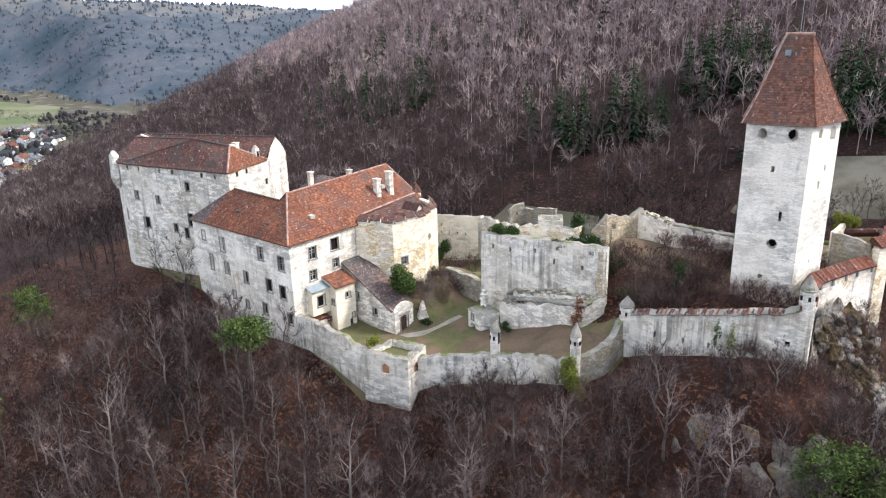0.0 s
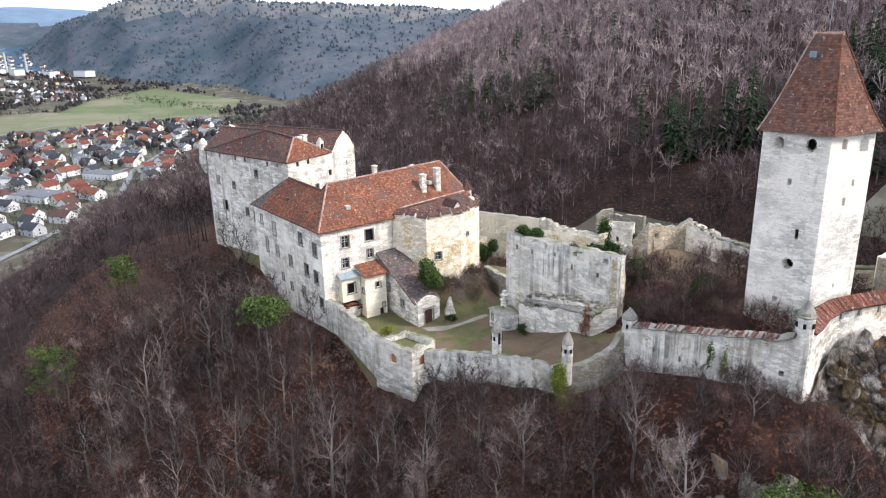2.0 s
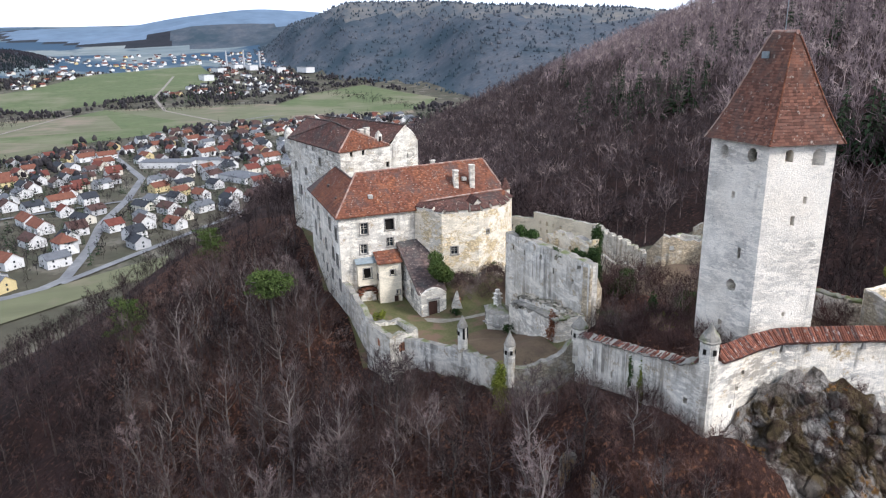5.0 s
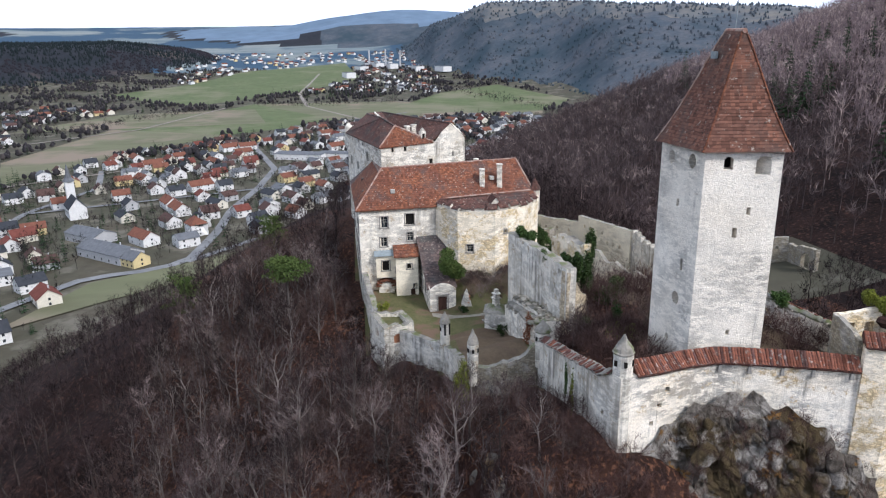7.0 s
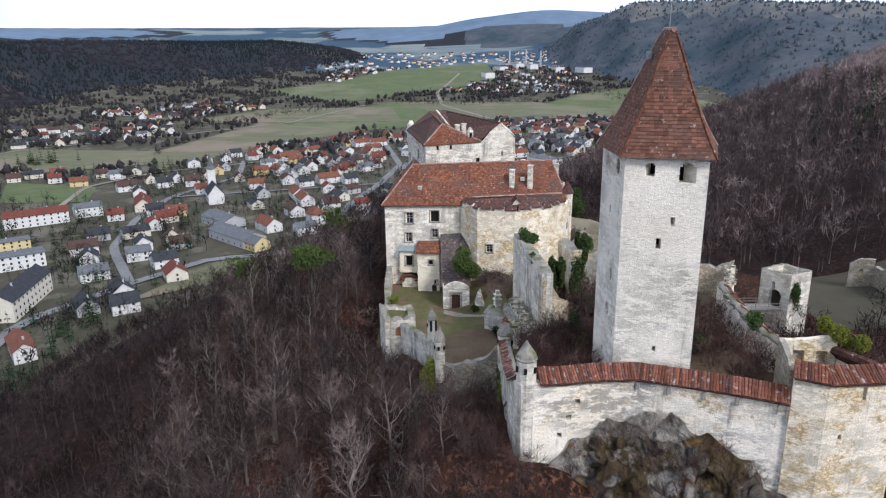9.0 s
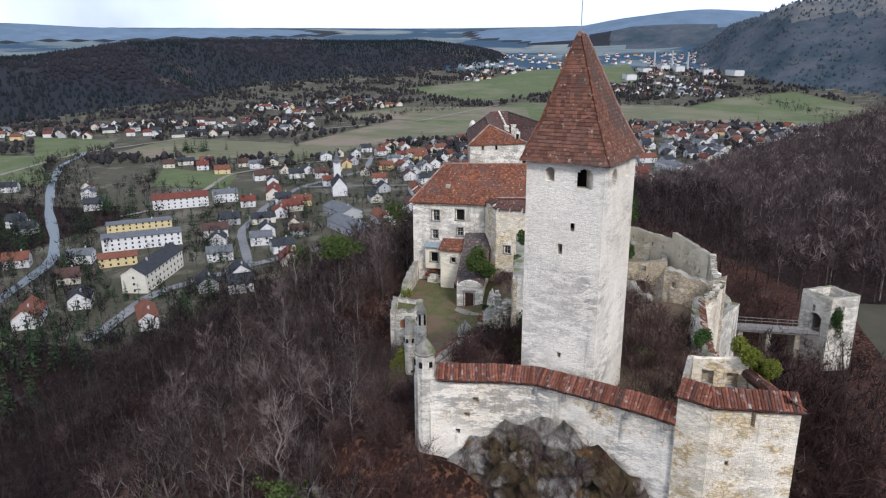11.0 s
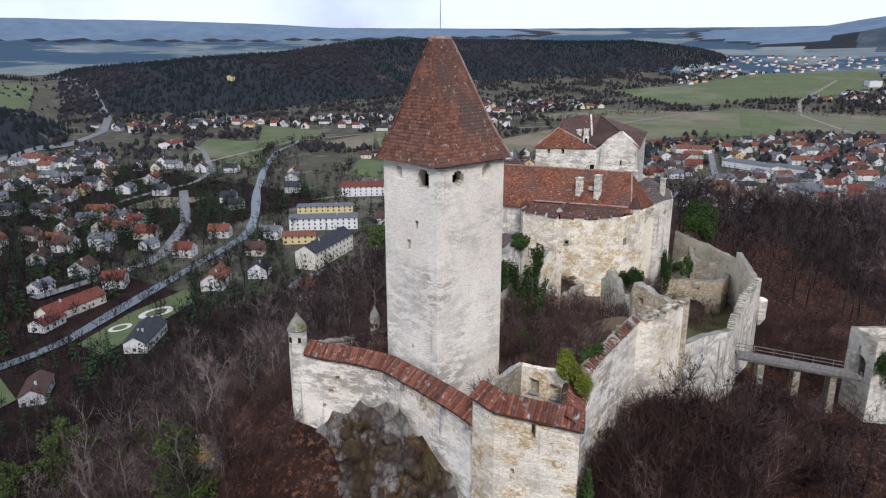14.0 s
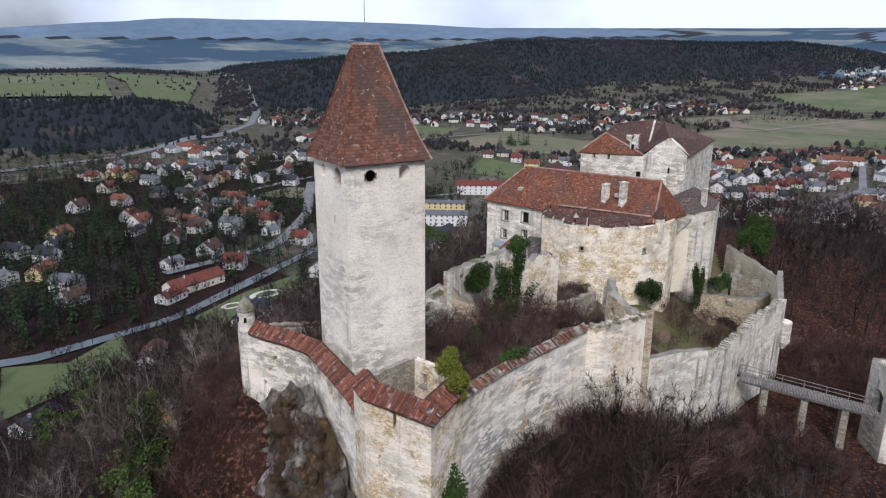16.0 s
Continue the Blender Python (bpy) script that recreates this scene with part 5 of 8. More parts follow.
def rubble(name, label, cxy, size, z0, z1, n, mat, seed, r=(0.2, 0.5)):
    rnd = random.Random(seed)
    bm = bmesh.new()
    for _ in range(n):
        x, y = cxy[0] + rnd.uniform(-1, 1) * size[0], cxy[1] + rnd.uniform(-1, 1) * size[1]
        z = z0 + (z1 - z0) * (x - cxy[0] + size[0]) / (2 * size[0])
        q = bmesh.ops.create_icosphere(bm, subdivisions=1, radius=rnd.uniform(*r))
        for v in q["verts"]:
            v.co = Vector((v.co.x * rnd.uniform(0.8, 1.3), v.co.y * rnd.uniform(0.8, 1.3), v.co.z * 0.7)) + Vector((x, y, z))
    me = bpy.data.meshes.new(name)
    bm.to_mesh(me)
    bm.free()
    me.materials.append(mat)
    return tagged(new(name, me), label, "rubble", kind="stuff")


rubble("ledge_rubble", "grey rubble lying on the ledge below the high wall", (-51, 75.1), (6.5, 0.9), 7.6, 9.8, 260, M["ridge_top"], 3, (0.2, 0.5))

rubble("bank_rubble", "grey-brown rubble and stones lying on the bank below the palace", (-74.2, 74.6), (2.2, 4.6), 7.2, 3.0, 330, M["ridge_top"], 5, (0.12, 0.4))
# white broken wall piece beside the chapel
frag = empty("wall_fragment", "broken piece of white plastered wall with red brick core", "ruined wall", (-70.5, 70.3, 1.2))
bm = bmesh.new()
rr_ = random.Random(5)
cols_ = [(-0.9, 1.6), (-0.45, 3.3), (0.0, 3.9), (0.45, 2.3), (0.85, 1.0)]
fv = [[bm.verts.new((px0 + rr_.uniform(-0.1, 0.1), sd0 * (0.32 if zz0 == 0 else 0.24), zz0)) for px0, hh0 in cols_ for zz0 in (0, hh0 * 0.55, hh0)] for sd0 in (-1, 1)]
for i in range(4):
    for j in range(2):
        a0 = i * 3 + j
        bm.faces.new((fv[0][a0], fv[0][a0 + 3], fv[0][a0 + 4], fv[0][a0 + 1]))
        bm.faces.new((fv[1][a0], fv[1][a0 + 1], fv[1][a0 + 4], fv[1][a0 + 3]))
    bm.faces.new((fv[0][i * 3 + 2], fv[0][i * 3 + 5], fv[1][i * 3 + 5], fv[1][i * 3 + 2]))
for i in (0, 12):
    for j in range(2):
        bm.faces.new((fv[0][i + j], fv[0][i + j + 1], fv[1][i + j + 1], fv[1][i + j]))
bmesh.ops.rotate(bm, cent=(0, 0, 0), matrix=Matrix.Rotation(1.2, 3, "Z"), verts=bm.verts)
part("masonry", bm, M["plaster"], frag)
bm = bmesh.new()
for i in range(9):
    box_bm(bm, (0.1 + 0.12 * math.sin(i * 2.1), 0.25 + 0.1 * math.cos(i * 1.7), 1.5 + 0.16 * i), (0.3, 0.3, 0.13), 1.2 + 0.2 * math.sin(i))
part("brick_core", bm, M["brick_arch"], frag, "weathered red brick core")

# round tower stump at the front
stump = empty("bastion_stump", "ruined square bastion stump with an orange bricked-up arch", "ruined tower")
ST = [(-66.8, 54.8), (-60.2, 56.8), (-61.0, 61.2), (-66.6, 60.0)]
_, stp = thick_wall("wall", ST, -7, [3.6, 3.6, 3.9, 3.6], 0.9, M["plaster_old"], stump, [(-63.6, 55.8, 1.6, 1.3, 1.5, "arch"), (-60.5, 58.8, 1.7, 1.3, 1.5, "arch")], ragged=0.5, batter=0.5, top_mat=T, closed=True, seed=20, step=0.6, uneven=0.15)
bm = bmesh.new()
q, nn = stp.at(stp.near(-63.6, 55.8), -0.35)
box_bm(bm, (q.x, q.y, 1.6), (1.3, 0.12, 1.5), math.atan2(nn.y, nn.x) + math.pi / 2)
part("brick_fill", bm, M["brick_arch"], stump)
bm = bmesh.new()
q, nn = stp.at(stp.near(-60.5, 58.8), -0.35)
box_bm(bm, (q.x, q.y, 1.7), (1.3, 0.12, 1.5), math.atan2(nn.y, nn.x) + math.pi / 2)
part("brick_fill", bm, M["brick_arch"], stump)
bm = bmesh.new()
vs = [bm.verts.new((x, y, 3.0)) for x, y in ((-66, 55.8), (-61.2, 57.4), (-61.8, 60.4), (-65.9, 59.4))]
bm.faces.new(vs)
part("earth_fill", bm, M["court"], stump)


def turret(x, y, z0, zw, tip, r, label, broken=False, seed=0):
    """A slim round watch turret with a conical stone cap."""
    th = empty("watch_turret", label, "turret", (x, y, z0), "turrets of the curtain walls")
    random.seed(50 + seed)
    seg = 10
    bm = bmesh.new()
    ring_bm(bm, [(0, 0, 0, r * 0.96), (0, 0, zw - z0, r)], seg, 0.03)
    under_body = part("body", bm, M["plaster_old"], th)
    bm = bmesh.new()
    ring_bm(bm, [(0, 0, zw - z0 - 0.02, r * 1.02), (0, 0, zw - z0 + 0.04, r * 1.10), (0, 0, zw - z0 + 0.14, r * 1.11), (0, 0, zw - z0 + 0.22, r * 1.0)], seg, 0.02)
    part("cornice", bm, M["ridge_top"], th)
    bm = bmesh.new()
    h = tip - zw - 0.2
    ring_bm(bm, [(0, 0, zw - z0 + 0.18, r * 1.03), (0, 0, zw - z0 + 0.2 + h * 0.22, r * 0.9), (0, 0, zw - z0 + 0.2 + h * 0.45, r * 0.64), (0, 0, zw - z0 + 0.2 + h * 0.7, r * 0.34), (0, 0, zw - z0 + 0.2 + h, 0.06)], seg, 0.04)
    part("cap", bm, M["ridge_top"], th, "rough grey stone cap")
    # Near-black blocks set in the body stand for shaded openings.
    for k in range(4):
        a = -2.2 + k * 1.05
        bm = bmesh.new()
        hh = (zw - z0) if broken and k == 2 else 0.62
        box_bm(bm, (math.cos(a) * r * 0.97, math.sin(a) * r * 0.97, zw - z0 - 0.75), (0.16, 0.27, 0.5 if not (broken and k > 1) else 1.5), a)
        part("opening", bm, M["dark"], th)
    return th


turret(-51.8, 64.6, 2.0, 7.4, 9.0, 0.66, "slim broken white watch turret with open windows on the courtyard wall", True, 1)
turret(-41.0, 66.6, 4.0, 9.2, 11.0, 0.64, "small white watch turret with a pointed stone cap", False, 2)
turret(-38.5, 74.2, 7.0, 11.3, 12.7, 0.9, "round corner turret with a domed stone cap", False, 3)
turret(-18.7, 75.8, 9.0, 17.75, 19.4, 0.84, "round cliff-corner turret with a pointed stone cap", False, 4)

# tiled ridge of the walls: columns of half-round tiles
def half_tile(mat, run, rise, laps):
    """One column of overlapping half-round tiles down the outer slope."""
    verts, faces = [], []
    n = 4
    for j in range(laps):
        for f, fat in ((j / laps, 1.12), ((j + 1.12) / laps, 0.90)):
            u, zz = -0.34 + run * f, 0.02 + rise * f + (0.035 if fat > 1 else 0.0)
            for i in range(n + 1):
                a = math.pi * i / n
                verts.append((0.118 * fat * math.cos(a), u, zz + 0.10 * fat * math.sin(a)))
        for i in range(n):
            k = j * 2 * (n + 1) + i
            faces.append((k, k + n + 1, k + n + 2, k + 1))
    me = bpy.data.meshes.new("cap_tile")
    me.from_pydata(verts, [], faces)
    me.materials.append(mat)
    return me


WIDE = (half_tile(M["cap_tile"], 1.3, 0.95, 4), half_tile(M["cap_dark"], 1.3, 0.95, 4))
NARROW = (half_tile(M["cap_tile"], 0.75, 0.42, 2), half_tile(M["cap_dark"], 0.75, 0.42, 2))


def tile_ridge(parent, pa, heights, s0, s1, every=0.235, seed=0, gaps=0.0, mix_in=0.12, kinds=WIDE, loose=0.04, bed="roof_brown"):
    """Half-round tiles laid side by side down the outer slope of a wall's ridge. heights: eave height along the line."""
    rnd = random.Random(seed)
    run, rise = (1.3, 0.95) if kinds is WIDE else (0.75, 0.42)
    s = s0
    while s < s1:
        q, nn = pa.at(s, 0.0)
        zz = lerp_list(heights, s)
        if rnd.random() >= gaps:
            ob = new("cap_tile", kinds[1] if rnd.random() < mix_in else kinds[0])
            ob.parent = parent
            rz = math.atan2(nn.y, nn.x) + math.pi / 2
            ob.matrix_local = (Matrix.Translation((q.x, q.y, zz + rnd.uniform(-0.5, 0.5) * loose)) @ Matrix.Rotation(rz + rnd.uniform(-1, 1) * loose, 4, "Z")
                               @ Matrix.Rotation(rnd.uniform(-1, 1) * loose, 4, "X"))
        s += every
    verts, faces = [], []
    n = max(2, int((s1 - s0) / 0.5))
    k = 7
    for j in range(n + 1):
        ss = s0 + (s1 - s0) * j / n
        zz = lerp_list(heights, ss) + rnd.uniform(-0.6, 0.6) * loose
        for off, dz in ((0.3, 0.0), (0.34 - run, rise), (0.2 - run, rise + 0.06), (-0.05 - run, rise - 0.1), (-0.15 - run, rise * 0.5), (-0.8, -0.25), (0.26, -0.1)):
            q, _ = pa.at(ss, off)
            verts.append((q.x, q.y, zz + dz))
    for j in range(n):
        for i in range(k):
            a, b = j * k + i, j * k + (i + 1) % k
            faces.append((a, a + k, b + k, b))
    faces += [tuple(range(k)), tuple(range(n * k + k - 1, n * k - 1, -1))]
    mesh_ob("ridge_bed", verts, faces, M[bed], parent)


tile_ridge(tile_w, tile_p, list(zip(tile_p.s, (15.75, 15.65, 15.6, 15.65, 15.65, 15.6, 15.5))), 0.7, tile_p.s[-1] - 0.1, seed=1)
tile_ridge(corner_w, corner_p, list(zip(corner_p.s, (17.9, 17.8, 17.6, 17.2))), 0.0, corner_p.s[-1] - 0.4, seed=2)
fd_p = Path([(-38.4, 73.7), (-28, 74.1), (-20.6, 74.5), (-18.4, 74.9)])
tile_ridge(front_d, fd_p, list(zip(fd_p.s, (10.5, 13.1, 15.0, 15.9))), 0.8, fd_p.s[-1] - 0.6, every=0.27, seed=3, gaps=0.3, mix_in=0.85, kinds=NARROW, loose=0.22, bed="ridge_top")
tile_ridge(east_w, east_p, list(zip(east_p.s, (16.2, 15.5, 15.2, 15.1, 15.3, 15.5, 15.6))), 0.6, east_p.s[4] - 0.2, every=0.25, seed=4, gaps=0.16, mix_in=0.6, kinds=NARROW, loose=0.16, bed="ridge_top")
# little dark drain niches below the tiled ridge
for i, (x, y) in enumerate(((-19.8, 85.0), (-19.2, 87.4), (-18.5, 90.0), (-17.8, 92.4), (-16.9, 95.3))):
    q, nn = tile_p.at(tile_p.near(x, y), 0.1)
    bm = bmesh.new()
    box_bm(bm, (q.x, q.y, 15.2), (0.35, 0.4, 0.8), math.atan2(nn.y, nn.x), 0.5, 0.04)
    part("corbel", bm, M["frame"], tile_w)

# guard room ruin inside the corner
guard = empty("guard_room_ruin", "roofless guard room of yellow stone with two window openings", "ruin")
_, gwp = thick_wall("wall", [(-21.9, 96.9), (-21.7, 101.2)], 12, [18.6, 19.0], 0.5, M["plaster_ochre"], guard, [(-21.9, 98.3, 17.1, 0.9, 1.3, "r"), (-21.7, 100.1, 17.1, 0.9, 1.3, "r")], ragged=0.12, seed=21, step=0.5, uneven=0.1)
thick_wall("wall", [(-22.2, 96.7), (-17.6, 96.0)], 12, [18.5, 18.0], 0.45, M["stone_grey"], guard, ragged=0.3, seed=22, step=0.5, uneven=0.1)
for yy in (98.3, 100.1):
    bm = bmesh.new()
    box_bm(bm, (-22.0, yy, 16.5), (0.7, 0.95, 0.14), 0.05, bev=0.02)
    part("sill", bm, M["frame"], guard)
    bm = bmesh.new()
    box_bm(bm, (-22.25, yy, 17.1), (0.06, 0.94, 1.3), 0.05)
    part("niche_back", bm, M["stone"], guard)

# the little gate lodge in the courtyard
hut = empty("gate_lodge", "small two-storey white lodge with an arched door and stone lantern chimney", "lodge")
HT = [(-62.8, 72.0), (-60.0, 71.3), (-58.6, 74.0), (-61.4, 75.0)]
_, hp = thick_wall("wall", HT, 1.0, 5.3, 0.35, M["plaster_old"], hut, [(-61.6, 71.7, 2.3, 1.1, 1.9, "arch"), (-61.7, 71.7, 4.4, 0.5, 0.9, "r")], closed=True, step=1)
window(hut, hp, -61.7, 71.7, 4.4, 0.5, 0.9, "plain")
# Near-black sheet fills the doorway, its shade put into the colour.
bm = bmesh.new()
q, nn = hp.at(hp.near(-61.6, 71.7), -0.32)
box_bm(bm, (q.x, q.y, 2.2), (1.1, 0.05, 2.0), math.atan2(nn.y, nn.x) + math.pi / 2)
part("door", bm, M["dark"], hut)
bm = bmesh.new()
ev = [bm.verts.new((x * 1.0 + (x + 60.7) * 0.12, y + (y - 73.1) * 0.12, 5.25)) for x, y in HT]
tp4 = [bm.verts.new((-60.9, 72.9, 6.3)), bm.verts.new((-60.5, 72.9, 6.3)), bm.verts.new((-60.5, 73.3, 6.3)), bm.verts.new((-60.9, 73.3, 6.3))]
for i in range(4):
    bm.faces.new((ev[i], ev[(i + 1) % 4], tp4[(i + 1) % 4], tp4[i]))
bm.faces.new(ev[::-1])
part("roof", bm, M["ridge_top"], hut)
bm = bmesh.new()
for z0, z1, w in ((6.0, 7.0, 0.8), (7.0, 7.15, 1.1), (7.15, 7.7, 0.7), (7.7, 7.85, 1.0), (7.85, 8.4, 0.5)):
    box_bm(bm, (-60.7, 73.1, (z0 + z1) / 2), (w, w, z1 - z0), 0.4)
part("lantern_chimney", bm, M["plaster_old"], hut)
bm = bmesh.new()
box_bm(bm, (-60.7, 73.1, 3.35), (3.2, 3.0, 0.12), 0.3)
part("string_course", bm, M["frame"], hut)

# outer gate house and bridge
gate = empty("outer_gatehouse", "roofless pale gate house of plaster and rubble by the bridge", "gate house")
GT = [(-82.4, 117.3), (-78.4, 120.7), (-81.6, 125.2), (-85.6, 121.8)]
_, gp = thick_wall("wall", GT, -8, 5.4, 0.6, M["plaster_old"], gate, [(-80.6, 118.8, 3.0, 0.6, 1.2, "arch"), (-80.3, 119.1, 0.8, 2.2, 3.2, "arch"), (-79.8, 122.7, 3.6, 0.5, 0.8, "r")], ragged=0.1, closed=True, top_mat=M["ridge_top"], step=0.8, uneven=0.12)
bm = bmesh.new()
vs = [bm.verts.new((x + (x + 82) * -0.1, y + (y - 121.2) * -0.1, 3.9)) for x, y in GT]
bm.faces.new(vs)
part("floor_deck", bm, M["stone_grey"], gate)
br = empty("wooden_bridge", "grey weathered wooden footbridge on stone piers", "bridge")
A, B = Vector((-73.4, 104.6, 1.5)), Vector((-79.6, 119.0, -0.4))
dv = (B - A).normalized()
sd = Vector((-dv.y, dv.x, 0)).normalized() * 1.4
for k in range(44):
    bm = bmesh.new()
    q = A.lerp(B, (k + 0.5) / 44)
    box_bm(bm, q + Vector((0, 0, 0.05)), (0.26, 2.9, 0.07), math.atan2(dv.y, dv.x))
    part("plank", bm, M["wood"], br)
for sg in (-1, 1):
    bm = bmesh.new()
    bar(bm, A + sd * sg * 0.8 - Vector((0, 0, 0.2)), B + sd * sg * 0.8 - Vector((0, 0, 0.2)), 0.16, 4)
    part("beam", bm, M["wood"], br)
    for hgt in (0.55, 1.05):
        bm = bmesh.new()
        bar(bm, A + sd * sg + Vector((0, 0, hgt)), B + sd * sg + Vector((0, 0, hgt)), 0.05, 5)
        part("rail", bm, M["wood"], br)
    for k in range(7):
        bm = bmesh.new()
        q = A.lerp(B, k / 6) + sd * sg
        bar(bm, q - Vector((0, 0, 0.3)), q + Vector((0, 0, 1.1)), 0.06, 5)
        part("post", bm, M["wood"], br)
for k in (0.2, 0.5, 0.8):
    bm = bmesh.new()
    q = A.lerp(B, k)
    box_bm(bm, (q.x, q.y, q.z - 4.3), (1.0, 2.2, 8.2), math.atan2(dv.y, dv.x), 0.85, 0.06)
    part("pier", bm, M["stone_grey"], br)

# folly arch across the meadow
fol = empty("arch_ruin", "small grey ruined arch with side walls at the wood's edge", "ruin")
FZ = gz(-104, 151)
thick_wall("wall", [(-100, 150), (-110, 150)][::-1], FZ - 2, [FZ + 3.5, FZ + 5.0], 0.9, M["stone_grey"], fol, [(-103.5, 150, FZ + 1.6, 2.8, 3.4, "arch")], ragged=0.5, seed=24)
thick_wall("wall", [(-112, 146), (-110, 150)], FZ - 2, [FZ + 4, FZ + 5.0], 0.9, M["stone_grey"], fol, [(-111, 148, FZ + 2.4, 0.7, 1.0, "arch")], ragged=0.5, seed=25)


# ---- cliff rocks ----
def rock_mass(name, label, cells, mat, seed):
    """Overlapping craggy boulders."""
    rnd = random.Random(seed)
    verts, faces = [], []
    for x, y, z, r in cells:
        bm = bmesh.new()
        bmesh.ops.create_icosphere(bm, subdivisions=3, radius=1)
        off = Vector((rnd.uniform(-50, 50), rnd.uniform(-50, 50), rnd.uniform(-50, 50)))
        k = len(verts)
        sx, sy, sz = rnd.uniform(0.8, 1.25), rnd.uniform(0.8, 1.25), rnd.uniform(0.9, 1.5)
        cuts_ = [(Vector((rnd.gauss(0, 1), rnd.gauss(0, 1), rnd.gauss(0, 0.9))).normalized(), rnd.uniform(0.55, 0.85)) for _ in range(11)]
        for v in bm.verts:
            p = v.co.normalized()
            reach = min([1.05] + [q / p.dot(nn) for nn, q in cuts_ if p.dot(nn) > 0.2])
            p = p * (reach + noise.noise(p * 4 + off) * 0.07 + noise.noise(p * 9 + off) * 0.04) * r
            verts.append((x + p.x * sx, y + p.y * sy, z + p.z * sz))
        for f in bm.faces:
            faces.append(tuple(k + v.index for v in f.verts))
        bm.free()
    return tagged(mesh_ob(name, verts, faces, mat), label, "rock", kind="structure")


def cliff_sheet(name, label, y0, y1, x_at, top_at, drop, reach, mat):
    """A craggy rock face: ledges, blocks and clefts standing out from a falling surface."""
    ny_, nz_ = 150, 110
    verts, faces = [], []
    for j in range(nz_ + 1):
        u = j / nz_
        for i in range(ny_ + 1):
            f = i / ny_
            y = y0 + (y1 - y0) * f
            side = min(1, f * 5, (1 - f) * 5)
            top = top_at(y)
            p = Vector((y * 0.42, u * drop * 0.34, 3.0))
            dist, _pts = noise.voronoi(p * 1.25)
            dist2, _pts = noise.voronoi(p * 3.1 + Vector((4, 9, 1)))
            block = 1.0 * (dist[1] - dist[0]) + 0.7 * (dist2[1] - dist2[0]) + 0.6 * noise.noise(p * 0.8) + 0.5 * noise.noise(p * 6.0) + 0.3 * noise.noise(p * 13.0)
            ledge = 0.7 * math.sin(u * 17 + 3 * noise.noise(p * 0.9))
            x = x_at(y) + (reach * u ** 0.8 + block + ledge * 0.5) * (0.12 + 0.88 * min(1, u * 3)) * (0.35 + 0.65 * side) - 0.6
            verts.append((x, y + 0.7 * noise.noise(p * 2.2 + Vector((7, 0, 0))), top - drop * u + 0.5 * noise.noise(p * 2.0 + Vector((0, 0, 5)))))
    for j in range(nz_):
        for i in range(ny_):
            a = j * (ny_ + 1) + i
            faces.append((a, a + ny_ + 1, a + ny_ + 2, a + 1))
    return tagged(mesh_ob(name, verts, faces, mat), label, "rock", kind="structure")


def cliff_top(y):
    return lerp_list(((77, 7.6), (79.7, 9.9), (81.5, 11.2), (83.1, 12.2), (85.5, 12.9), (87.9, 13.1), (90.2, 12.1), (92.6, 10.4), (95.3, 8.2), (99, 5.0)), y) + 0.35 * math.sin(y * 2.3)


def cliff_x(y):
    return lerp_list(((76, -17.2), (82, -18.5), (85, -18.7), (89.7, -17.4), (93, -16.5), (98, -14.9)), y)


cliff_sheet("cliff_rock", "craggy brown-grey limestone cliff with ochre patches under the curtain wall", 77.5, 98.5, cliff_x, cliff_top, 24, 8.0, M["crag"])
rnd = random.Random(11)
cells = []
for i in range(95):
    y, u = rnd.uniform(79.5, 96.0), 0.04 + 0.96 * rnd.random() ** 1.2
    r = rnd.uniform(0.4, 1.25) * (0.65 + 0.6 * u)
    cells.append((cliff_x(y) + 8.0 * u ** 0.8 + rnd.uniform(-0.4, 0.2) - 0.55 * r, y, cliff_top(y) - 24 * u - 0.7 * r, r * 1.25))
rock_mass("cliff_boulders", "rounded grey limestone boulders and ledges breaking out of the cliff", cells, M["crag"], 1)
cells = []
for i in range(30):
    x = rnd.uniform(-27, -13)
    u = rnd.random()
    y = 66.8 - u * 3.4
    cells.append((x, y + 0.2, 3.0 - u * 8.0 + rnd.uniform(-0.8, 0.3) + (x + 28) * 0.12, rnd.uniform(1.2, 2.2)))
M["rock_pale"] = rough_mat("pale_rock_face", (0.25, 0.222, 0.18), (0.12, 0.105, 0.085), 0.35, (0.22, 0.14, 0.065), (0.54, 0.64), bumpy=0.9, dist=0.4, scale3=0.3)
rock_mass("slope_rock", "pale bare rock faces in the wooded slope", cells, M["rock_pale"], 2)


# ---- trees ----
RND = np.random.RandomState(5)


def tube(pts, rads, seg):
    """A tapered branch along points."""
    pts = np.array(pts, float)
    verts, faces = [], []
    for i in range(len(pts)):
        d = pts[min(i + 1, len(pts) - 1)] - pts[max(i - 1, 0)]
        d = d / (np.linalg.norm(d) + 1e-9)
        u = np.cross(d, (0.3, 0.9, 0.2))
        u /= np.linalg.norm(u) + 1e-9
        w = np.cross(d, u)
        for k in range(seg):
            a = 2 * math.pi * k / seg
            verts.append(pts[i] + rads[i] * (u * math.cos(a) + w * math.sin(a)))
    for i in range(len(pts) - 1):
        for k in range(seg):
            a, b = i * seg + k, i * seg + (k + 1) % seg
            faces.append((a, b, b + seg))
            faces.append((a, b + seg, a + seg))
    return np.array(verts), faces


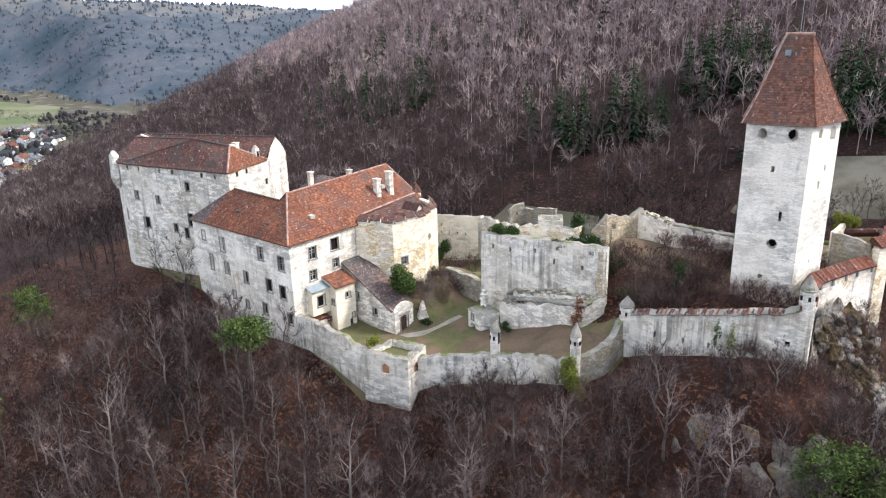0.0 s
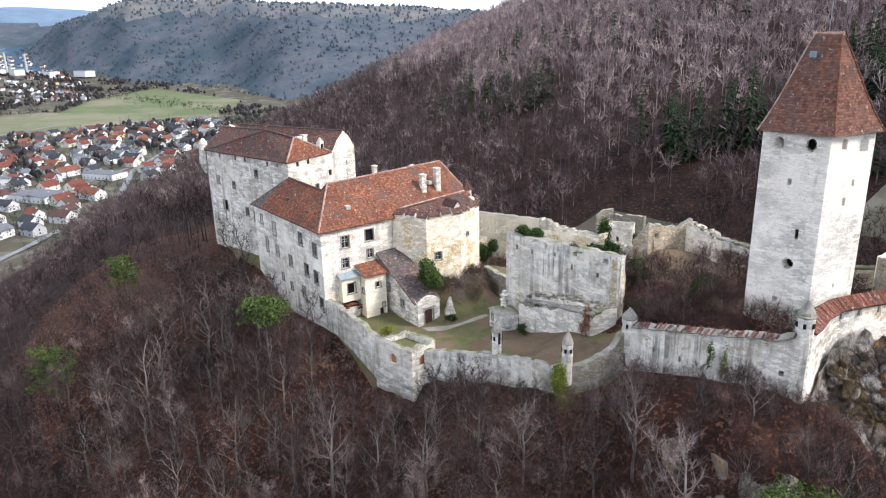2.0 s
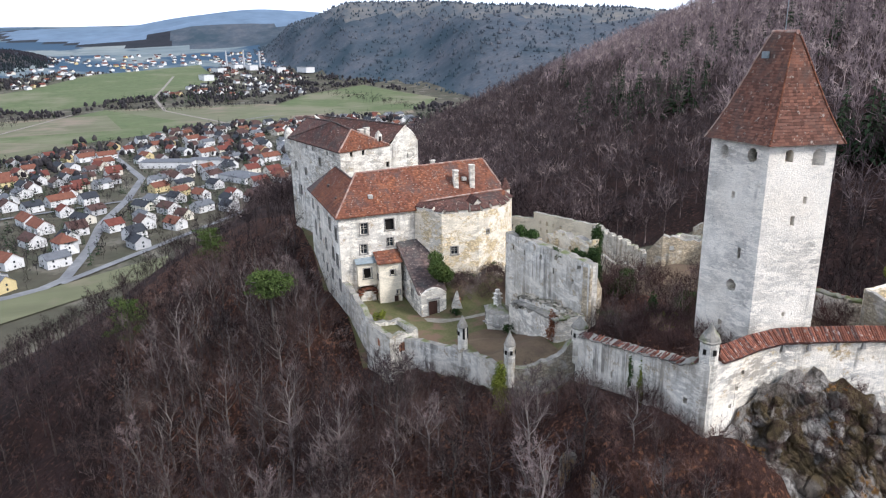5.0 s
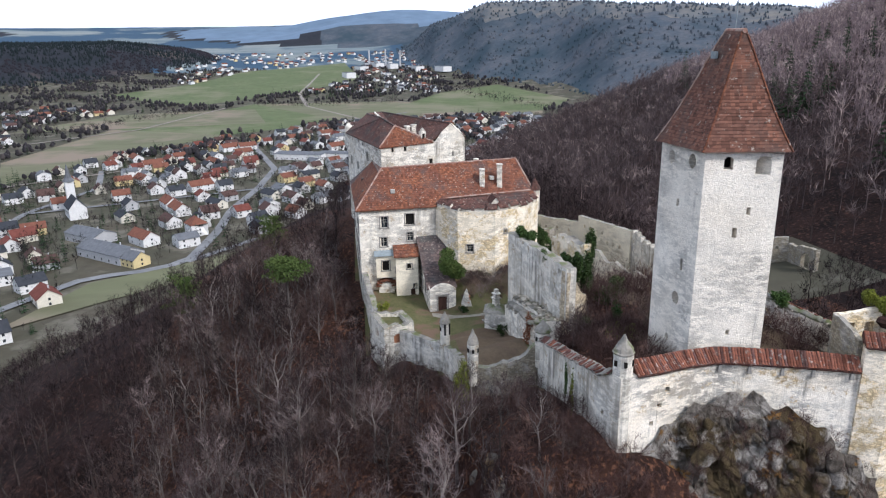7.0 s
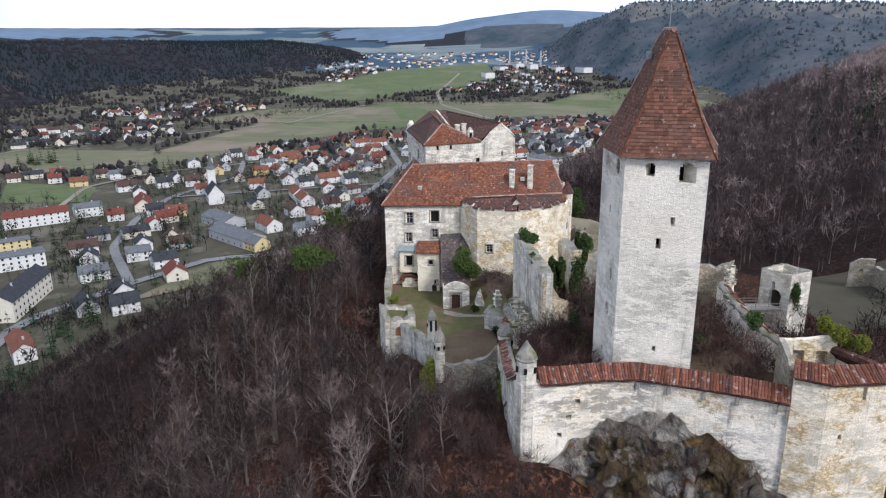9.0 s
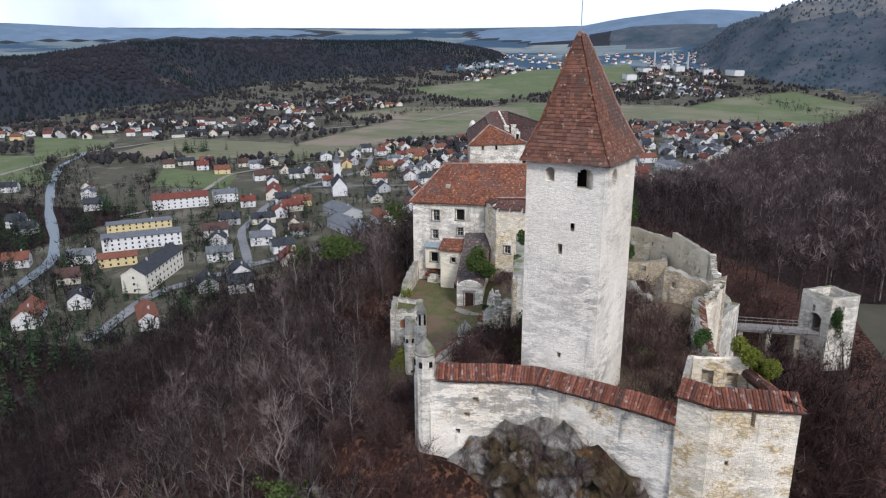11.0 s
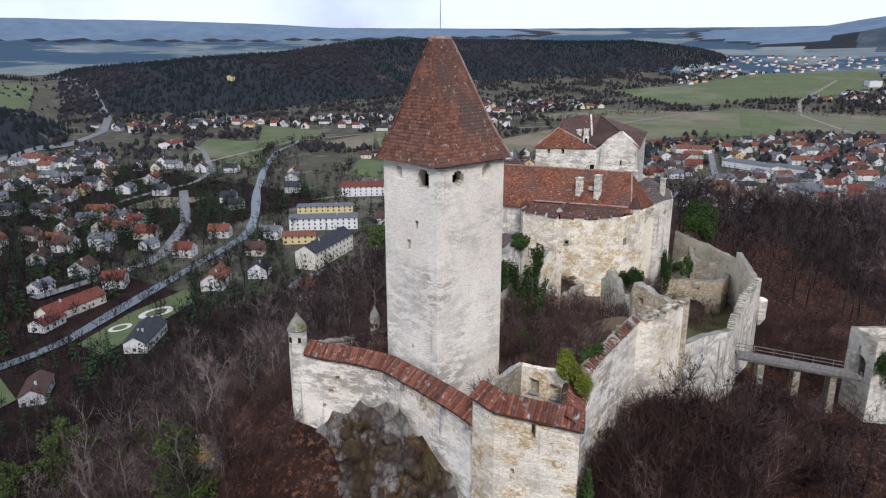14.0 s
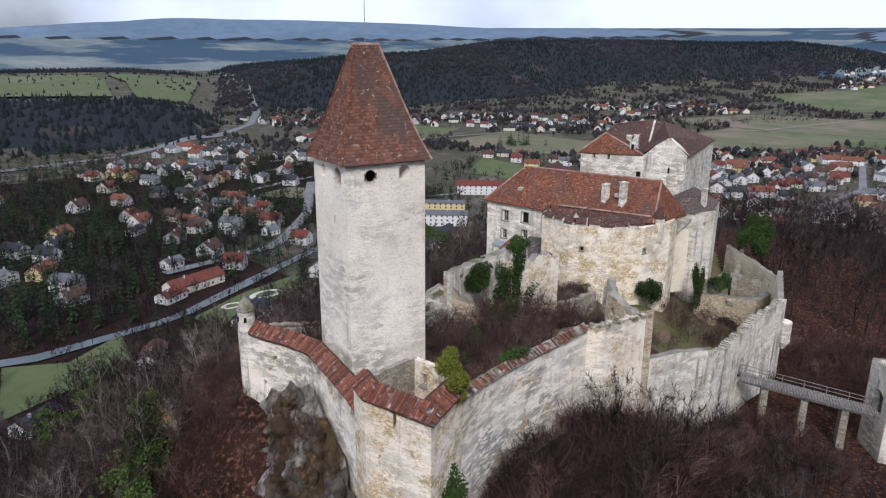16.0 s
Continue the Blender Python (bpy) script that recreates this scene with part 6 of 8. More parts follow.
def bare_tree(h, spread, limbs, subs, twigs, tw, seed, seg=5, first=0.3, lean=0.0):
    """A leafless tree: (branch verts, faces), (twig verts, faces)."""
    r = np.random.RandomState(seed)
    bv, bf, tv, tf = [], [], [], []

    def add(v, f):
        k = sum(len(a) for a in bv)
        bv.append(v)
        bf.extend([tuple(i + k for i in q) for q in f])

    n = 6
    line = [np.array((0, 0, -0.6))]
    for i in range(1, n + 1):
        f = i / n
        line.append(np.array((r.normal(0, 0.03) * h * f + lean * h * f, r.normal(0, 0.03) * h * f, h * f * 0.92)))
    r0 = h * 0.0135
    add(*tube(line, [r0 * (1.15 - i / n * 1.05) + 0.015 for i in range(n + 1)], seg))
    for li in range(limbs):
        f = first + (1 - first) * (li + r.rand()) / limbs * 0.97
        k = min(int(f * n), n - 1)
        start = line[k] + (line[k + 1] - line[k]) * (f * n - k)
        az = li * 2.4 + r.rand()
        ln = spread * (1.15 - 0.75 * max(0, f - first) / (1 - first)) * (0.7 + 0.5 * r.rand())
        up = 0.55 + 0.7 * f + r.rand() * 0.3
        d = np.array((math.cos(az), math.sin(az), up))
        d /= np.linalg.norm(d)
        pts = [start]
        for j in range(3):
            pts.append(pts[-1] + d * ln / 3 + r.normal(0, 0.06, 3) * ln / 2)
            d = d + np.array((0, 0, 0.15))
            d /= np.linalg.norm(d)
        rr = r0 * (0.5 - 0.3 * f)
        add(*tube(pts, [rr, rr * 0.7, rr * 0.45, rr * 0.16], 3))
        for si in range(subs):
            g = 0.25 + 0.75 * (si + r.rand()) / subs
            j = min(int(g * 3), 2)
            a = pts[j] + (pts[j + 1] - pts[j]) * (g * 3 - j)
            e = d + r.normal(0, 0.55, 3) + np.array((0, 0, 0.2))
            e /= np.linalg.norm(e)
            sl = ln * (0.25 + 0.3 * r.rand())
            b = a + e * sl
            if seg > 3:
                add(*tube([a, b], [rr * 0.35 + 0.008, 0.008], 3))
            for ti in range(twigs):
                q = a + (b - a) * r.rand()
                e2 = e * 0.6 + r.normal(0, 0.55, 3) + np.array((0, 0, 0.25))
                e2 /= np.linalg.norm(e2)
                c = q + e2 * sl * (0.4 + 0.7 * r.rand())
                sidev = np.cross(e2, r.normal(0, 1, 3))
                sidev = sidev / (np.linalg.norm(sidev) + 1e-9) * tw
                m = len(tv)
                tv += [q - sidev * 0.5, q + sidev * 0.5, c]
                tf.append((m, m + 1, m + 2))
    return (np.concatenate(bv), bf), (np.array(tv), tf)


def conifer(h, r0, tiers, per, seed, needle_w=0.35, bare=0.1):
    """A spruce or pine: trunk and drooping blades in tiers."""
    r = np.random.RandomState(seed)
    tv, tf = [], []
    for t in range(tiers):
        f = bare + (1 - bare) * t / tiers
        z = h * f
        rad = r0 * (1 - (f - bare) / (1 - bare)) ** 0.85 + 0.15
        for k in range(per):
            az = 2 * math.pi * (k + r.rand()) / per + t
            ln = rad * (0.75 + 0.5 * r.rand())
            w = needle_w * (0.5 + rad * 0.22)
            d = np.array((math.cos(az), math.sin(az), 0))
            s = np.array((-math.sin(az), math.cos(az), 0))
            b = np.array((0, 0, z + h * 0.05 * r.rand()))
            m = len(tv)
            tv += [b, b + d * ln * 0.6 + s * w + np.array((0, 0, -0.05 * ln)), b + d * ln + np.array((0, 0, -0.35 * ln)), b + d * ln * 0.6 - s * w + np.array((0, 0, -0.05 * ln))]
            tf += [(m, m + 1, m + 2), (m, m + 2, m + 3)]
    return tube([(0, 0, -0.5), (0, 0, h * 0.5), (0, 0, h)], [h * 0.012 + 0.04, h * 0.008 + 0.02, 0.02], 4), (np.array(tv), tf)


def scatter(name, label, kinds, spots, material, kind="stuff", category="trees", smooth=False):
    """Many plants joined into one mesh. kinds: list of (verts, faces); spots: x, y, z, scale, turn."""
    V, F, k = [], [], 0
    for i, (x, y, z, s, a) in enumerate(spots):
        v, f = kinds[i % len(kinds)]
        c, sn = math.cos(a), math.sin(a)
        m = np.array(((c, -sn, 0), (sn, c, 0), (0, 0, 1))) * s
        V.append(v @ m.T + (x, y, z))
        F.append(np.asarray(f) + k)
        k += len(v)
    V, F = np.concatenate(V), np.concatenate(F)
    me = bpy.data.meshes.new(name)
    me.vertices.add(len(V))
    me.vertices.foreach_set("co", V.ravel())
    me.loops.add(F.size)
    me.loops.foreach_set("vertex_index", F.ravel())
    me.polygons.add(len(F))
    me.polygons.foreach_set("loop_start", np.arange(0, F.size, 3))
    me.polygons.foreach_set("loop_total", np.full(len(F), 3))
    if smooth:
        me.polygons.foreach_set("use_smooth", np.ones(len(F), bool))
    me.materials.append(material)
    me.update()
    return tagged(new(name, me), label, category, kind=kind)


def joined(a, b):
    return np.concatenate([a[0], b[0]]), list(a[1]) + [tuple(i + len(a[0]) for i in f) for f in b[1]]


def spread_spots(lo, hi, cell, keep_fn, size, seed):
    r = np.random.RandomState(seed)
    xs, ys = np.meshgrid(np.arange(lo[0], hi[0], cell), np.arange(lo[1], hi[1], cell))
    x = xs.ravel() + r.uniform(-0.45, 0.45, xs.size) * cell
    y = ys.ravel() + r.uniform(-0.45, 0.45, xs.size) * cell
    z = ground(x, y)
    d, _ = edge_dist(x, y)
    ok = keep_fn(x, y, z, d)
    x, y, z = x[ok], y[ok], z[ok]
    return [(a, b, c, r.uniform(*size), r.uniform(0, 6.3)) for a, b, c in zip(x, y, z)]


def flat_z(x, y):
    return -90 + 195 * np.clip((np.hypot(x, y - 60) - 1500) / 3300, 0, 1.15) ** 1.5


def in_meadow(x, y):
    return ((np.abs(x + 104) < 17) & (np.abs(y - 146) < 13)) | ((np.abs(x + 35) < 26) & (np.abs(y - 176) < 13))


# trees near the castle, each one a thing
near_kinds = []
for k in range(7):
    br_, tw_ = bare_tree(10.5 + k * 0.8, 3.6 + 0.2 * k, 13, 7, 11, 0.044, 40 + k, 5, 0.25, 0.03 * (k % 3 - 1))
    ms = []
    for nm, (v, f), mt in (("trunk", br_, M["bark"]), ("crown", tw_, M["twig"])):
        me = bpy.data.meshes.new(nm)
        me.from_pydata(v.tolist(), [], [tuple(map(int, q)) for q in f])
        me.materials.append(mt)
        ms.append(me)
    near_kinds.append(ms)
near_spots = spread_spots((-100, 10), (4, 106), 4.1, lambda x, y, z, d: (d > 4.0) & (d < 36) & ((y < 75) | (x > -14)) & ~((x > -20) & (y > 72) & (d < 11)) & (x + 0.4 * y < 52), (0.55, 1.0), 21)[:300]
near_spots = [(x, y, z, min(s, (0.72 * float(edge_dist(np.array([x]), np.array([y]))[0][0]) + (5.0 if x < -74 else 0.6)) / 11.5), a) for x, y, z, s, a in near_spots]
for i, (x, y, z, s, a) in enumerate(near_spots):
    t = tagged(new("bare_tree", None), "leafless grey-brown deciduous tree on the leafy slope", "tree", "bare trees on the castle slope")
    t.location, t.rotation_euler, t.scale = (x, y, z), (0, 0, a), (s, s, s)
    for me in near_kinds[i % 7]:
        o = new(me.name, me)
        o.parent = t
used = {(round(q[0], 2), round(q[1], 2)) for q in near_spots}
mid_kinds = []
for k in range(8):
    a, b = bare_tree(9.6 + k * 0.5, 4.4, 10, 5, 9, 0.05, 80 + k, 3, 0.3)
    mid_kinds.append((a, b))
mid = spread_spots((-190, -110), (30, 165), 5.3, lambda x, y, z, d: (d > 3.5) & (((d >= 35) | (x < -97)) & (d < 150) | ((y > 100) & (d > 4))) & (z > -80) & ~in_meadow(x, y) & ~((x < -125) & (y > 118)) & ~((x > -112) & (x < -58) & (y > 100) & (y < 136)) & (x + 0.4 * y < 50), (0.65, 1.1), 22)
mid = [(x, y, z, s * (0.6 if x < -105 and y < 48 else 1.0), a) for x, y, z, s, a in mid]
# This wood takes the shade-darkened bark and twigs.
scatter("bare_wood_limbs", "trunks and limbs of the leafless wood on the slopes", [q[0] for q in mid_kinds], mid, M["bark_shade"])
scatter("bare_wood_twigs", "fine twigs of the leafless wood on the slopes", [q[1] for q in mid_kinds], mid, M["twig_shade"])


def far_crown(h, rad, n, w, seed, thick=0.16):
    """A distant leafless crown: a stem, some limbs, and fine twigs that fan out from them to a domed outline."""
    r = np.random.RandomState(seed)
    tv, tf = [], []
    out = tube([(0, 0, -1), (0, 0, h * 0.6)], [thick, thick * 0.4], 3)
    limbs = []
    for i in range(7):
        az, up = i * 2.4 + r.rand(), r.uniform(0.55, 0.95)
        u = math.sqrt(max(0.05, 1 - (up - 0.5) ** 2 * 4)) * r.uniform(0.5, 0.8)
        a, b = np.array((0, 0, h * r.uniform(0.25, 0.5))), np.array((math.cos(az) * rad * u, math.sin(az) * rad * u, h * up))
        limbs.append((a, b))
        s = np.cross(b - a, (0.3, 0.9, 0.2))
        s = s / (np.linalg.norm(s) + 1e-9) * thick * 0.45
        m = len(tv)
        tv += [a - s, a + s, b]
        tf.append((m, m + 1, m + 2))
    for i in range(n):
        a, b = limbs[i % 7]
        base = a + (b - a) * r.uniform(0.35, 1.0)
        d = (b - a) / np.linalg.norm(b - a) * 0.7 + r.normal(0, 0.55, 3) + np.array((0, 0, 0.25))
        tip = base + d / np.linalg.norm(d) * rad * r.uniform(0.35, 0.75)
        s = np.cross(d, r.normal(0, 1, 3))
        s = s / (np.linalg.norm(s) + 1e-9) * w * r.uniform(0.6, 1.3)
        m = len(tv)
        tv += [base - s, base + s, tip]
        tf.append((m, m + 1, m + 2))
    return joined(out, (np.array(tv), tf))


far_kinds = [far_crown(11.0 + k * 0.7, 4.0 + 0.2 * k, 62, 0.10, 120 + k) for k in range(8)]
far = spread_spots((-760, -140), (120, 620), 6.4, lambda x, y, z, d: (d > 5) & (z > flat_z(x, y) + 5) & ((d > 110) | ((y > 108) & (d > 5))) & ~((x > -190) & (x < 30) & (y > -110) & (y < 112)) & ~((x > -125) & (x < 30) & (y >= 112) & (y < 165)) &
                   ~in_meadow(x, y) & (np.hypot(x, y - 60) < 745) & ~((x > -112) & (x < -58) & (y > 100) & (y < 136)) & ~((x > 40)), (0.65, 1.2), 23)
far = [(x, y, z, s * (0.6 if x < -105 and y < 48 else 1.0), a) for x, y, z, s, a in far]
# Low-lying trees get the shade-darkened twig copy, higher ones the haze-paled one.
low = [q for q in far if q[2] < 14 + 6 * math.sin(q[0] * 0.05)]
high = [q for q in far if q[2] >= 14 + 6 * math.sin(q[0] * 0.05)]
scatter("hill_wood", "leafless beech wood covering the hills, haze painted into its purplish grey", far_kinds, high, M["beech"])
scatter("saddle_wood", "leafless wood on the lower slopes, painted darker as shaded", far_kinds, low, M["beech_low"])
print("near", len(near_spots), "mid", len(mid), "far", len(far), "mid tris", sum(len(q[0][1]) + len(q[1][1]) for q in mid_kinds) / 8 * len(mid), "far tris", np.mean([len(q[1]) for q in far_kinds]) * len(far))


# ---- plants in and on the ruins ----
def leaf_mass(size, n, leaf, seed, hollow=0.35):
    """Many small leaves in an uneven mass."""
    r = np.random.RandomState(seed)
    bl = r.normal(0, 0.42, (7, 3)) * 1.0
    V, F = [], []
    for i in range(n):
        c = bl[i % 7]
        d = r.normal(0, 1, 3)
        d /= np.linalg.norm(d)
        p = (c * 0.9 + d * (hollow + (1 - hollow) * r.rand()) * 0.55) * np.array(size)
        a, b = r.normal(0, 1, 3), r.normal(0, 1, 3)
        a = a / np.linalg.norm(a) * leaf
        b = b / np.linalg.norm(b) * leaf * 0.7
        m = len(V)
        V += [p - a, p + b, p + a, p - b]
        F += [(m, m + 1, m + 2), (m, m + 2, m + 3)]
    return np.array(V), F


def bush(name, label, at, size, n, mat, seed, leaf=0.16, category="shrub", stem=True):
    th = empty(name, label, category, at)
    v, f = leaf_mass(size, n, leaf, seed)
    mesh_ob("foliage", v.tolist(), f, mat, th)
    if stem:
        bm = bmesh.new()
        random.seed(seed)
        for k in range(4):
            bar(bm, (0, 0, -size[2] * 0.9), (random.uniform(-0.5, 0.5) * size[0], random.uniform(-0.5, 0.5) * size[1], size[2] * 0.3), 0.05, 4)
        part("stem", bm, M["bark"], th)
    return th


bush("evergreen_tree", "rounded dark green evergreen tree beside the chapel roof", (-72.2, 67.8, 9.2), (2.5, 2.4, 2.3), 7500, M["evergreen"], 1, 0.17, "tree")
bush("ivy", "dark glossy ivy cloaking the inner ruin", (-51.2, 83.6, 14.2), (2.3, 1.3, 3.7), 7000, M["ivy"], 2, 0.15, "climbing plant")
bush("ivy", "dark ivy spreading along the inner ruin", (-56.2, 82.9, 12.2), (2.6, 0.9, 2.6), 3000, M["ivy"], 42, 0.15, "climbing plant")
bush("ivy", "large dark ivy mass on the high wall's rear", (-48.2, 80.2, 15.2), (3.0, 0.9, 2.3), 6500, M["ivy"], 43, 0.15, "climbing plant")
bush("shrub", "round dark green shrub among the ruins", (-47.3, 85.2, 12.4), (2.1, 1.9, 1.7), 3600, M["ivy"], 44, 0.14)
bush("shrub", "low green shrub by the terrace wall", (-38.6, 89.2, 12.8), (2.2, 1.9, 1.6), 3600, M["needle"], 45, 0.14)
bush("ivy", "green ivy on the tiled north wall", (-33.5, 98.7, 15.8), (2.0, 0.9, 1.0), 1500, M["needle"], 46, 0.13, "climbing plant")
bush("ivy", "dark ivy climbing the stair house corner", (-94.6, 88.2, 4.6), (1.4, 1.0, 3.6), 3200, M["ivy"], 47, 0.15, "climbing plant")
bush("ivy", "dark green ivy over the vault ruin", (-99.5, 89.6, 4.6), (2.6, 1.4, 1.2), 2400, M["needle"], 48, 0.15, "climbing plant")
bush("evergreen_tree", "dark evergreen tree behind the western walls", (-118, 88.5, 8.2), (3.2, 3.0, 3.6), 5200, M["needle"], 49, 0.2, "tree")
bush("evergreen_tree", "dark evergreen tree behind the western walls", (-124, 84.5, 9.0), (2.6, 2.6, 3.4), 4200, M["needle"], 50, 0.2, "tree")
bush("ivy", "dark green ivy hanging over the high wall's end", (-60.2, 77.2, 16.5), (2.3, 1.3, 1.4), 3000, M["needle"], 3, 0.15, "climbing plant")
bush("ivy", "green moss and ivy on the high wall's top", (-51.5, 77.6, 16.3), (2.2, 0.6, 0.6), 600, M["needle"], 4, 0.12, "climbing plant")
bush("ivy", "dark ivy on the ruined wall near the keep", (-35.0, 81.2, 12.8), (1.0, 0.9, 2.2), 1000, M["ivy"], 5, 0.13, "climbing plant")
bush("shrub", "yellow-green shrub at the foot of the keep", (-31.6, 80.6, 13.2), (1.4, 1.2, 1.8), 1000, M["shrub_y"], 6, 0.12)
bush("shrub", "rusty brown shrub near the keep", (-33.6, 80.2, 12.6), (0.9, 0.8, 1.4), 500, M["shrub_r"], 7, 0.12)
bush("shrub", "bright yellow-green shrub in the guard room ruin", (-21.9, 101.6, 18.4), (1.4, 1.3, 1.5), 9000, M["shrub_y"], 8, 0.09)
bush("shrub", "yellow shrub on the corner wall", (-17.8, 97.9, 17.4), (0.9, 0.6, 0.5), 300, M["shrub_y"], 9, 0.1)
bush("ivy", "yellow-green ivy cascading down the turret wall", (-40.9, 65.3, 4.2), (2.2, 1.2, 3.2), 4600, M["shrub_y"], 10, 0.13, "climbing plant")
bush("ivy", "yellow-green ivy streaks on the curtain wall", (-25.2, 73.6, 10.6), (0.45, 0.2, 2.4), 380, M["shrub_y"], 11, 0.11, "climbing plant", False)
bush("ivy", "green ivy streaks on the curtain wall", (-27.0, 73.5, 11.2), (0.4, 0.2, 2.2), 320, M["needle"], 12, 0.11, "climbing plant", False)
bush("creeper", "rust-red creeper on the lower block", (-45.6, 74.2, 8.4), (1.1, 0.7, 2.0), 1000, M["shrub_r"], 13, 0.12, "climbing plant", False)
bush("shrub", "yellow-green shrub on the bastion stump", (-67.2, 57.2, 4.2), (0.9, 1.0, 1.2), 700, M["shrub_y"], 14, 0.12)
bush("shrub", "low dark green shrub by the chapel door", (-69.2, 69.6, 2.2), (1.3, 1.1, 0.7), 600, M["ivy"], 15, 0.12)
bush("shrub", "small dark green shrub at the lower block", (-56.8, 73.2, 4.0), (0.9, 0.8, 1.1), 420, M["ivy"], 16, 0.13)
bush("ivy", "dark ivy under the palace's round front", (-81.6, 86.2, 6.2), (2.1, 1.6, 2.3), 4500, M["ivy"], 17, 0.15, "climbing plant")
bush("shrub", "dark green laurel under the ruins", (-37.5, 86.5, 12.2), (1.6, 1.5, 1.5), 1100, M["ivy"], 18, 0.13)
bush("shrub", "dark green laurel beside the keep", (-32.6, 93.5, 13.4), (1.5, 1.4, 1.8), 1200, M["needle"], 19, 0.13)
bush("ivy", "green ivy on the corner wall's foot", (-19.6, 104.0, 8.2), (1.3, 0.8, 4.4), 4200, M["needle"], 20, 0.14, "climbing plant")
bush("ivy", "dark ivy on the outer gate house", (-79.0, 121.9, 1.6), (1.7, 1.5, 2.6), 3200, M["ivy"], 21, 0.14, "climbing plant")
bush("ivy", "dark ivy on the high wall's rear", (-56.0, 78.9, 12.5), (2.3, 0.7, 2.6), 1800, M["ivy"], 22, 0.13, "climbing plant")
bush("shrub", "green brambles along the terrace edge", (-40.5, 80.2, 10.6), (3.2, 1.2, 0.8), 900, M["needle"], 23, 0.12)
bush("ivy", "dark ivy on the stair house wall", (-101.5, 85.9, 3.0), (1.1, 0.5, 3.0), 900, M["ivy"], 24, 0.13, "climbing plant")

# bare thickets between the ruins
brush_kinds = [bare_tree(2.6 + 0.3 * k, 1.7, 9, 4, 4, 0.03, 300 + k, 3, 0.08) for k in range(5)]
brush_kinds = [joined(*q) for q in brush_kinds]
rb = random.Random(4)
spots = []
for x0, x1, y0, y1, n in ((-58, -34, 80, 90, 50), (-43, -32, 84, 97, 14), (-66, -58, 84, 96, 30), (-100, -80, 87, 97, 25), (-40, -32, 75.5, 79, 20)):
    for _ in range(n):
        x, y = rb.uniform(x0, x1), rb.uniform(y0, y1)
        if not (-57 < x < -43 and 91 < y < 99.5):
            spots.append((x, y, gz(x, y) - 0.1, rb.uniform(0.6, 1.35), rb.uniform(0, 6)))
M["brush"] = rough_mat("bare_brush", (0.095, 0.066, 0.058), (0.055, 0.04, 0.038), 0.4, (0.14, 0.11, 0.09), (0.52, 0.66), bumpy=0, scale3=0.3)
scatter("bare_thicket", "bare purplish-brown thicket among the ruins", brush_kinds, spots, M["brush"], category="shrubs")
spots = []
for _ in range(320):
    i = rb.randrange(4, 26)
    a, b = EDGE[i], EDGE[(i + 1) % len(EDGE)]
    f = rb.random()
    ox = rb.uniform(0.8, 5)
    n_ = Vector((b[1] - a[1], -(b[0] - a[0]))).normalized()
    x, y = a[0] + (b[0] - a[0]) * f + n_.x * ox, a[1] + (b[1] - a[1]) * f + n_.y * ox
    if not (-20 < x and 77 < y < 98):
        spots.append((x, y, gz(x, y) - 0.1, rb.uniform(0.25, 0.6) * (0.7 + 0.15 * ox), rb.uniform(0, 6)))
scatter("slope_brush", "low bare brush along the foot of the walls", brush_kinds, spots, M["brush"], category="shrubs")
spots = []
for _ in range(1500):
    i = rb.randrange(21, 33)
    a, b = EDGE[i], EDGE[(i + 1) % len(EDGE)]
    f, ox = rb.random(), rb.uniform(0.8, 15)
    n_ = Vector((b[1] - a[1], -(b[0] - a[0]))).normalized()
    x, y = a[0] + (b[0] - a[0]) * f + n_.x * ox, a[1] + (b[1] - a[1]) * f + n_.y * ox
    if not (-84 < x < -69 and y < 121):
        spots.append((x, y, qz(x, y) - 0.2, min(rb.uniform(0.7, 1.6) * (1.25 if -50 < x < -24 else 1), 0.6 + 0.22 * ox), rb.uniform(0, 6)))
thicket_kinds = [far_crown(3.2 + 0.3 * k, 1.9 + 0.1 * k, 85, 0.020, 340 + k, 0.025) for k in range(6)]
M["thicket"] = rough_mat("red_brown_thicket", (0.080, 0.046, 0.040), (0.030, 0.0185, 0.017), 0.3, (0.15, 0.098, 0.080), (0.54, 0.66), bumpy=0, scale3=0.25)
scatter("north_thicket", "dense red-brown thicket along the foot of the north wall", thicket_kinds, spots, M["thicket"], category="shrubs")
spots = []
for x0, x1, y0, y1, n in ((-60, -33, 79, 98, 460), (-34, -22, 92, 99, 90), (-40, -31, 76, 97, 120), (-37, -20, 75.8, 82, 170), (-74, -60, 82, 97, 90), (-110, -80, 88, 99, 130)):
    for _ in range(n):
        x, y = rb.uniform(x0, x1), rb.uniform(y0, y1)
        if not (-56 < x < -44 and 92 < y < 99):
            spots.append((x, y, gz(x, y) - 0.1, (rb.uniform(0.3, 0.55) if -77 < x < -69 and y < 80 else rb.uniform(0.35, 0.9)), rb.uniform(0, 6)))
for _ in range(420):
    x, y = rb.uniform(-24, -3), rb.uniform(56, 79)
    if edge_dist(np.array([x]), np.array([y]))[0][0] > 0.8:
        spots.append((x, y, qz(x, y) - 0.2, rb.uniform(0.35, 0.9), rb.uniform(0, 6)))
for _ in range(480):
    x, y = rb.uniform(-15, 8), rb.uniform(56, 106)
    if edge_dist(np.array([x]), np.array([y]))[0][0] > 1.2:
        spots.append((x, y, qz(x, y) - 0.2, rb.uniform(0.5, 1.3), rb.uniform(0, 6)))
for _ in range(420):
    y, u = rb.uniform(78, 98), rb.random()
    spots.append((cliff_x(y) + 0.6 + 9.0 * u ** 0.8, y, cliff_top(y) - 0.6 - u * 24, rb.uniform(0.22, 0.55), rb.uniform(0, 6)))
under = []
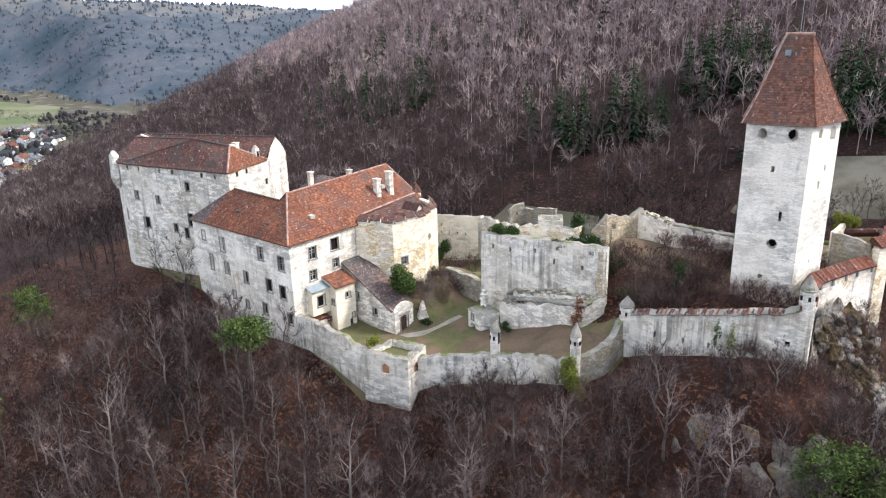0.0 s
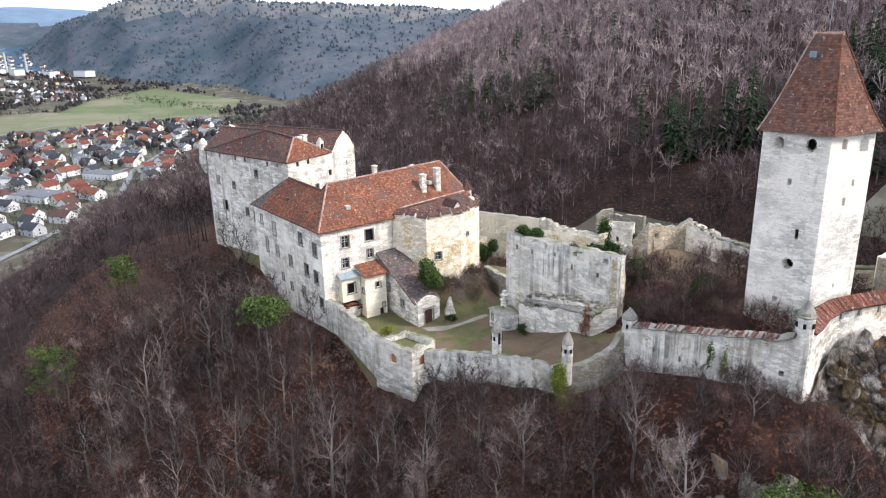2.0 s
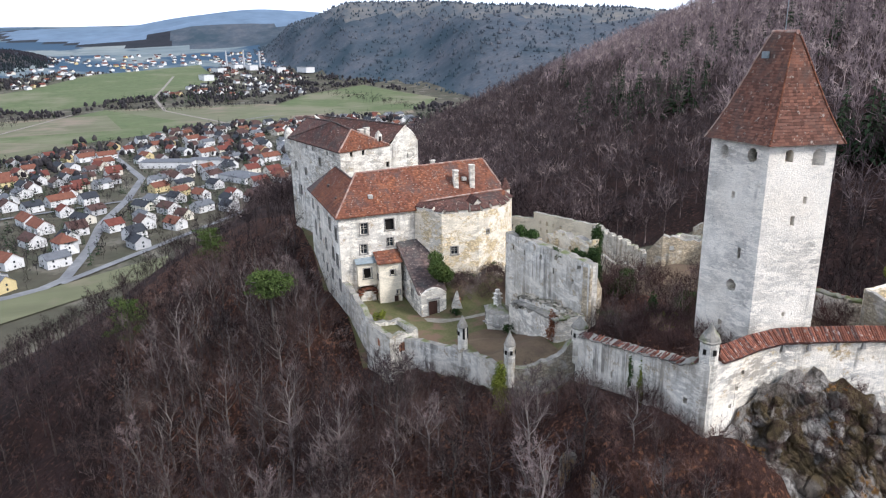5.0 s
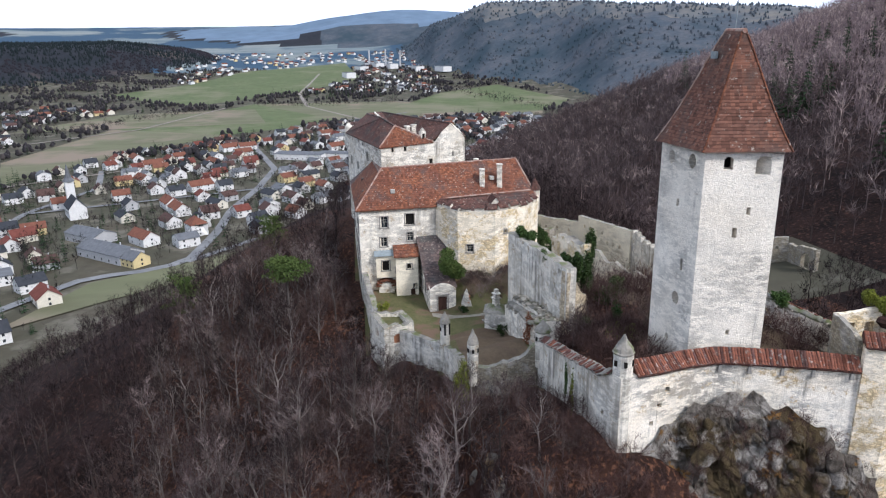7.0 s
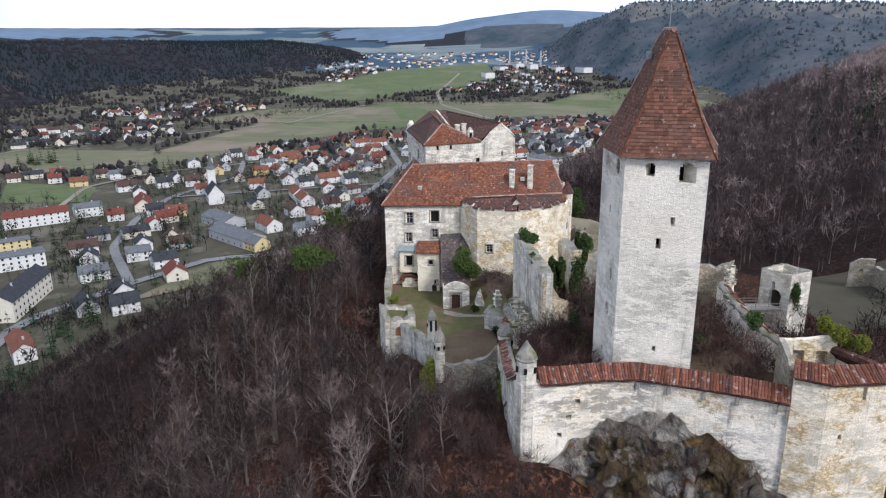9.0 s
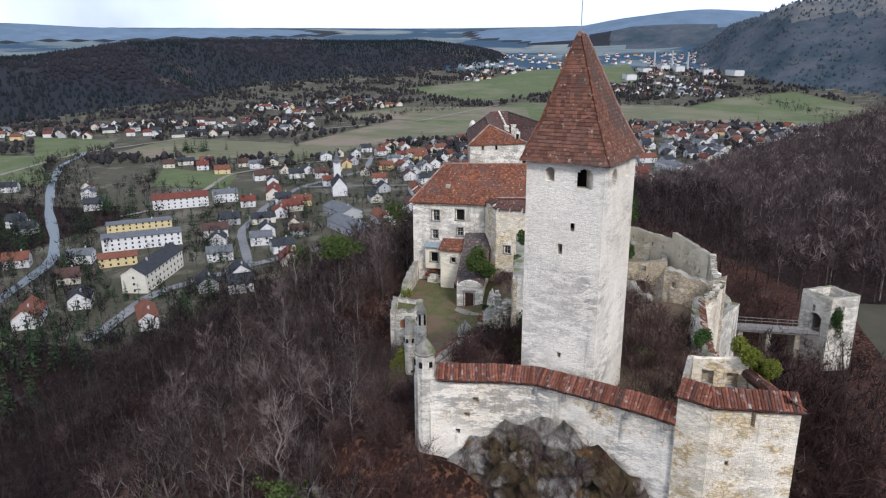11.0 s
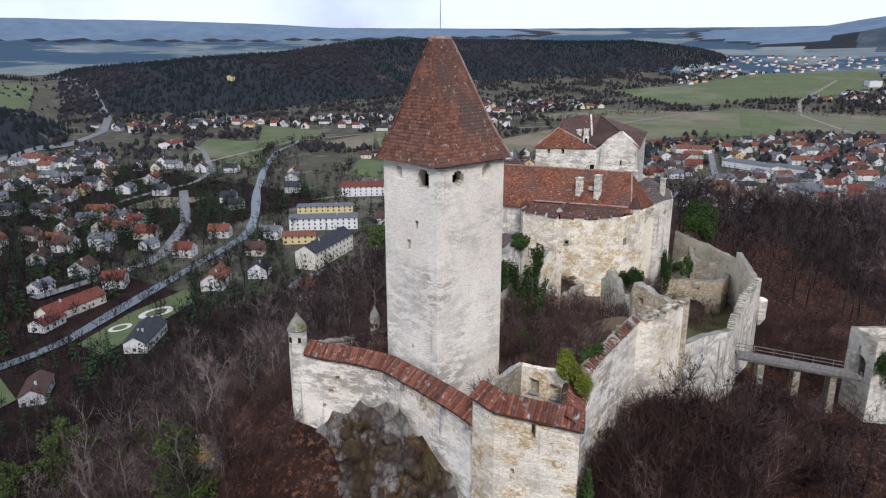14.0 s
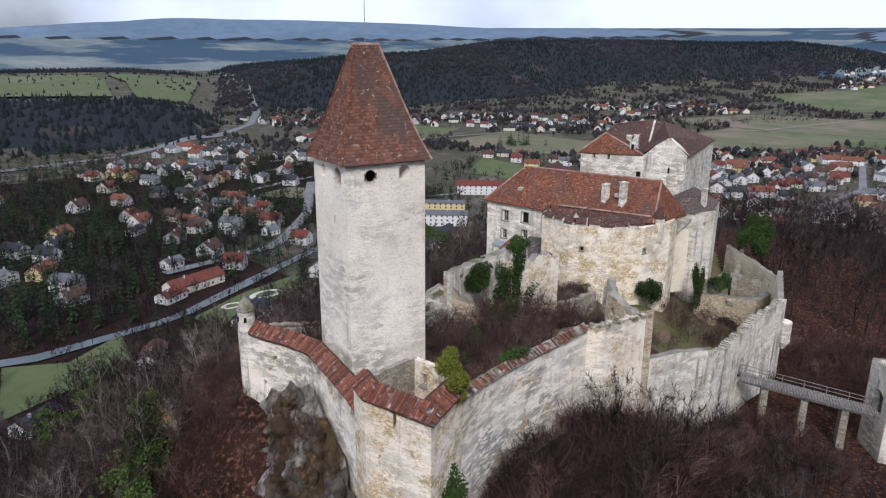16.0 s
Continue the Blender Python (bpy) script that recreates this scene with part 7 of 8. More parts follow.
while len(under) < 1300:
    x, y = rb.uniform(-125, 6), rb.uniform(8, 74)
    d_, _f = edge_dist(np.array([x]), np.array([y]))
    if 1.0 < d_[0] < 42 and not (-29 < x < -11 and 56 < y < 69):
        under.append((x, y, qz(x, y) - 0.2, min(rb.uniform(0.5, 1.5), 0.25 + 0.16 * d_[0]), rb.uniform(0, 6)))
near_wall = []
while len(near_wall) < 1000:
    x, y = rb.uniform(-100, -2), rb.uniform(30, 80)
    d_, _f = edge_dist(np.array([x]), np.array([y]))
    if 1.2 < d_[0] < 17 and not (x > -17 and y > 76):
        near_wall.append((x, y, qz(x, y) - 0.2, min(rb.uniform(0.3, 1.0), 0.22 + 0.10 * d_[0]), rb.uniform(0, 6)))
M["understory"] = rough_mat("grey_brown_understory", (0.105, 0.072, 0.062), (0.036, 0.0235, 0.0205), 0.2, (0.19, 0.15, 0.132), (0.54, 0.64), bumpy=0, scale3=0.2)
under_kinds = [far_crown(3.0 + 0.4 * k, 2.1 + 0.15 * k, 80, 0.017, 360 + k, 0.03) for k in range(6)]
bank = []
for _ in range(520):
    x, y = rb.uniform(-77, -70.5), rb.uniform(69.8, 80)
    bank.append((x, y, gz(x, y) - 0.1, rb.uniform(0.22, 0.5), rb.uniform(0, 6)))
scatter("bank_brush", "dry grey-brown brush on the rubble bank below the palace", under_kinds, bank, M["understory"], category="shrubs")
scatter("wall_foot_thicket", "dense bare thicket on the slope below the walls", thicket_kinds, near_wall, M["thicket"], category="shrubs")
scatter("slope_understory", "fine grey-brown undergrowth of the castle slope", under_kinds, under, M["understory"], category="shrubs")
scatter("ruin_thicket", "dense red-brown thicket in the ruins and on the rocks", thicket_kinds, spots, M["thicket"], category="shrubs")


# pines on the slopes
def pine(at, h, crown, label, seed, spread=1.0):
    spread *= 1.35
    th = empty("pine_tree", label, "tree", at, "pines on the castle slope")
    random.seed(seed)
    bm = bmesh.new()
    bar(bm, (0, 0, -1), (0.2, 0.1, h * 0.95), 0.2, 6)
    for k in range(7):
        a = k * 2.3
        z = h * (1 - crown) + k * h * crown / 8
        bar(bm, (0.1, 0, z), (math.cos(a) * 1.8 * spread, math.sin(a) * 1.8 * spread, z + 0.5), 0.06, 4)
    part("trunk", bm, M["bark"], th)
    r = np.random.RandomState(seed)
    V, F = [], []
    for k in range(16):
        a, z = k * 2.4, h * (1 - crown) + (k / 16) * h * crown
        rr = 2.3 * spread * (1 - 0.6 * (k / 16)) * r.uniform(0.5, 1)
        v, f = leaf_mass((1.3 * spread, 1.3 * spread, 0.85), 230, 0.19, seed * 31 + k)
        F += [tuple(i + sum(len(q) for q in V) for i in g) for g in f]
        V.append(v + np.array((math.cos(a) * rr, math.sin(a) * rr, z + 0.3)))
    V = np.concatenate(V)
    mesh_ob("crown", V.tolist(), F, M["evergreen"], th)
    return th


pine((-74.5, 42.0, gz(-74.5, 42)), 10.0 - gz(-74.5, 42), 0.18, "tall pine with a bare trunk and flat green crown", 1, 1.2)
pine((-107, 17.5, gz(-107, 17.5)), -2.5 - gz(-107, 17.5), 0.75, "bushy dark green pine on the slope", 2, 1.1)
pine((-128, 33, gz(-128, 33)), 4 - gz(-128, 33), 0.7, "bushy dark green pine on the slope", 3, 1.1)
pine((-12.5, 66, gz(-12.5, 66)), 6.5 - gz(-12.5, 66), 0.75, "bushy green pine below the cliff corner", 4, 1.05)
pine((-9.5, 69.5, gz(-9.5, 69.5)), 4.5 - gz(-9.5, 69.5), 0.7, "bushy green pine below the cliff", 5, 0.9)
pine((-4, 78, gz(-4, 78)), 6 - gz(-4, 78), 0.8, "bushy green pine below the cliff", 6, 1.0)

pine((-15.5, 36, gz(-15.5, 36)), 9.0, 0.8, "bushy green pine low on the east slope", 7, 1.1)
pine((-20.5, 45, gz(-20.5, 45)), 8.5, 0.8, "bushy yellow-green pine low on the east slope", 8, 1.1)
pine((-10.5, 30, gz(-10.5, 30)), 9.0, 0.8, "bushy green pine low on the east slope", 9, 1.1)

# spruces in the woods
spruce_kinds = [joined(*conifer(15 + 2 * k, 3.0 + 0.2 * k, 10, 7, 200 + k, 0.45)) for k in range(4)]
rs = np.random.RandomState(9)
spots = []
for cx_, cy_, sx, sy, n in ((-112, 196, 5, 5, 16), (-100, 200, 4, 4, 11), (-126, 200, 4, 4, 4), (-93, 234, 7, 6, 30), (-84, 226, 5, 6, 14), (-46, 212, 6, 8, 24), (-250, 225, 26, 12, 16), (-228, 212, 14, 8, 8), (-256, 288, 26, 14, 10), (-202, 275, 24, 12, 6),
                            (-285, 278, 34, 18, 14), (-353, 276, 40, 20, 8), (-152, 199, 9, 6, 4), (-180, 330, 50, 30, 8), (-128, 172, 8, 8, 3), (-60, 195, 10, 6, 5)):
    for _ in range(n):
        x, y = cx_ + rs.normal() * sx, cy_ + rs.normal() * sy
        if not in_meadow(x, y):
            spots.append((x, y, qz(x, y) - 0.3, rs.uniform(0.6, 1.15), rs.uniform(0, 6)))
scatter("spruce_stand", "dark green spruces standing in the bare wood", spruce_kinds, spots, M["spruce"])


# ---- the valley ----
def flatz(x, y):
    return float(flat_z(np.array([x]), np.array([y]))[0])


def strip(name, label, pts, width, mat, lift, category, wobble=0.0):
    """A band laid over the valley floor."""
    pa = Path(pts)
    n = max(4, int(pa.s[-1] / 18))
    verts, faces = [], []
    for j in range(n + 1):
        s = pa.s[-1] * j / n
        w = width * (1 + wobble * math.sin(s * 0.05))
        for off in (w / 2, -w / 2):
            q, _ = pa.at(s, off)
            verts.append((q.x, q.y, max(flatz(q.x, q.y), qz(q.x, q.y)) + lift))
        if j:
            faces.append((2 * j - 2, 2 * j, 2 * j + 1, 2 * j - 1))
    return tagged(mesh_ob(name, verts, faces, mat), label, category, kind="structure")


def field(name, label, pts, mat, lift=0.35, drape=False):
    """A field: a fan grid over the valley floor."""
    c = Vector((sum(p[0] for p in pts) / len(pts), sum(p[1] for p in pts) / len(pts)))
    verts, faces, n = [], [], 8
    ring = []
    for a, b in zip(pts, pts[1:] + pts[:1]):
        for k in range(6):
            ring.append(Vector(a).lerp(Vector(b), k / 6))
    m = len(ring)
    for j in range(n + 1):
        for p in ring:
            q = c.lerp(p, j / n)
            verts.append((q.x, q.y, max(flatz(q.x, q.y), qz(q.x, q.y)) + lift * 6 if drape else flatz(q.x, q.y) + lift))
    for j in range(n):
        for i in range(m):
            a, b = j * m + i, j * m + (i + 1) % m
            faces.append((a, a + m, b + m, b) if j else (a, a + m, b + m))
    return tagged(mesh_ob(name, verts, faces, mat), label, "field", kind="structure")


M["asphalt"] = rough_mat("pale_asphalt", (0.19, 0.19, 0.19), (0.13, 0.13, 0.135), 0.05, bumpy=0)
M["track"] = rough_mat("gravel_track", (0.25, 0.22, 0.19), (0.17, 0.15, 0.13), 0.05, bumpy=0)
M["park_gravel"] = rough_mat("white_gravel", (0.55, 0.52, 0.47), (0.42, 0.40, 0.36), 0.6, bumpy=0)
M["water"] = nodes_of("river_water", 0.4)[0]
M["water"].node_tree.nodes["Principled BSDF"].inputs["Base Color"].default_value = (0.075, 0.092, 0.10, 1)
M["field_green"] = rough_mat("green_field", (0.082, 0.102, 0.046), (0.100, 0.115, 0.056), 0.012, (0.130, 0.122, 0.078), (0.5, 0.66), bumpy=0, scale3=0.006)
M["field_pale"] = rough_mat("stubble_field", (0.130, 0.124, 0.078), (0.100, 0.106, 0.058), 0.010, (0.160, 0.128, 0.096), (0.48, 0.60), bumpy=0, stretch=(1, 0.3, 1), scale3=0.008)
M["town_ground"] = rough_mat("garden_ground", (0.080, 0.085, 0.050), (0.11, 0.10, 0.075), 0.03, (0.15, 0.145, 0.135), (0.52, 0.62), bumpy=0, scale3=0.05)

FIELDS = [
    ("broad stubble and green field across the valley", [(-694, -304), (-867, -252), (-1047, -148), (-1165, -348), (-842, -372)], "field_pale"),
    ("middle strip of the broad valley field", [(-1047, -148), (-1190, 30), (-1579, -181), (-1165, -348)], "field_green"),
    ("far strip of the broad valley field", [(-1190, 30), (-1235, 385), (-1295, 399), (-1565, 131), (-1579, -181)], "field_pale"),
    ("pale field near the far houses", [(-1290, 60), (-1300, 415), (-1520, 521), (-1923, 431), (-1740, 252)], "field_green"),
    ("bright green field before the wooded rise", [(-1839, -576), (-1551, -320), (-1830, -116), (-2201, 58), (-2817, -3), (-2510, -345), (-2115, -430)], "field_green"),
    ("green field beyond the church", [(-530, -368), (-537, -290), (-605, -321), (-621, -425)], "field_green"),
    ("green playing field by the river", [(-491, -514), (-502, -474), (-630, -594), (-650, -689)], "field_green"),
    ("pale green field along the railway", [(-684, -556), (-672, -432), (-746, -314), (-834, -377), (-846, -576)], "field_pale"),
    ("long pale green field", [(-1152, -499), (-1196, -108), (-1469, -165), (-1412, -413), (-1207, -490)], "field_pale"),
    ("green park lawn by the river", [(-130, -183), (-166, -198), (-206, -205), (-195, -184), (-158, -171), (-129, -163)], "field_green"),
    ("green lawn at the foot of the east slope", [(-46, -186), (-68, -172), (-96, -187), (-88, -152), (-59, -145), (-33, -137)], "field_green"),
    ("green pasture near the highway", [(-545, -1040), (-480, -1090), (-640, -1540), (-730, -1900), (-950, -1810), (-700, -1330)], "field_green"),
    ("green pasture under the wood", [(-210, -1170), (-445, -1100), (-600, -1560), (-690, -1900), (-330, -1950), (-230, -1500)], "field_green"),
    ("green meadow by the station", [(-490, -588), (-562, -547), (-655, -633), (-636, -725)], "field_green"),
    ("wide green meadow by the railway", [(-596, -579), (-683, -585), (-799, -639), (-801, -789)], "field_green"),
    ("dry meadow at the foot of the castle hill", [(-300, -128), (-372, -106), (-392, -72), (-430, -20), (-455, 20), (-400, -10), (-340, -85)], "field_pale"),
    ("bare school lawn", [(-300, -420), (-330, -380), (-370, -395), (-350, -430)], "field_pale"),
]
for i, (lab, pts, mt) in enumerate(FIELDS):
    field("field", lab, pts, M[mt], 0.35 + 0.02 * i, "pasture" in lab)
ROADS = [
    ("pale village road at the foot of the hill", [(-208, -150), (-270, -165), (-330, -140), (-380, -112), (-389, -82), (-404, -59), (-479, -54), (-547, -56), (-631, -46), (-737, -42), (-906, -87), (-1031, -80), (-1132, -56), (-1311, 139)], 7, "asphalt"),
    ("village street past the church", [(-330, -140), (-400, -190), (-480, -215), (-560, -225), (-660, -200), (-760, -230)], 6, "asphalt"),
    ("straight avenue between the gardens", [(-404, -59), (-520, 30), (-640, 110), (-780, 150), (-930, 230), (-1100, 300)], 6, "asphalt"),
    ("village lane", [(-560, -225), (-600, -120), (-640, -20), (-720, 80), (-800, 150)], 5, "asphalt"),
    ("long light farm road across the fields", [(-416, -308), (-474, -289), (-600, -330), (-680, -300), (-760, -200), (-860, -180)], 5, "track"),
    ("broad curving main road", [(-1130, -2018), (-960, -1650), (-833, -1336), (-714, -1100), (-600, -930), (-470, -808), (-382, -760), (-296, -724), (-174, -710)], 13, "asphalt"),
    ("station road", [(-280, -432), (-354, -453), (-409, -461), (-463, -500), (-560, -640), (-600, -760)], 6, "asphalt"),
    ("pale road along the river", [(-150, -260), (-230, -265), (-300, -330), (-378, -437)], 8, "asphalt"),
    ("farm track towards the far town", [(-1214, 53), (-1500, -60), (-1800, -100), (-2400, -80)], 7, "track"),
    ("railway line", [(-380, -520), (-520, -560), (-680, -600), (-840, -560), (-980, -430), (-1150, -300), (-1500, -230)], 6, "track"),
]
for i, (lab, pts, w, mt) in enumerate(ROADS):
    strip("road", lab, pts, w, M[mt], 0.75 + 0.03 * i, "road")
strip("river", "grey shining river between bare banks", [(-700, -600), (-599, -546), (-503, -464), (-414, -378), (-351, -310), (-306, -267), (-273, -252), (-227, -233), (-169, -208), (-123, -188), (-60, -186), (60, -230)], 7, M["water"], 0.7, "river", 0.15)

WALLS = {"white": (0.66, 0.65, 0.63), "cream": (0.64, 0.60, 0.50), "yellow": (0.60, 0.49, 0.26), "grey": (0.42, 0.42, 0.42)}
TOPS = {"red": (0.145, 0.052, 0.040), "orange": (0.17, 0.074, 0.050), "brown": (0.085, 0.052, 0.045), "dark": (0.045, 0.048, 0.055), "grey": (0.13, 0.135, 0.145)}
for k, c in WALLS.items():
    M["w_" + k] = rough_mat(k + "_house_wall", c, tuple(v * 0.88 for v in c), 0.3, bumpy=0)
for k, c in TOPS.items():
    M["t_" + k] = rough_mat(k + "_house_roof", c, tuple(v * 0.72 for v in c), 0.4, bumpy=0)
M["pane"] = nodes_of("house_window", 0.2)[0]
M["pane"].node_tree.nodes["Principled BSDF"].inputs["Base Color"].default_value = (0.03, 0.035, 0.04, 1)


def house_parts(L, W, H, R, over=0.5, hip=0.0):
    """Meshes of a gabled house: wall, roof, chimney, window positions."""
    wv = [(-L / 2, -W / 2, -1), (L / 2, -W / 2, -1), (L / 2, W / 2, -1), (-L / 2, W / 2, -1), (-L / 2, -W / 2, H), (L / 2, -W / 2, H), (L / 2, W / 2, H), (-L / 2, W / 2, H), (-L / 2 + hip, 0, H + R - 0.1), (L / 2 - hip, 0, H + R - 0.1)]
    wf = [(0, 1, 5, 4), (1, 2, 6, 9, 5), (2, 3, 7, 6), (3, 0, 4, 8, 7)]
    e = over
    k = R / (W / 2)
    rv, rf = [], []
    for sg in (-1, 1):
        b = len(rv)
        y0, z0 = sg * (W / 2 + e), H - k * e
        for dz in (0.0, -0.22):
            rv += [(-L / 2 - e, y0, z0 + dz), (L / 2 + e, y0, z0 + dz), (L / 2 + e - hip, 0, H + R + dz), (-L / 2 - e + hip, 0, H + R + dz)]
        rf += [(b, b + 1, b + 2, b + 3), (b + 7, b + 6, b + 5, b + 4), (b, b + 4, b + 5, b + 1), (b + 1, b + 5, b + 6, b + 2), (b + 3, b + 7, b + 4, b)]
    if hip:
        for sg in (-1, 1):
            b = len(rv)
            rv += [(sg * (L / 2 + e), -W / 2 - e, H - k * e), (sg * (L / 2 + e), W / 2 + e, H - k * e), (sg * (L / 2 + e - hip), 0, H + R)]
            rf.append((b, b + 1, b + 2))
    return wv, wf, rv, rf


def plain_mesh(name, v, f, mat):
    me = bpy.data.meshes.new(name)
    me.from_pydata(v, [], f)
    me.materials.append(mat)
    return me


bmw = bmesh.new()
box_bm(bmw, (0, 0, 0), (1.2, 0.12, 1.4))
WIN = bpy.data.meshes.new("window")
bmw.to_mesh(WIN)
bmw.free()
WIN.materials.append(M["pane"])
bmw = bmesh.new()
box_bm(bmw, (0, 0, 0), (0.8, 0.8, 2.2))
CHIM = bpy.data.meshes.new("chimney")
bmw.to_mesh(CHIM)
bmw.free()
CHIM.materials.append(M["w_grey"])


def make_house(name, label, L, W, H, R, wc, tc, group="", storeys=2, hip=0.0, category="house", cols=3):
    th = tagged(new(name), label, category, group)
    wv, wf, rv, rf = house_parts(L, W, H, R, hip=hip)
    o = new("wall", plain_mesh("wall", wv, wf, M["w_" + wc]))
    o.parent = th
    o = new("roof", plain_mesh("roof", rv, rf, M["t_" + tc]))
    o.parent = th
    o = new("chimney", CHIM)
    o.parent, o.location = th, (L * 0.2, W * 0.1, H + R * 0.9)
    for st_ in range(storeys):
        z = 1.7 + st_ * H / storeys
        for c in range(cols):
            x = (c + 0.5) / cols * L - L / 2
            for sg in (-1, 1):
                o = new("window", WIN)
                o.parent, o.location = th, (x, sg * (W / 2 + 0.02), z)
        for sg in (-1, 1):
            o = new("window", WIN)
            o.parent, o.location, o.rotation_euler = th, (sg * (L / 2 + 0.02), 0, z), (0, 0, math.pi / 2)
    return th


def place(th, x, y, rz, z=None, s=1.0):
    th.matrix_world = Matrix.Translation((x, y, max(flatz(x, y), qz(x, y)) if z is None else z)) @ Matrix.Rotation(rz, 4, "Z")
    return th


# landmarks
def church():
    th = empty("church", "white village church with a pointed steeple and dark roof", "church", (-547, -178, -90))
    th.rotation_euler = (0, 0, 0.5)
    wv, wf, rv, rf = house_parts(26, 13, 9, 8)
    for nm, v, f, mt in (("nave_wall", wv, wf, "w_white"), ("nave_roof", rv, rf, "t_dark")):
        o = new(nm, plain_mesh(nm, v, f, M[mt]))
        o.parent = th
    bm = bmesh.new()
    box_bm(bm, (-15, 0, 13), (6.4, 6.4, 28))
    part("steeple_wall", bm, M["w_white"], th)
    bm = bmesh.new()
    ring_bm(bm, [(-15, 0, 26.8, 4.8), (-15, 0, 29.5, 2.6), (-15, 0, 41, 0.1)], 8)
    part("spire", bm, M["t_grey"], th)
    for k in range(4):
        for sg in (-1, 1):
            bm = bmesh.new()
            box_bm(bm, (-8 + k * 5.5, sg * 6.55, 4.5), (1.2, 0.12, 4))
            part("window", bm, M["pane"], th)
    for z in (16, 20):
        bm = bmesh.new()
        box_bm(bm, (-18.05, 0, z), (0.12, 1.2, 2))
        part("window", bm, M["pane"], th)


church()
place(make_house("town_house", "long cream three-storey house with a dark grey roof", 50, 14, 11, 4.5, "cream", "dark", storeys=3, cols=10), -294, -181, 0.24)
place(make_house("school_building", "long white building with a red roof and many windows", 44, 15, 9, 3.5, "white", "red", storeys=3, cols=9), -462, -286, 2.28)
place(make_house("school_wing", "white wing with a grey roof beside the school", 20, 14, 8, 3, "white", "grey", storeys=2, cols=5), -492, -262, 2.28)
place(make_house("apartment_house", "modern white and yellow apartment block with a flat roof", 50, 16, 9, 0.6, "white", "grey", storeys=3, cols=12), -352, -236, 2.28)
place(make_house("apartment_house", "modern white and yellow apartment block with a flat roof", 44, 12, 8, 0.6, "yellow", "grey", storeys=3, cols=10), -384, -264, 2.28)
place(make_house("apartment_annex", "low yellow building with orange roof", 22, 10, 6, 2.5, "yellow", "orange", storeys=2, cols=5), -312, -222, 2.28)
place(make_house("supermarket", "long white flat-roofed hall", 44, 26, 6, 0.6, "white", "grey", storeys=1, cols=8), -690, 55, 0.6)
place(make_house("workshop_hall", "large white flat-roofed hall beside the field", 40, 20, 6, 0.6, "white", "grey", storeys=1, cols=8), -760, 120, 0.6)
place(make_house("farm_hall", "grey-roofed farm hall in the village", 34, 18, 6, 3.5, "grey", "grey", storeys=1, cols=5), -470, -140, 0.9)
place(make_house("farmhouse", "yellow village house with a grey roof", 17, 12, 5.5, 4.2, "yellow", "grey", storeys=2, cols=4), -406, -92, 0.9)
place(make_house("tower_house", "tall white house with an orange hipped roof", 13, 12, 9, 5, "white", "orange", storeys=3, cols=3, hip=5.5), -474, -68, 0.6)
place(make_house("farm_hall", "long grey-roofed hall in the village", 46, 18, 6, 4, "grey", "grey", storeys=1, cols=6), -425, -112, 0.9)
place(make_house("parish_house", "long house with a dark red roof beside the church", 34, 13, 6, 5, "cream", "red", storeys=2, cols=7), -520, -230, 0.5)
place(make_house("supermarket", "long white flat-roofed hall", 60, 24, 7, 0.6, "white", "grey", storeys=1, cols=9), -805, -18, 1.2)
place(make_house("supermarket", "long white flat-roofed hall", 44, 20, 7, 0.6, "white", "grey", storeys=1, cols=9), -800, 24, 1.2)
place(make_house("villa", "yellow villa on the wooded rise", 16, 14, 9, 3, "yellow", "dark", storeys=2, cols=4), -1045, -1151, 0.3)
place(make_house("factory_hall", "red-roofed workshop by the playing field", 40, 20, 6, 3, "white", "red", storeys=1, cols=7), -560, -700, 0.4)
place(make_house("park_restaurant", "house with bright red roof by the river park", 34, 11, 5, 3.5, "cream", "red", storeys=1, cols=6), -152, -226, 0.2)
place(make_house("row_house", "white row house with orange roof on the toe of the slope", 22, 9, 6, 3.2, "white", "orange", storeys=2, cols=5), -236, -140, 0.75)
place(make_house("row_house", "dark-roofed house by the park", 26, 10, 5, 3, "white", "dark", storeys=1, cols=5), -150, -160, 0.6)
for (x, y, w) in ((-2600, 120, 1), (-2560, 170, 0.8), (-2480, 60, 1.2), (-2440, 250, 1), (-2350, 330, 1.2), (-2250, 20, 0.9)):
    place(make_house("factory_block", "pale factory block in the far valley", 60 * w, 30, 16, 1, "white", "grey", storeys=1, cols=3, category="factory"), x, y, 0.3)
for x, y in ((-2640, 150), (-2600, 90), (-2570, 200)):
    th = empty("factory_chimney", "tall pale factory chimney", "chimney", (x, y, flatz(x, y)))
    bm = bmesh.new()
    ring_bm(bm, [(0, 0, -2, 4), (0, 0, 62, 2.6)], 10)
    part("shaft", bm, M["w_grey"], th)

for x, y, L_, W_, wc_, tc_, rz_, lab_ in ((-95, -150, 18, 9, "grey", "brown", 0.9, "long brown-roofed shed at the foot of the slope"), (-134, -216, 15, 9, "white", "red", 0.4, "white house with a bright red roof by the park"),
                                          (-150, -164, 26, 8, "grey", "dark", 0.7, "dark-roofed row of park sheds"), (-42, -124, 16, 9, "white", "dark", 0.5, "white house with a dark roof at the foot of the slope"),
                                          (-160, -271, 12, 8, "white", "grey", 0.3, "small white house with a pale flat roof"), (-225, -315, 11, 8, "white", "grey", 0.8, "small white house among dark trees"),
                                          (-245, -296, 11, 8, "white", "grey", 0.2, "small white house among dark trees"), (-175, -363, 12, 8, "white", "dark", 0.5, "small white house among dark trees")):
    place(make_house("garden_house", lab_, L_, W_, 4.2, 2.6, wc_, tc_, storeys=1, cols=3), x, y, rz_)
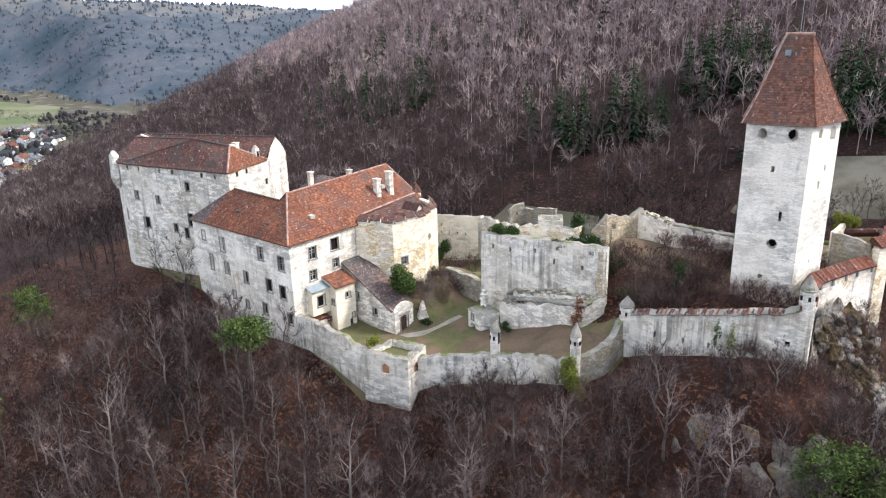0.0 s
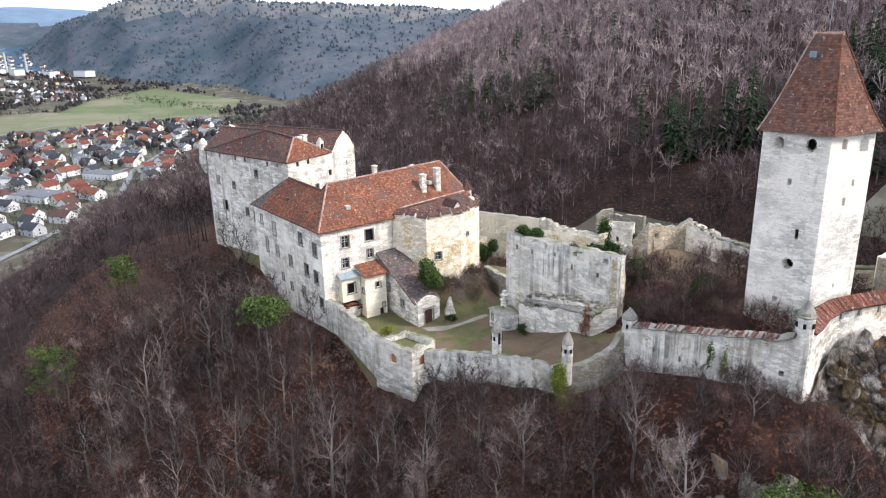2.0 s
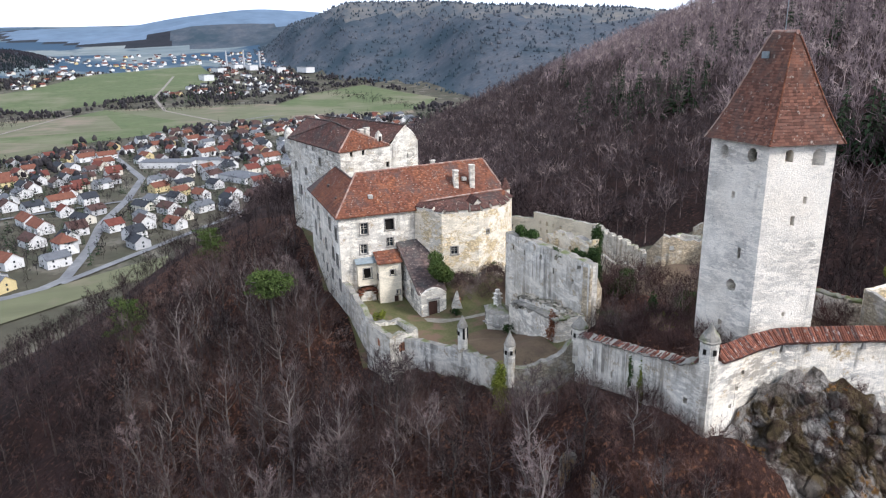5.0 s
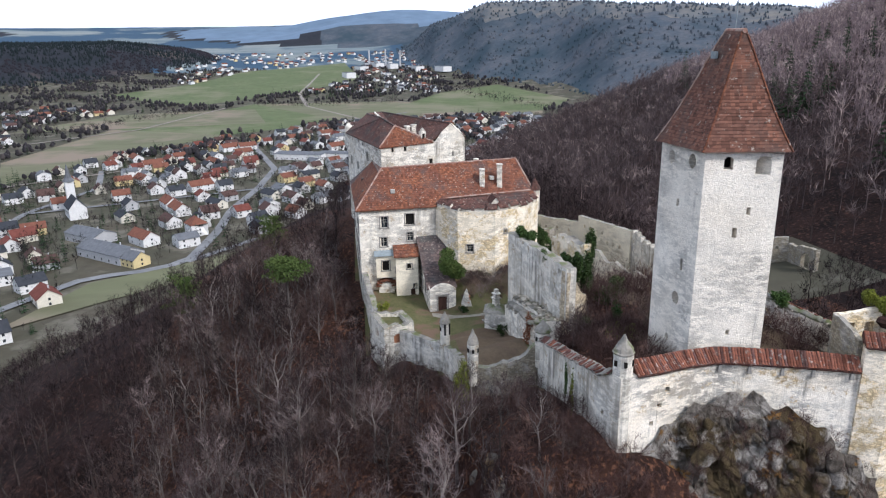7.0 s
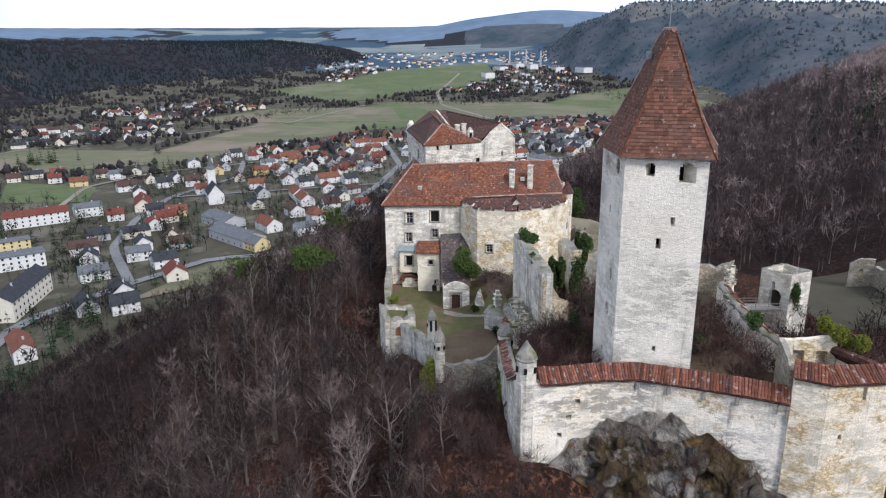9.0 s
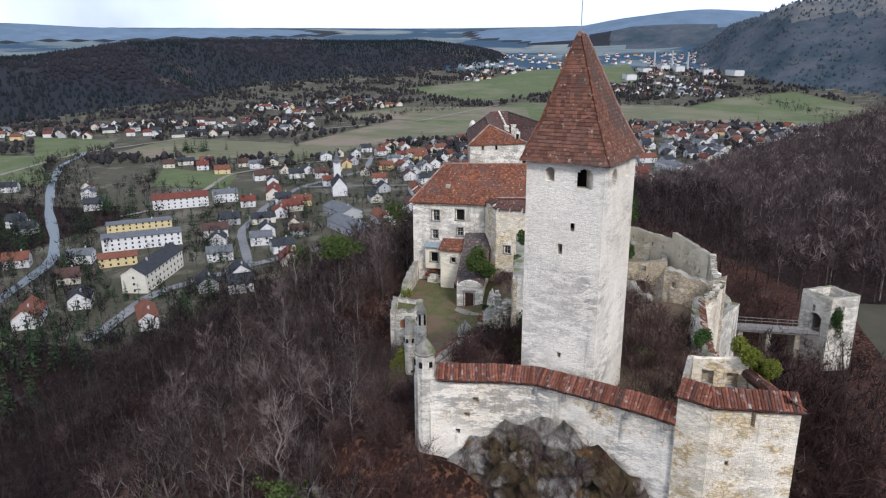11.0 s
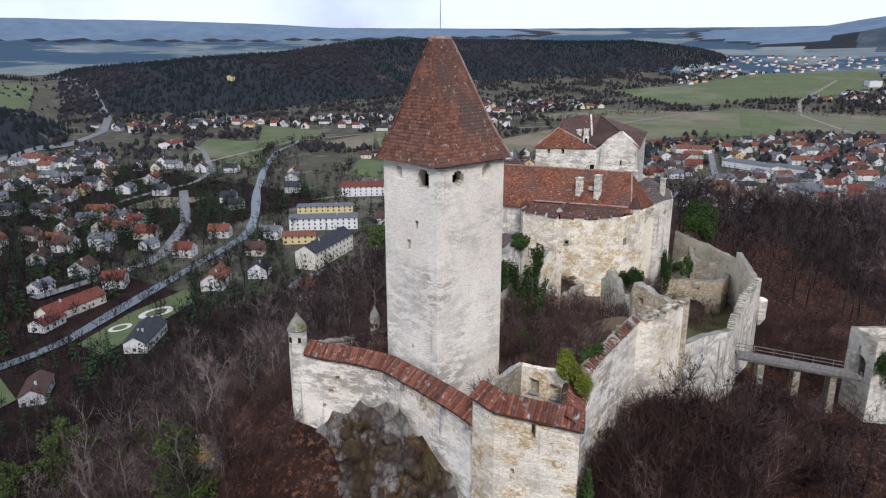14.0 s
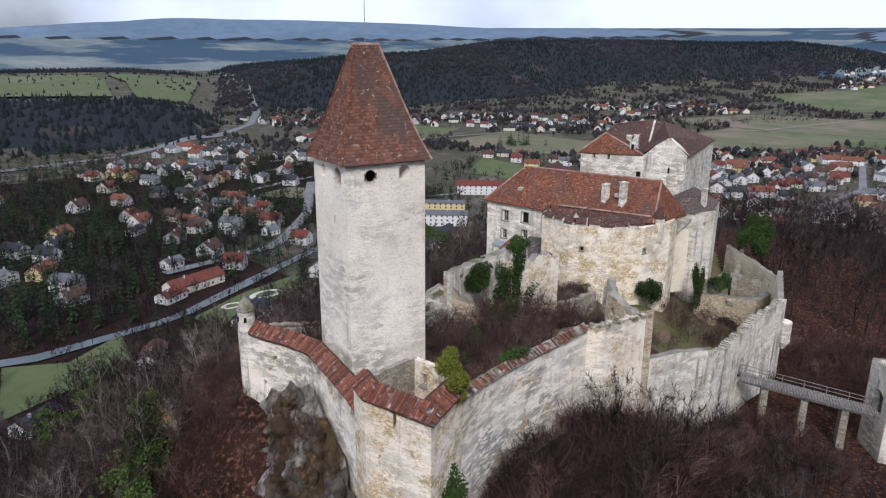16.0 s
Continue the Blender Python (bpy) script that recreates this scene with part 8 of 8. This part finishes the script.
# pale gravel ovals on the park lawn
for ox_, oy_, ra_, rb_ in ((-174, -187, 9.5, 6.0), (-152, -184, 6.0, 4.0)):
    ring_v, ring_f = [], []
    for i in range(28):
        a_ = 2 * math.pi * i / 28
        for f_ in (1.0, 0.62):
            ring_v.append((ox_ + ra_ * f_ * math.cos(a_), oy_ + rb_ * f_ * math.sin(a_), flatz(ox_, oy_) + 0.75))
        ring_f.append((2 * i, 2 * ((i + 1) % 28), 2 * ((i + 1) % 28) + 1, 2 * i + 1))
    tagged(mesh_ob("garden_path", ring_v, ring_f, M["park_gravel"]), "pale gravel oval path on the park lawn", "path", kind="structure")

# village houses
KINDS = [(12, 9, 5.2, 3.6, "white", "orange"), (11, 9, 5.6, 3.8, "white", "dark"), (13, 10, 5.0, 4.0, "cream", "red"), (10, 9, 5.4, 3.4, "white", "red"), (14, 10, 5.4, 3.6, "white", "brown"),
         (12, 11, 5.8, 2.6, "white", "grey"), (10, 8, 4.6, 3.8, "cream", "brown"), (13, 9, 5.2, 3.4, "yellow", "orange"), (18, 10, 5.6, 3.8, "white", "orange"), (12, 9, 5.0, 3.6, "grey", "dark"), (15, 9, 4.6, 3.0, "cream", "dark"), (11, 10, 5.6, 4.2, "white", "brown"), (12, 9, 5.2, 3.4, "white", "dark"), (11, 9, 4.8, 3.2, "grey", "brown"), (13, 10, 5.4, 3.0, "white", "grey")]
KINDS = [(L * 1.22, W * 1.2, H * 1.08, R * 1.12, a, b) for L, W, H, R, a, b in KINDS]
WORD = {"orange": "orange tiled", "dark": "dark grey", "red": "red tiled", "brown": "brown tiled", "grey": "light grey"}
TOWN = [
    [(-400, -130), (-440, -40), (-520, 10), (-640, 110), (-800, 230), (-1000, 340), (-1210, 360), (-1170, 40), (-1010, -120), (-860, -240), (-690, -290), (-600, -300), (-540, -240), (-430, -250), (-380, -200)],
    [(-560, -400), (-640, -440), (-720, -330), (-620, -300)],
    [(-330, -480), (-480, -480), (-480, -560), (-440, -620), (-480, -760), (-330, -720), (-210, -640), (-230, -520)],
    [(-850, -560), (-1010, -430), (-1180, -520), (-1000, -760), (-760, -960), (-620, -1000), (-600, -900), (-800, -760)],
    [(-1190, -540), (-1440, -430), (-1550, -600), (-1300, -760)],
    [(-420, -330), (-520, -420), (-480, -440), (-390, -380)],
    [(-225, -150), (-300, -105), (-400, -125), (-430, -250), (-400, -300), (-330, -290), (-260, -225)],
    [(-180, -250), (-260, -300), (-330, -420), (-250, -480), (-150, -380)],
]


def inside_poly(x, y, poly):
    c = False
    for (ax, ay), (bx, by) in zip(poly, poly[1:] + poly[:1]):
        if (ay > y) != (by > y) and x < (bx - ax) * (y - ay) / (by - ay) + ax:
            c = not c
    return c


BANDS = [(Path(p), w / 2) for _, p, w, _ in ROADS] + [(Path([(-700, -600), (-599, -546), (-503, -464), (-414, -378), (-351, -310), (-306, -267), (-273, -252), (-227, -233), (-169, -208), (-123, -188), (-60, -186), (60, -230)]), 9)]
MARKS = [(-174, -187, 13), (-152, -184, 9), (-95, -150, 12), (-134, -216, 10), (-42, -124, 12), (-160, -271, 9), (-225, -315, 9), (-245, -296, 9), (-175, -363, 9), (-547, -178, 26), (-406, -92, 12), (-474, -68, 12), (-425, -112, 22), (-520, -230, 20), (-800, -5, 40), (-294, -181, 28), (-462, -286, 26), (-492, -262, 14), (-352, -236, 26), (-384, -264, 24), (-312, -222, 16), (-690, 55, 28), (-760, 120, 26), (-470, -140, 22), (-560, -700, 24), (-152, -226, 18), (-236, -140, 14), (-150, -160, 16)]


def free(x, y, r):
    if any(inside_poly(x, y, p) for _, p, _ in FIELDS) or any(math.hypot(x - a, y - b) < c + r for a, b, c in MARKS):
        return False
    for pa, w in BANDS:
        q, _ = pa.at(pa.near(x, y))
        if math.hypot(q.x - x, q.y - y) < w + r:
            return False
    return qz(x, y) < flatz(x, y) + 9


rh = random.Random(77)
masters, taken, n_things = {}, [], 0
far_v, far_f, far_i = [], [], []
MATS = [M["w_" + k] for k in WALLS] + [M["t_" + k] for k in TOPS]
HUES = ["w_" + k for k in WALLS] + ["t_" + k for k in TOPS]
cand = []
for poly in TOWN:
    xs, ys = [p[0] for p in poly], [p[1] for p in poly]
    x = min(xs)
    while x < max(xs):
        y = min(ys)
        while y < max(ys):
            px, py = x + rh.uniform(-7, 7), y + rh.uniform(-7, 7)
            if inside_poly(px, py, poly) and free(px, py, 6) and rh.random() < (0.74 if px < -500 and py > -330 or py > -300 else 0.5):
                cand.append((math.hypot(px - 20, py - 80), px, py))
            y += 23
        x += 23
for _ in range(70):
    x, y = rh.uniform(-400, -40), rh.uniform(-560, -190)
    if free(x, y, 6):
        cand.append((math.hypot(x - 20, y - 80), x, y))
for _, k in zip(range(420), range(420)):
    b, d = rh.uniform(84, 104), rh.uniform(1750, 3300)
    x, y = -d * math.sin(radians(b)), 60 + d * math.cos(radians(b))
    if free(x, y, 4):
        cand.append((d, x, y))
cand.sort()
for d, x, y in cand:
    if any(abs(x - a) < 17 and abs(y - b) < 17 for a, b in taken[-60:]):
        continue
    taken.append((x, y))
    k = rh.randrange(len(KINDS))
    L, W, H, R, wc, tc = KINDS[k]
    rz = 0.6 + rh.choice((0, math.pi / 2)) + rh.uniform(-0.15, 0.15)
    m = Matrix.Translation((x, y, max(flatz(x, y), qz(x, y)))) @ Matrix.Rotation(rz, 4, "Z")
    if n_things < 290:
        n_things += 1
        if k not in masters:
            masters[k] = make_house("house", "%s-walled village house with a %s roof" % (wc, WORD[tc]), L, W, H, R, wc, tc, "houses of the village", 2, 0, "house", 2)
            masters[k].matrix_world = m
        else:
            copy_thing(masters[k], m)
    else:
        wv, wf, rv, rf = house_parts(L, W, H, R)
        for v, f, key in ((wv, wf, "w_" + wc), (rv, rf, "t_" + tc)):
            b = len(far_v)
            far_v += [tuple(m @ Vector(q)) for q in v]
            far_f += [tuple(i + b for i in q) for q in f]
            far_i += [HUES.index(key)] * len(f)
tagged(mesh_ob("far_houses", far_v, far_f, None, mats=MATS, idx=far_i), "distant village houses with red, brown and grey roofs", "houses", kind="stuff")

# trees of the valley
M["valley_twig"] = rough_mat("valley_twigs", (0.023, 0.019, 0.0205), (0.0095, 0.0080, 0.0090), 0.05, (0.060, 0.050, 0.050), (0.54, 0.64), bumpy=0, scale3=0.06)
rv_ = random.Random(8)
bare_v, con_v, dots = [], [], []
for poly in TOWN:
    xs, ys = [p[0] for p in poly], [p[1] for p in poly]
    n = int((max(xs) - min(xs)) * (max(ys) - min(ys)) / 95)
    for _ in range(n):
        x, y = rv_.uniform(min(xs), max(xs)), rv_.uniform(min(ys), max(ys))
        if inside_poly(x, y, poly) and free(x, y, 1):
            (con_v if rv_.random() < 0.3 else bare_v).append((x, y, flatz(x, y), rv_.uniform(0.25, 0.85), rv_.uniform(0, 6)))
for (x0, x1, y0, y1, n) in ((-420, -20, -560, -290, 2600), (-220, 0, -290, -100, 1100), (-480, -230, -300, -130, 260), (-300, 60, -850, -540, 1500), (-300, -20, -440, -120, 2000)):
    for _ in range(n):
        x, y = rv_.uniform(x0, x1), rv_.uniform(y0, y1)
        if free(x, y, 2) and qz(x, y) < flatz(x, y) + 6:
            (con_v if rv_.random() < 0.3 else bare_v).append((x, y, flatz(x, y), rv_.uniform(0.5, 1.1), rv_.uniform(0, 6)))
for line, n, wd in (([(-700, -600), (-599, -546), (-503, -464), (-414, -378), (-351, -310), (-306, -267), (-273, -252), (-227, -233), (-169, -208), (-123, -188), (-60, -186)], 700, 22), ([(-860, -560), (-1000, -440), (-1200, -380), (-1480, -260)], 260, 26), ([(-1560, 140), (-1500, -40), (-1560, -180)], 160, 24), ([(-1300, 420), (-1700, 330), (-2000, 260)], 200, 30)):
    pa = Path(line)
    for _ in range(n):
        q, nn = pa.at(rv_.random() * pa.s[-1])
        o = rv_.gauss(0, wd * 0.6)
        if abs(o) < 4.5 and wd == 22:
            continue
        bare_v.append((q.x + nn.x * o, q.y + nn.y * o, flatz(q.x, q.y), rv_.uniform(0.5, 1.0), rv_.uniform(0, 6)))
for cx_, cy_, r, n in ((-737, -467, 12, 26), (-1138, 398, 16, 30), (-1036, 365, 10, 14), (-440, -340, 14, 16), (-330, -330, 16, 24), (-520, -480, 14, 18), (-380, -560, 20, 30), (-1750, 10, 60, 120), (-250, -330, 30, 40)):
    for _ in range(n):
        x, y = cx_ + rv_.gauss(0, r), cy_ + rv_.gauss(0, r)
        con_v.append((x, y, flatz(x, y), rv_.uniform(0.6, 1.1), rv_.uniform(0, 6)))
rc = np.random.RandomState(31)
xs_, ys_ = rc.uniform(-2700, -400, 36000), rc.uniform(-1500, 500, 36000)
dens = wave(xs_, ys_, 34, 3.0) + 0.8 * wave(xs_, ys_, 13, 1.0)
fd = np.hypot(xs_, ys_ - 60)
zz_ = ground(xs_, ys_) - flat_z(xs_, ys_)
for x, y, e, f_, dz in zip(xs_, ys_, dens, fd, zz_):
    if e > 0.05 and f_ < 2600 and dz < 6 and len(bare_v) + len(dots) < 18500 and free(x, y, 3):
        (con_v if rc.rand() < 0.10 else dots if f_ > 750 else bare_v).append((x, y, flatz(x, y) + max(0, dz), rc.uniform(0.5, 1.1), rc.uniform(0, 6)))
print("valley trees", len(bare_v), len(con_v))
valley_kinds = [far_crown(11.0 + k * 0.7, 4.6 + 0.2 * k, 30, 0.17, 160 + k) for k in range(6)]
M["grove"] = rough_mat("far_grove", (0.040, 0.036, 0.038), (0.020, 0.019, 0.021), 0.03, (0.062, 0.054, 0.050), (0.54, 0.64), bumpy=0, scale3=0.04)


def round_crown(h, rad, seed):
    """A small far-off tree: a bumpy dome of few faces on a stem."""
    q = np.random.RandomState(seed)
    v, f = [(0, 0, h)], []
    for j, (zz, rr) in enumerate(((0.82, 0.62), (0.5, 1.0), (0.25, 0.55))):
        for i in range(5):
            a = 6.283 * (i + 0.5 * (j % 2)) / 5
            v.append((math.cos(a) * rad * rr * q.uniform(0.7, 1.25), math.sin(a) * rad * rr * q.uniform(0.7, 1.25), h * zz * q.uniform(0.85, 1.15)))
    for i in range(5):
        k = (i + 1) % 5
        f.append((0, 1 + i, 1 + k))
        for j in (1, 6):
            f += [(j + i, j + 5 + i, j + 5 + k), (j + i, j + 5 + k, j + k)]
    return joined(tube([(0, 0, -1), (0, 0, h * 0.4)], [0.25, 0.2], 3), (np.array(v, float), f))


scatter("valley_grove", "bare rounded trees and hedges in the far valley", [round_crown(8 + k, 3.4 + 0.3 * k, 700 + k) for k in range(6)], dots, M["grove"], smooth=True)
scatter("valley_trees", "bare garden and riverside trees in the valley", valley_kinds, bare_v, M["valley_twig"])
garden_kinds = [joined(*conifer(14 + 2 * k, 3.0 + 0.2 * k, 6, 5, 240 + k, 0.6)) for k in range(4)]
scatter("valley_conifers", "dark conifers among the village gardens", garden_kinds, con_v, M["spruce"])
# woods on the far rises, seen as uneven crowns
rw = np.random.RandomState(15)
def far_tree(h, rad, flat_top, seed):
    """A far-off tree seen as an uneven cone, or as a low dome where flat_top is set."""
    q = np.random.RandomState(seed)
    n = 5
    v = [(q.uniform(-0.3, 0.3), q.uniform(-0.3, 0.3), h)]
    for zz, rr in (((0.72, 0.72), (0.1, 1.0)) if flat_top else ((0.45, 0.55), (0.02, 1.0))):
        v += [(math.cos(6.283 * i / n) * rad * rr * q.uniform(0.75, 1.2), math.sin(6.283 * i / n) * rad * rr * q.uniform(0.75, 1.2), h * zz + q.uniform(-0.6, 0.6) - 0.5) for i in range(n)]
    f = [(0, i + 1, (i + 1) % n + 1) for i in range(n)]
    for i in range(n):
        k = (i + 1) % n
        f += [(1 + i, 1 + n + i, 1 + n + k), (1 + i, 1 + n + k, 1 + k)]
    return np.array(v, float), f


cones = [far_tree(7.5 + k * 0.8, 2.7 + 0.15 * k, False, 500 + k) for k in range(6)]
domes = [far_tree(5.0 + k * 0.5, 3.6 + 0.2 * k, True, 520 + k) for k in range(6)]
spots_a, spots_b, spots_c = [], [], []
x, y = rw.uniform(-3600, 250, 200000), rw.uniform(-2600, 2600, 200000)
far_d = np.hypot(x, y - 60)
z, fz = ground(x, y), flat_z(x, y)
brg = np.degrees(np.arctan2(-x, y - 60))
okk = (far_d > 780) & ~((brg > 151.5) & (far_d > 1210) & (far_d < 2300) & (rw.rand(len(x)) > 0.05)) & (far_d < 3500) & (z > fz + 1.5) & ((x < -300) | (y < -600))
bnd = wave(x, y, 120, 5.0)
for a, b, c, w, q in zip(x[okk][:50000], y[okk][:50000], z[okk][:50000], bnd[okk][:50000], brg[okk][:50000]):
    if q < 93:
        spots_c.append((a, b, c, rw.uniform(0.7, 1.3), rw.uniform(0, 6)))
    else:
        (spots_a if w > -0.15 else spots_b).append((a, b, c, rw.uniform(0.7, 1.3), rw.uniform(0, 6)))
# Trees of the distant hillside carry the same painted haze tint.
M["hazy_tree"] = rough_mat("distant_hill_tree", (0.044, 0.056, 0.070), (0.076, 0.080, 0.090), 0.010, (0.028, 0.042, 0.052), (0.46, 0.60), bumpy=0, scale3=0.006)
M["far_conifer"] = rough_mat("far_conifers", (0.0115, 0.0165, 0.0180), (0.0155, 0.0205, 0.0215), 0.01, bumpy=0)
M["far_bare"] = rough_mat("far_bare_wood", (0.026, 0.0235, 0.0275), (0.018, 0.0175, 0.0215), 0.01, bumpy=0)
scatter("far_conifer_wood", "dark conifer woods on the low hills", cones, spots_a, M["far_conifer"])
scatter("far_bare_wood", "bare grey-brown woods on the low hills", domes, spots_b, M["far_bare"], smooth=True)
scatter("distant_hill_trees", "woods on the distant hillside, blue-grey with painted haze", cones + domes, spots_c[::3], M["hazy_tree"], smooth=True)
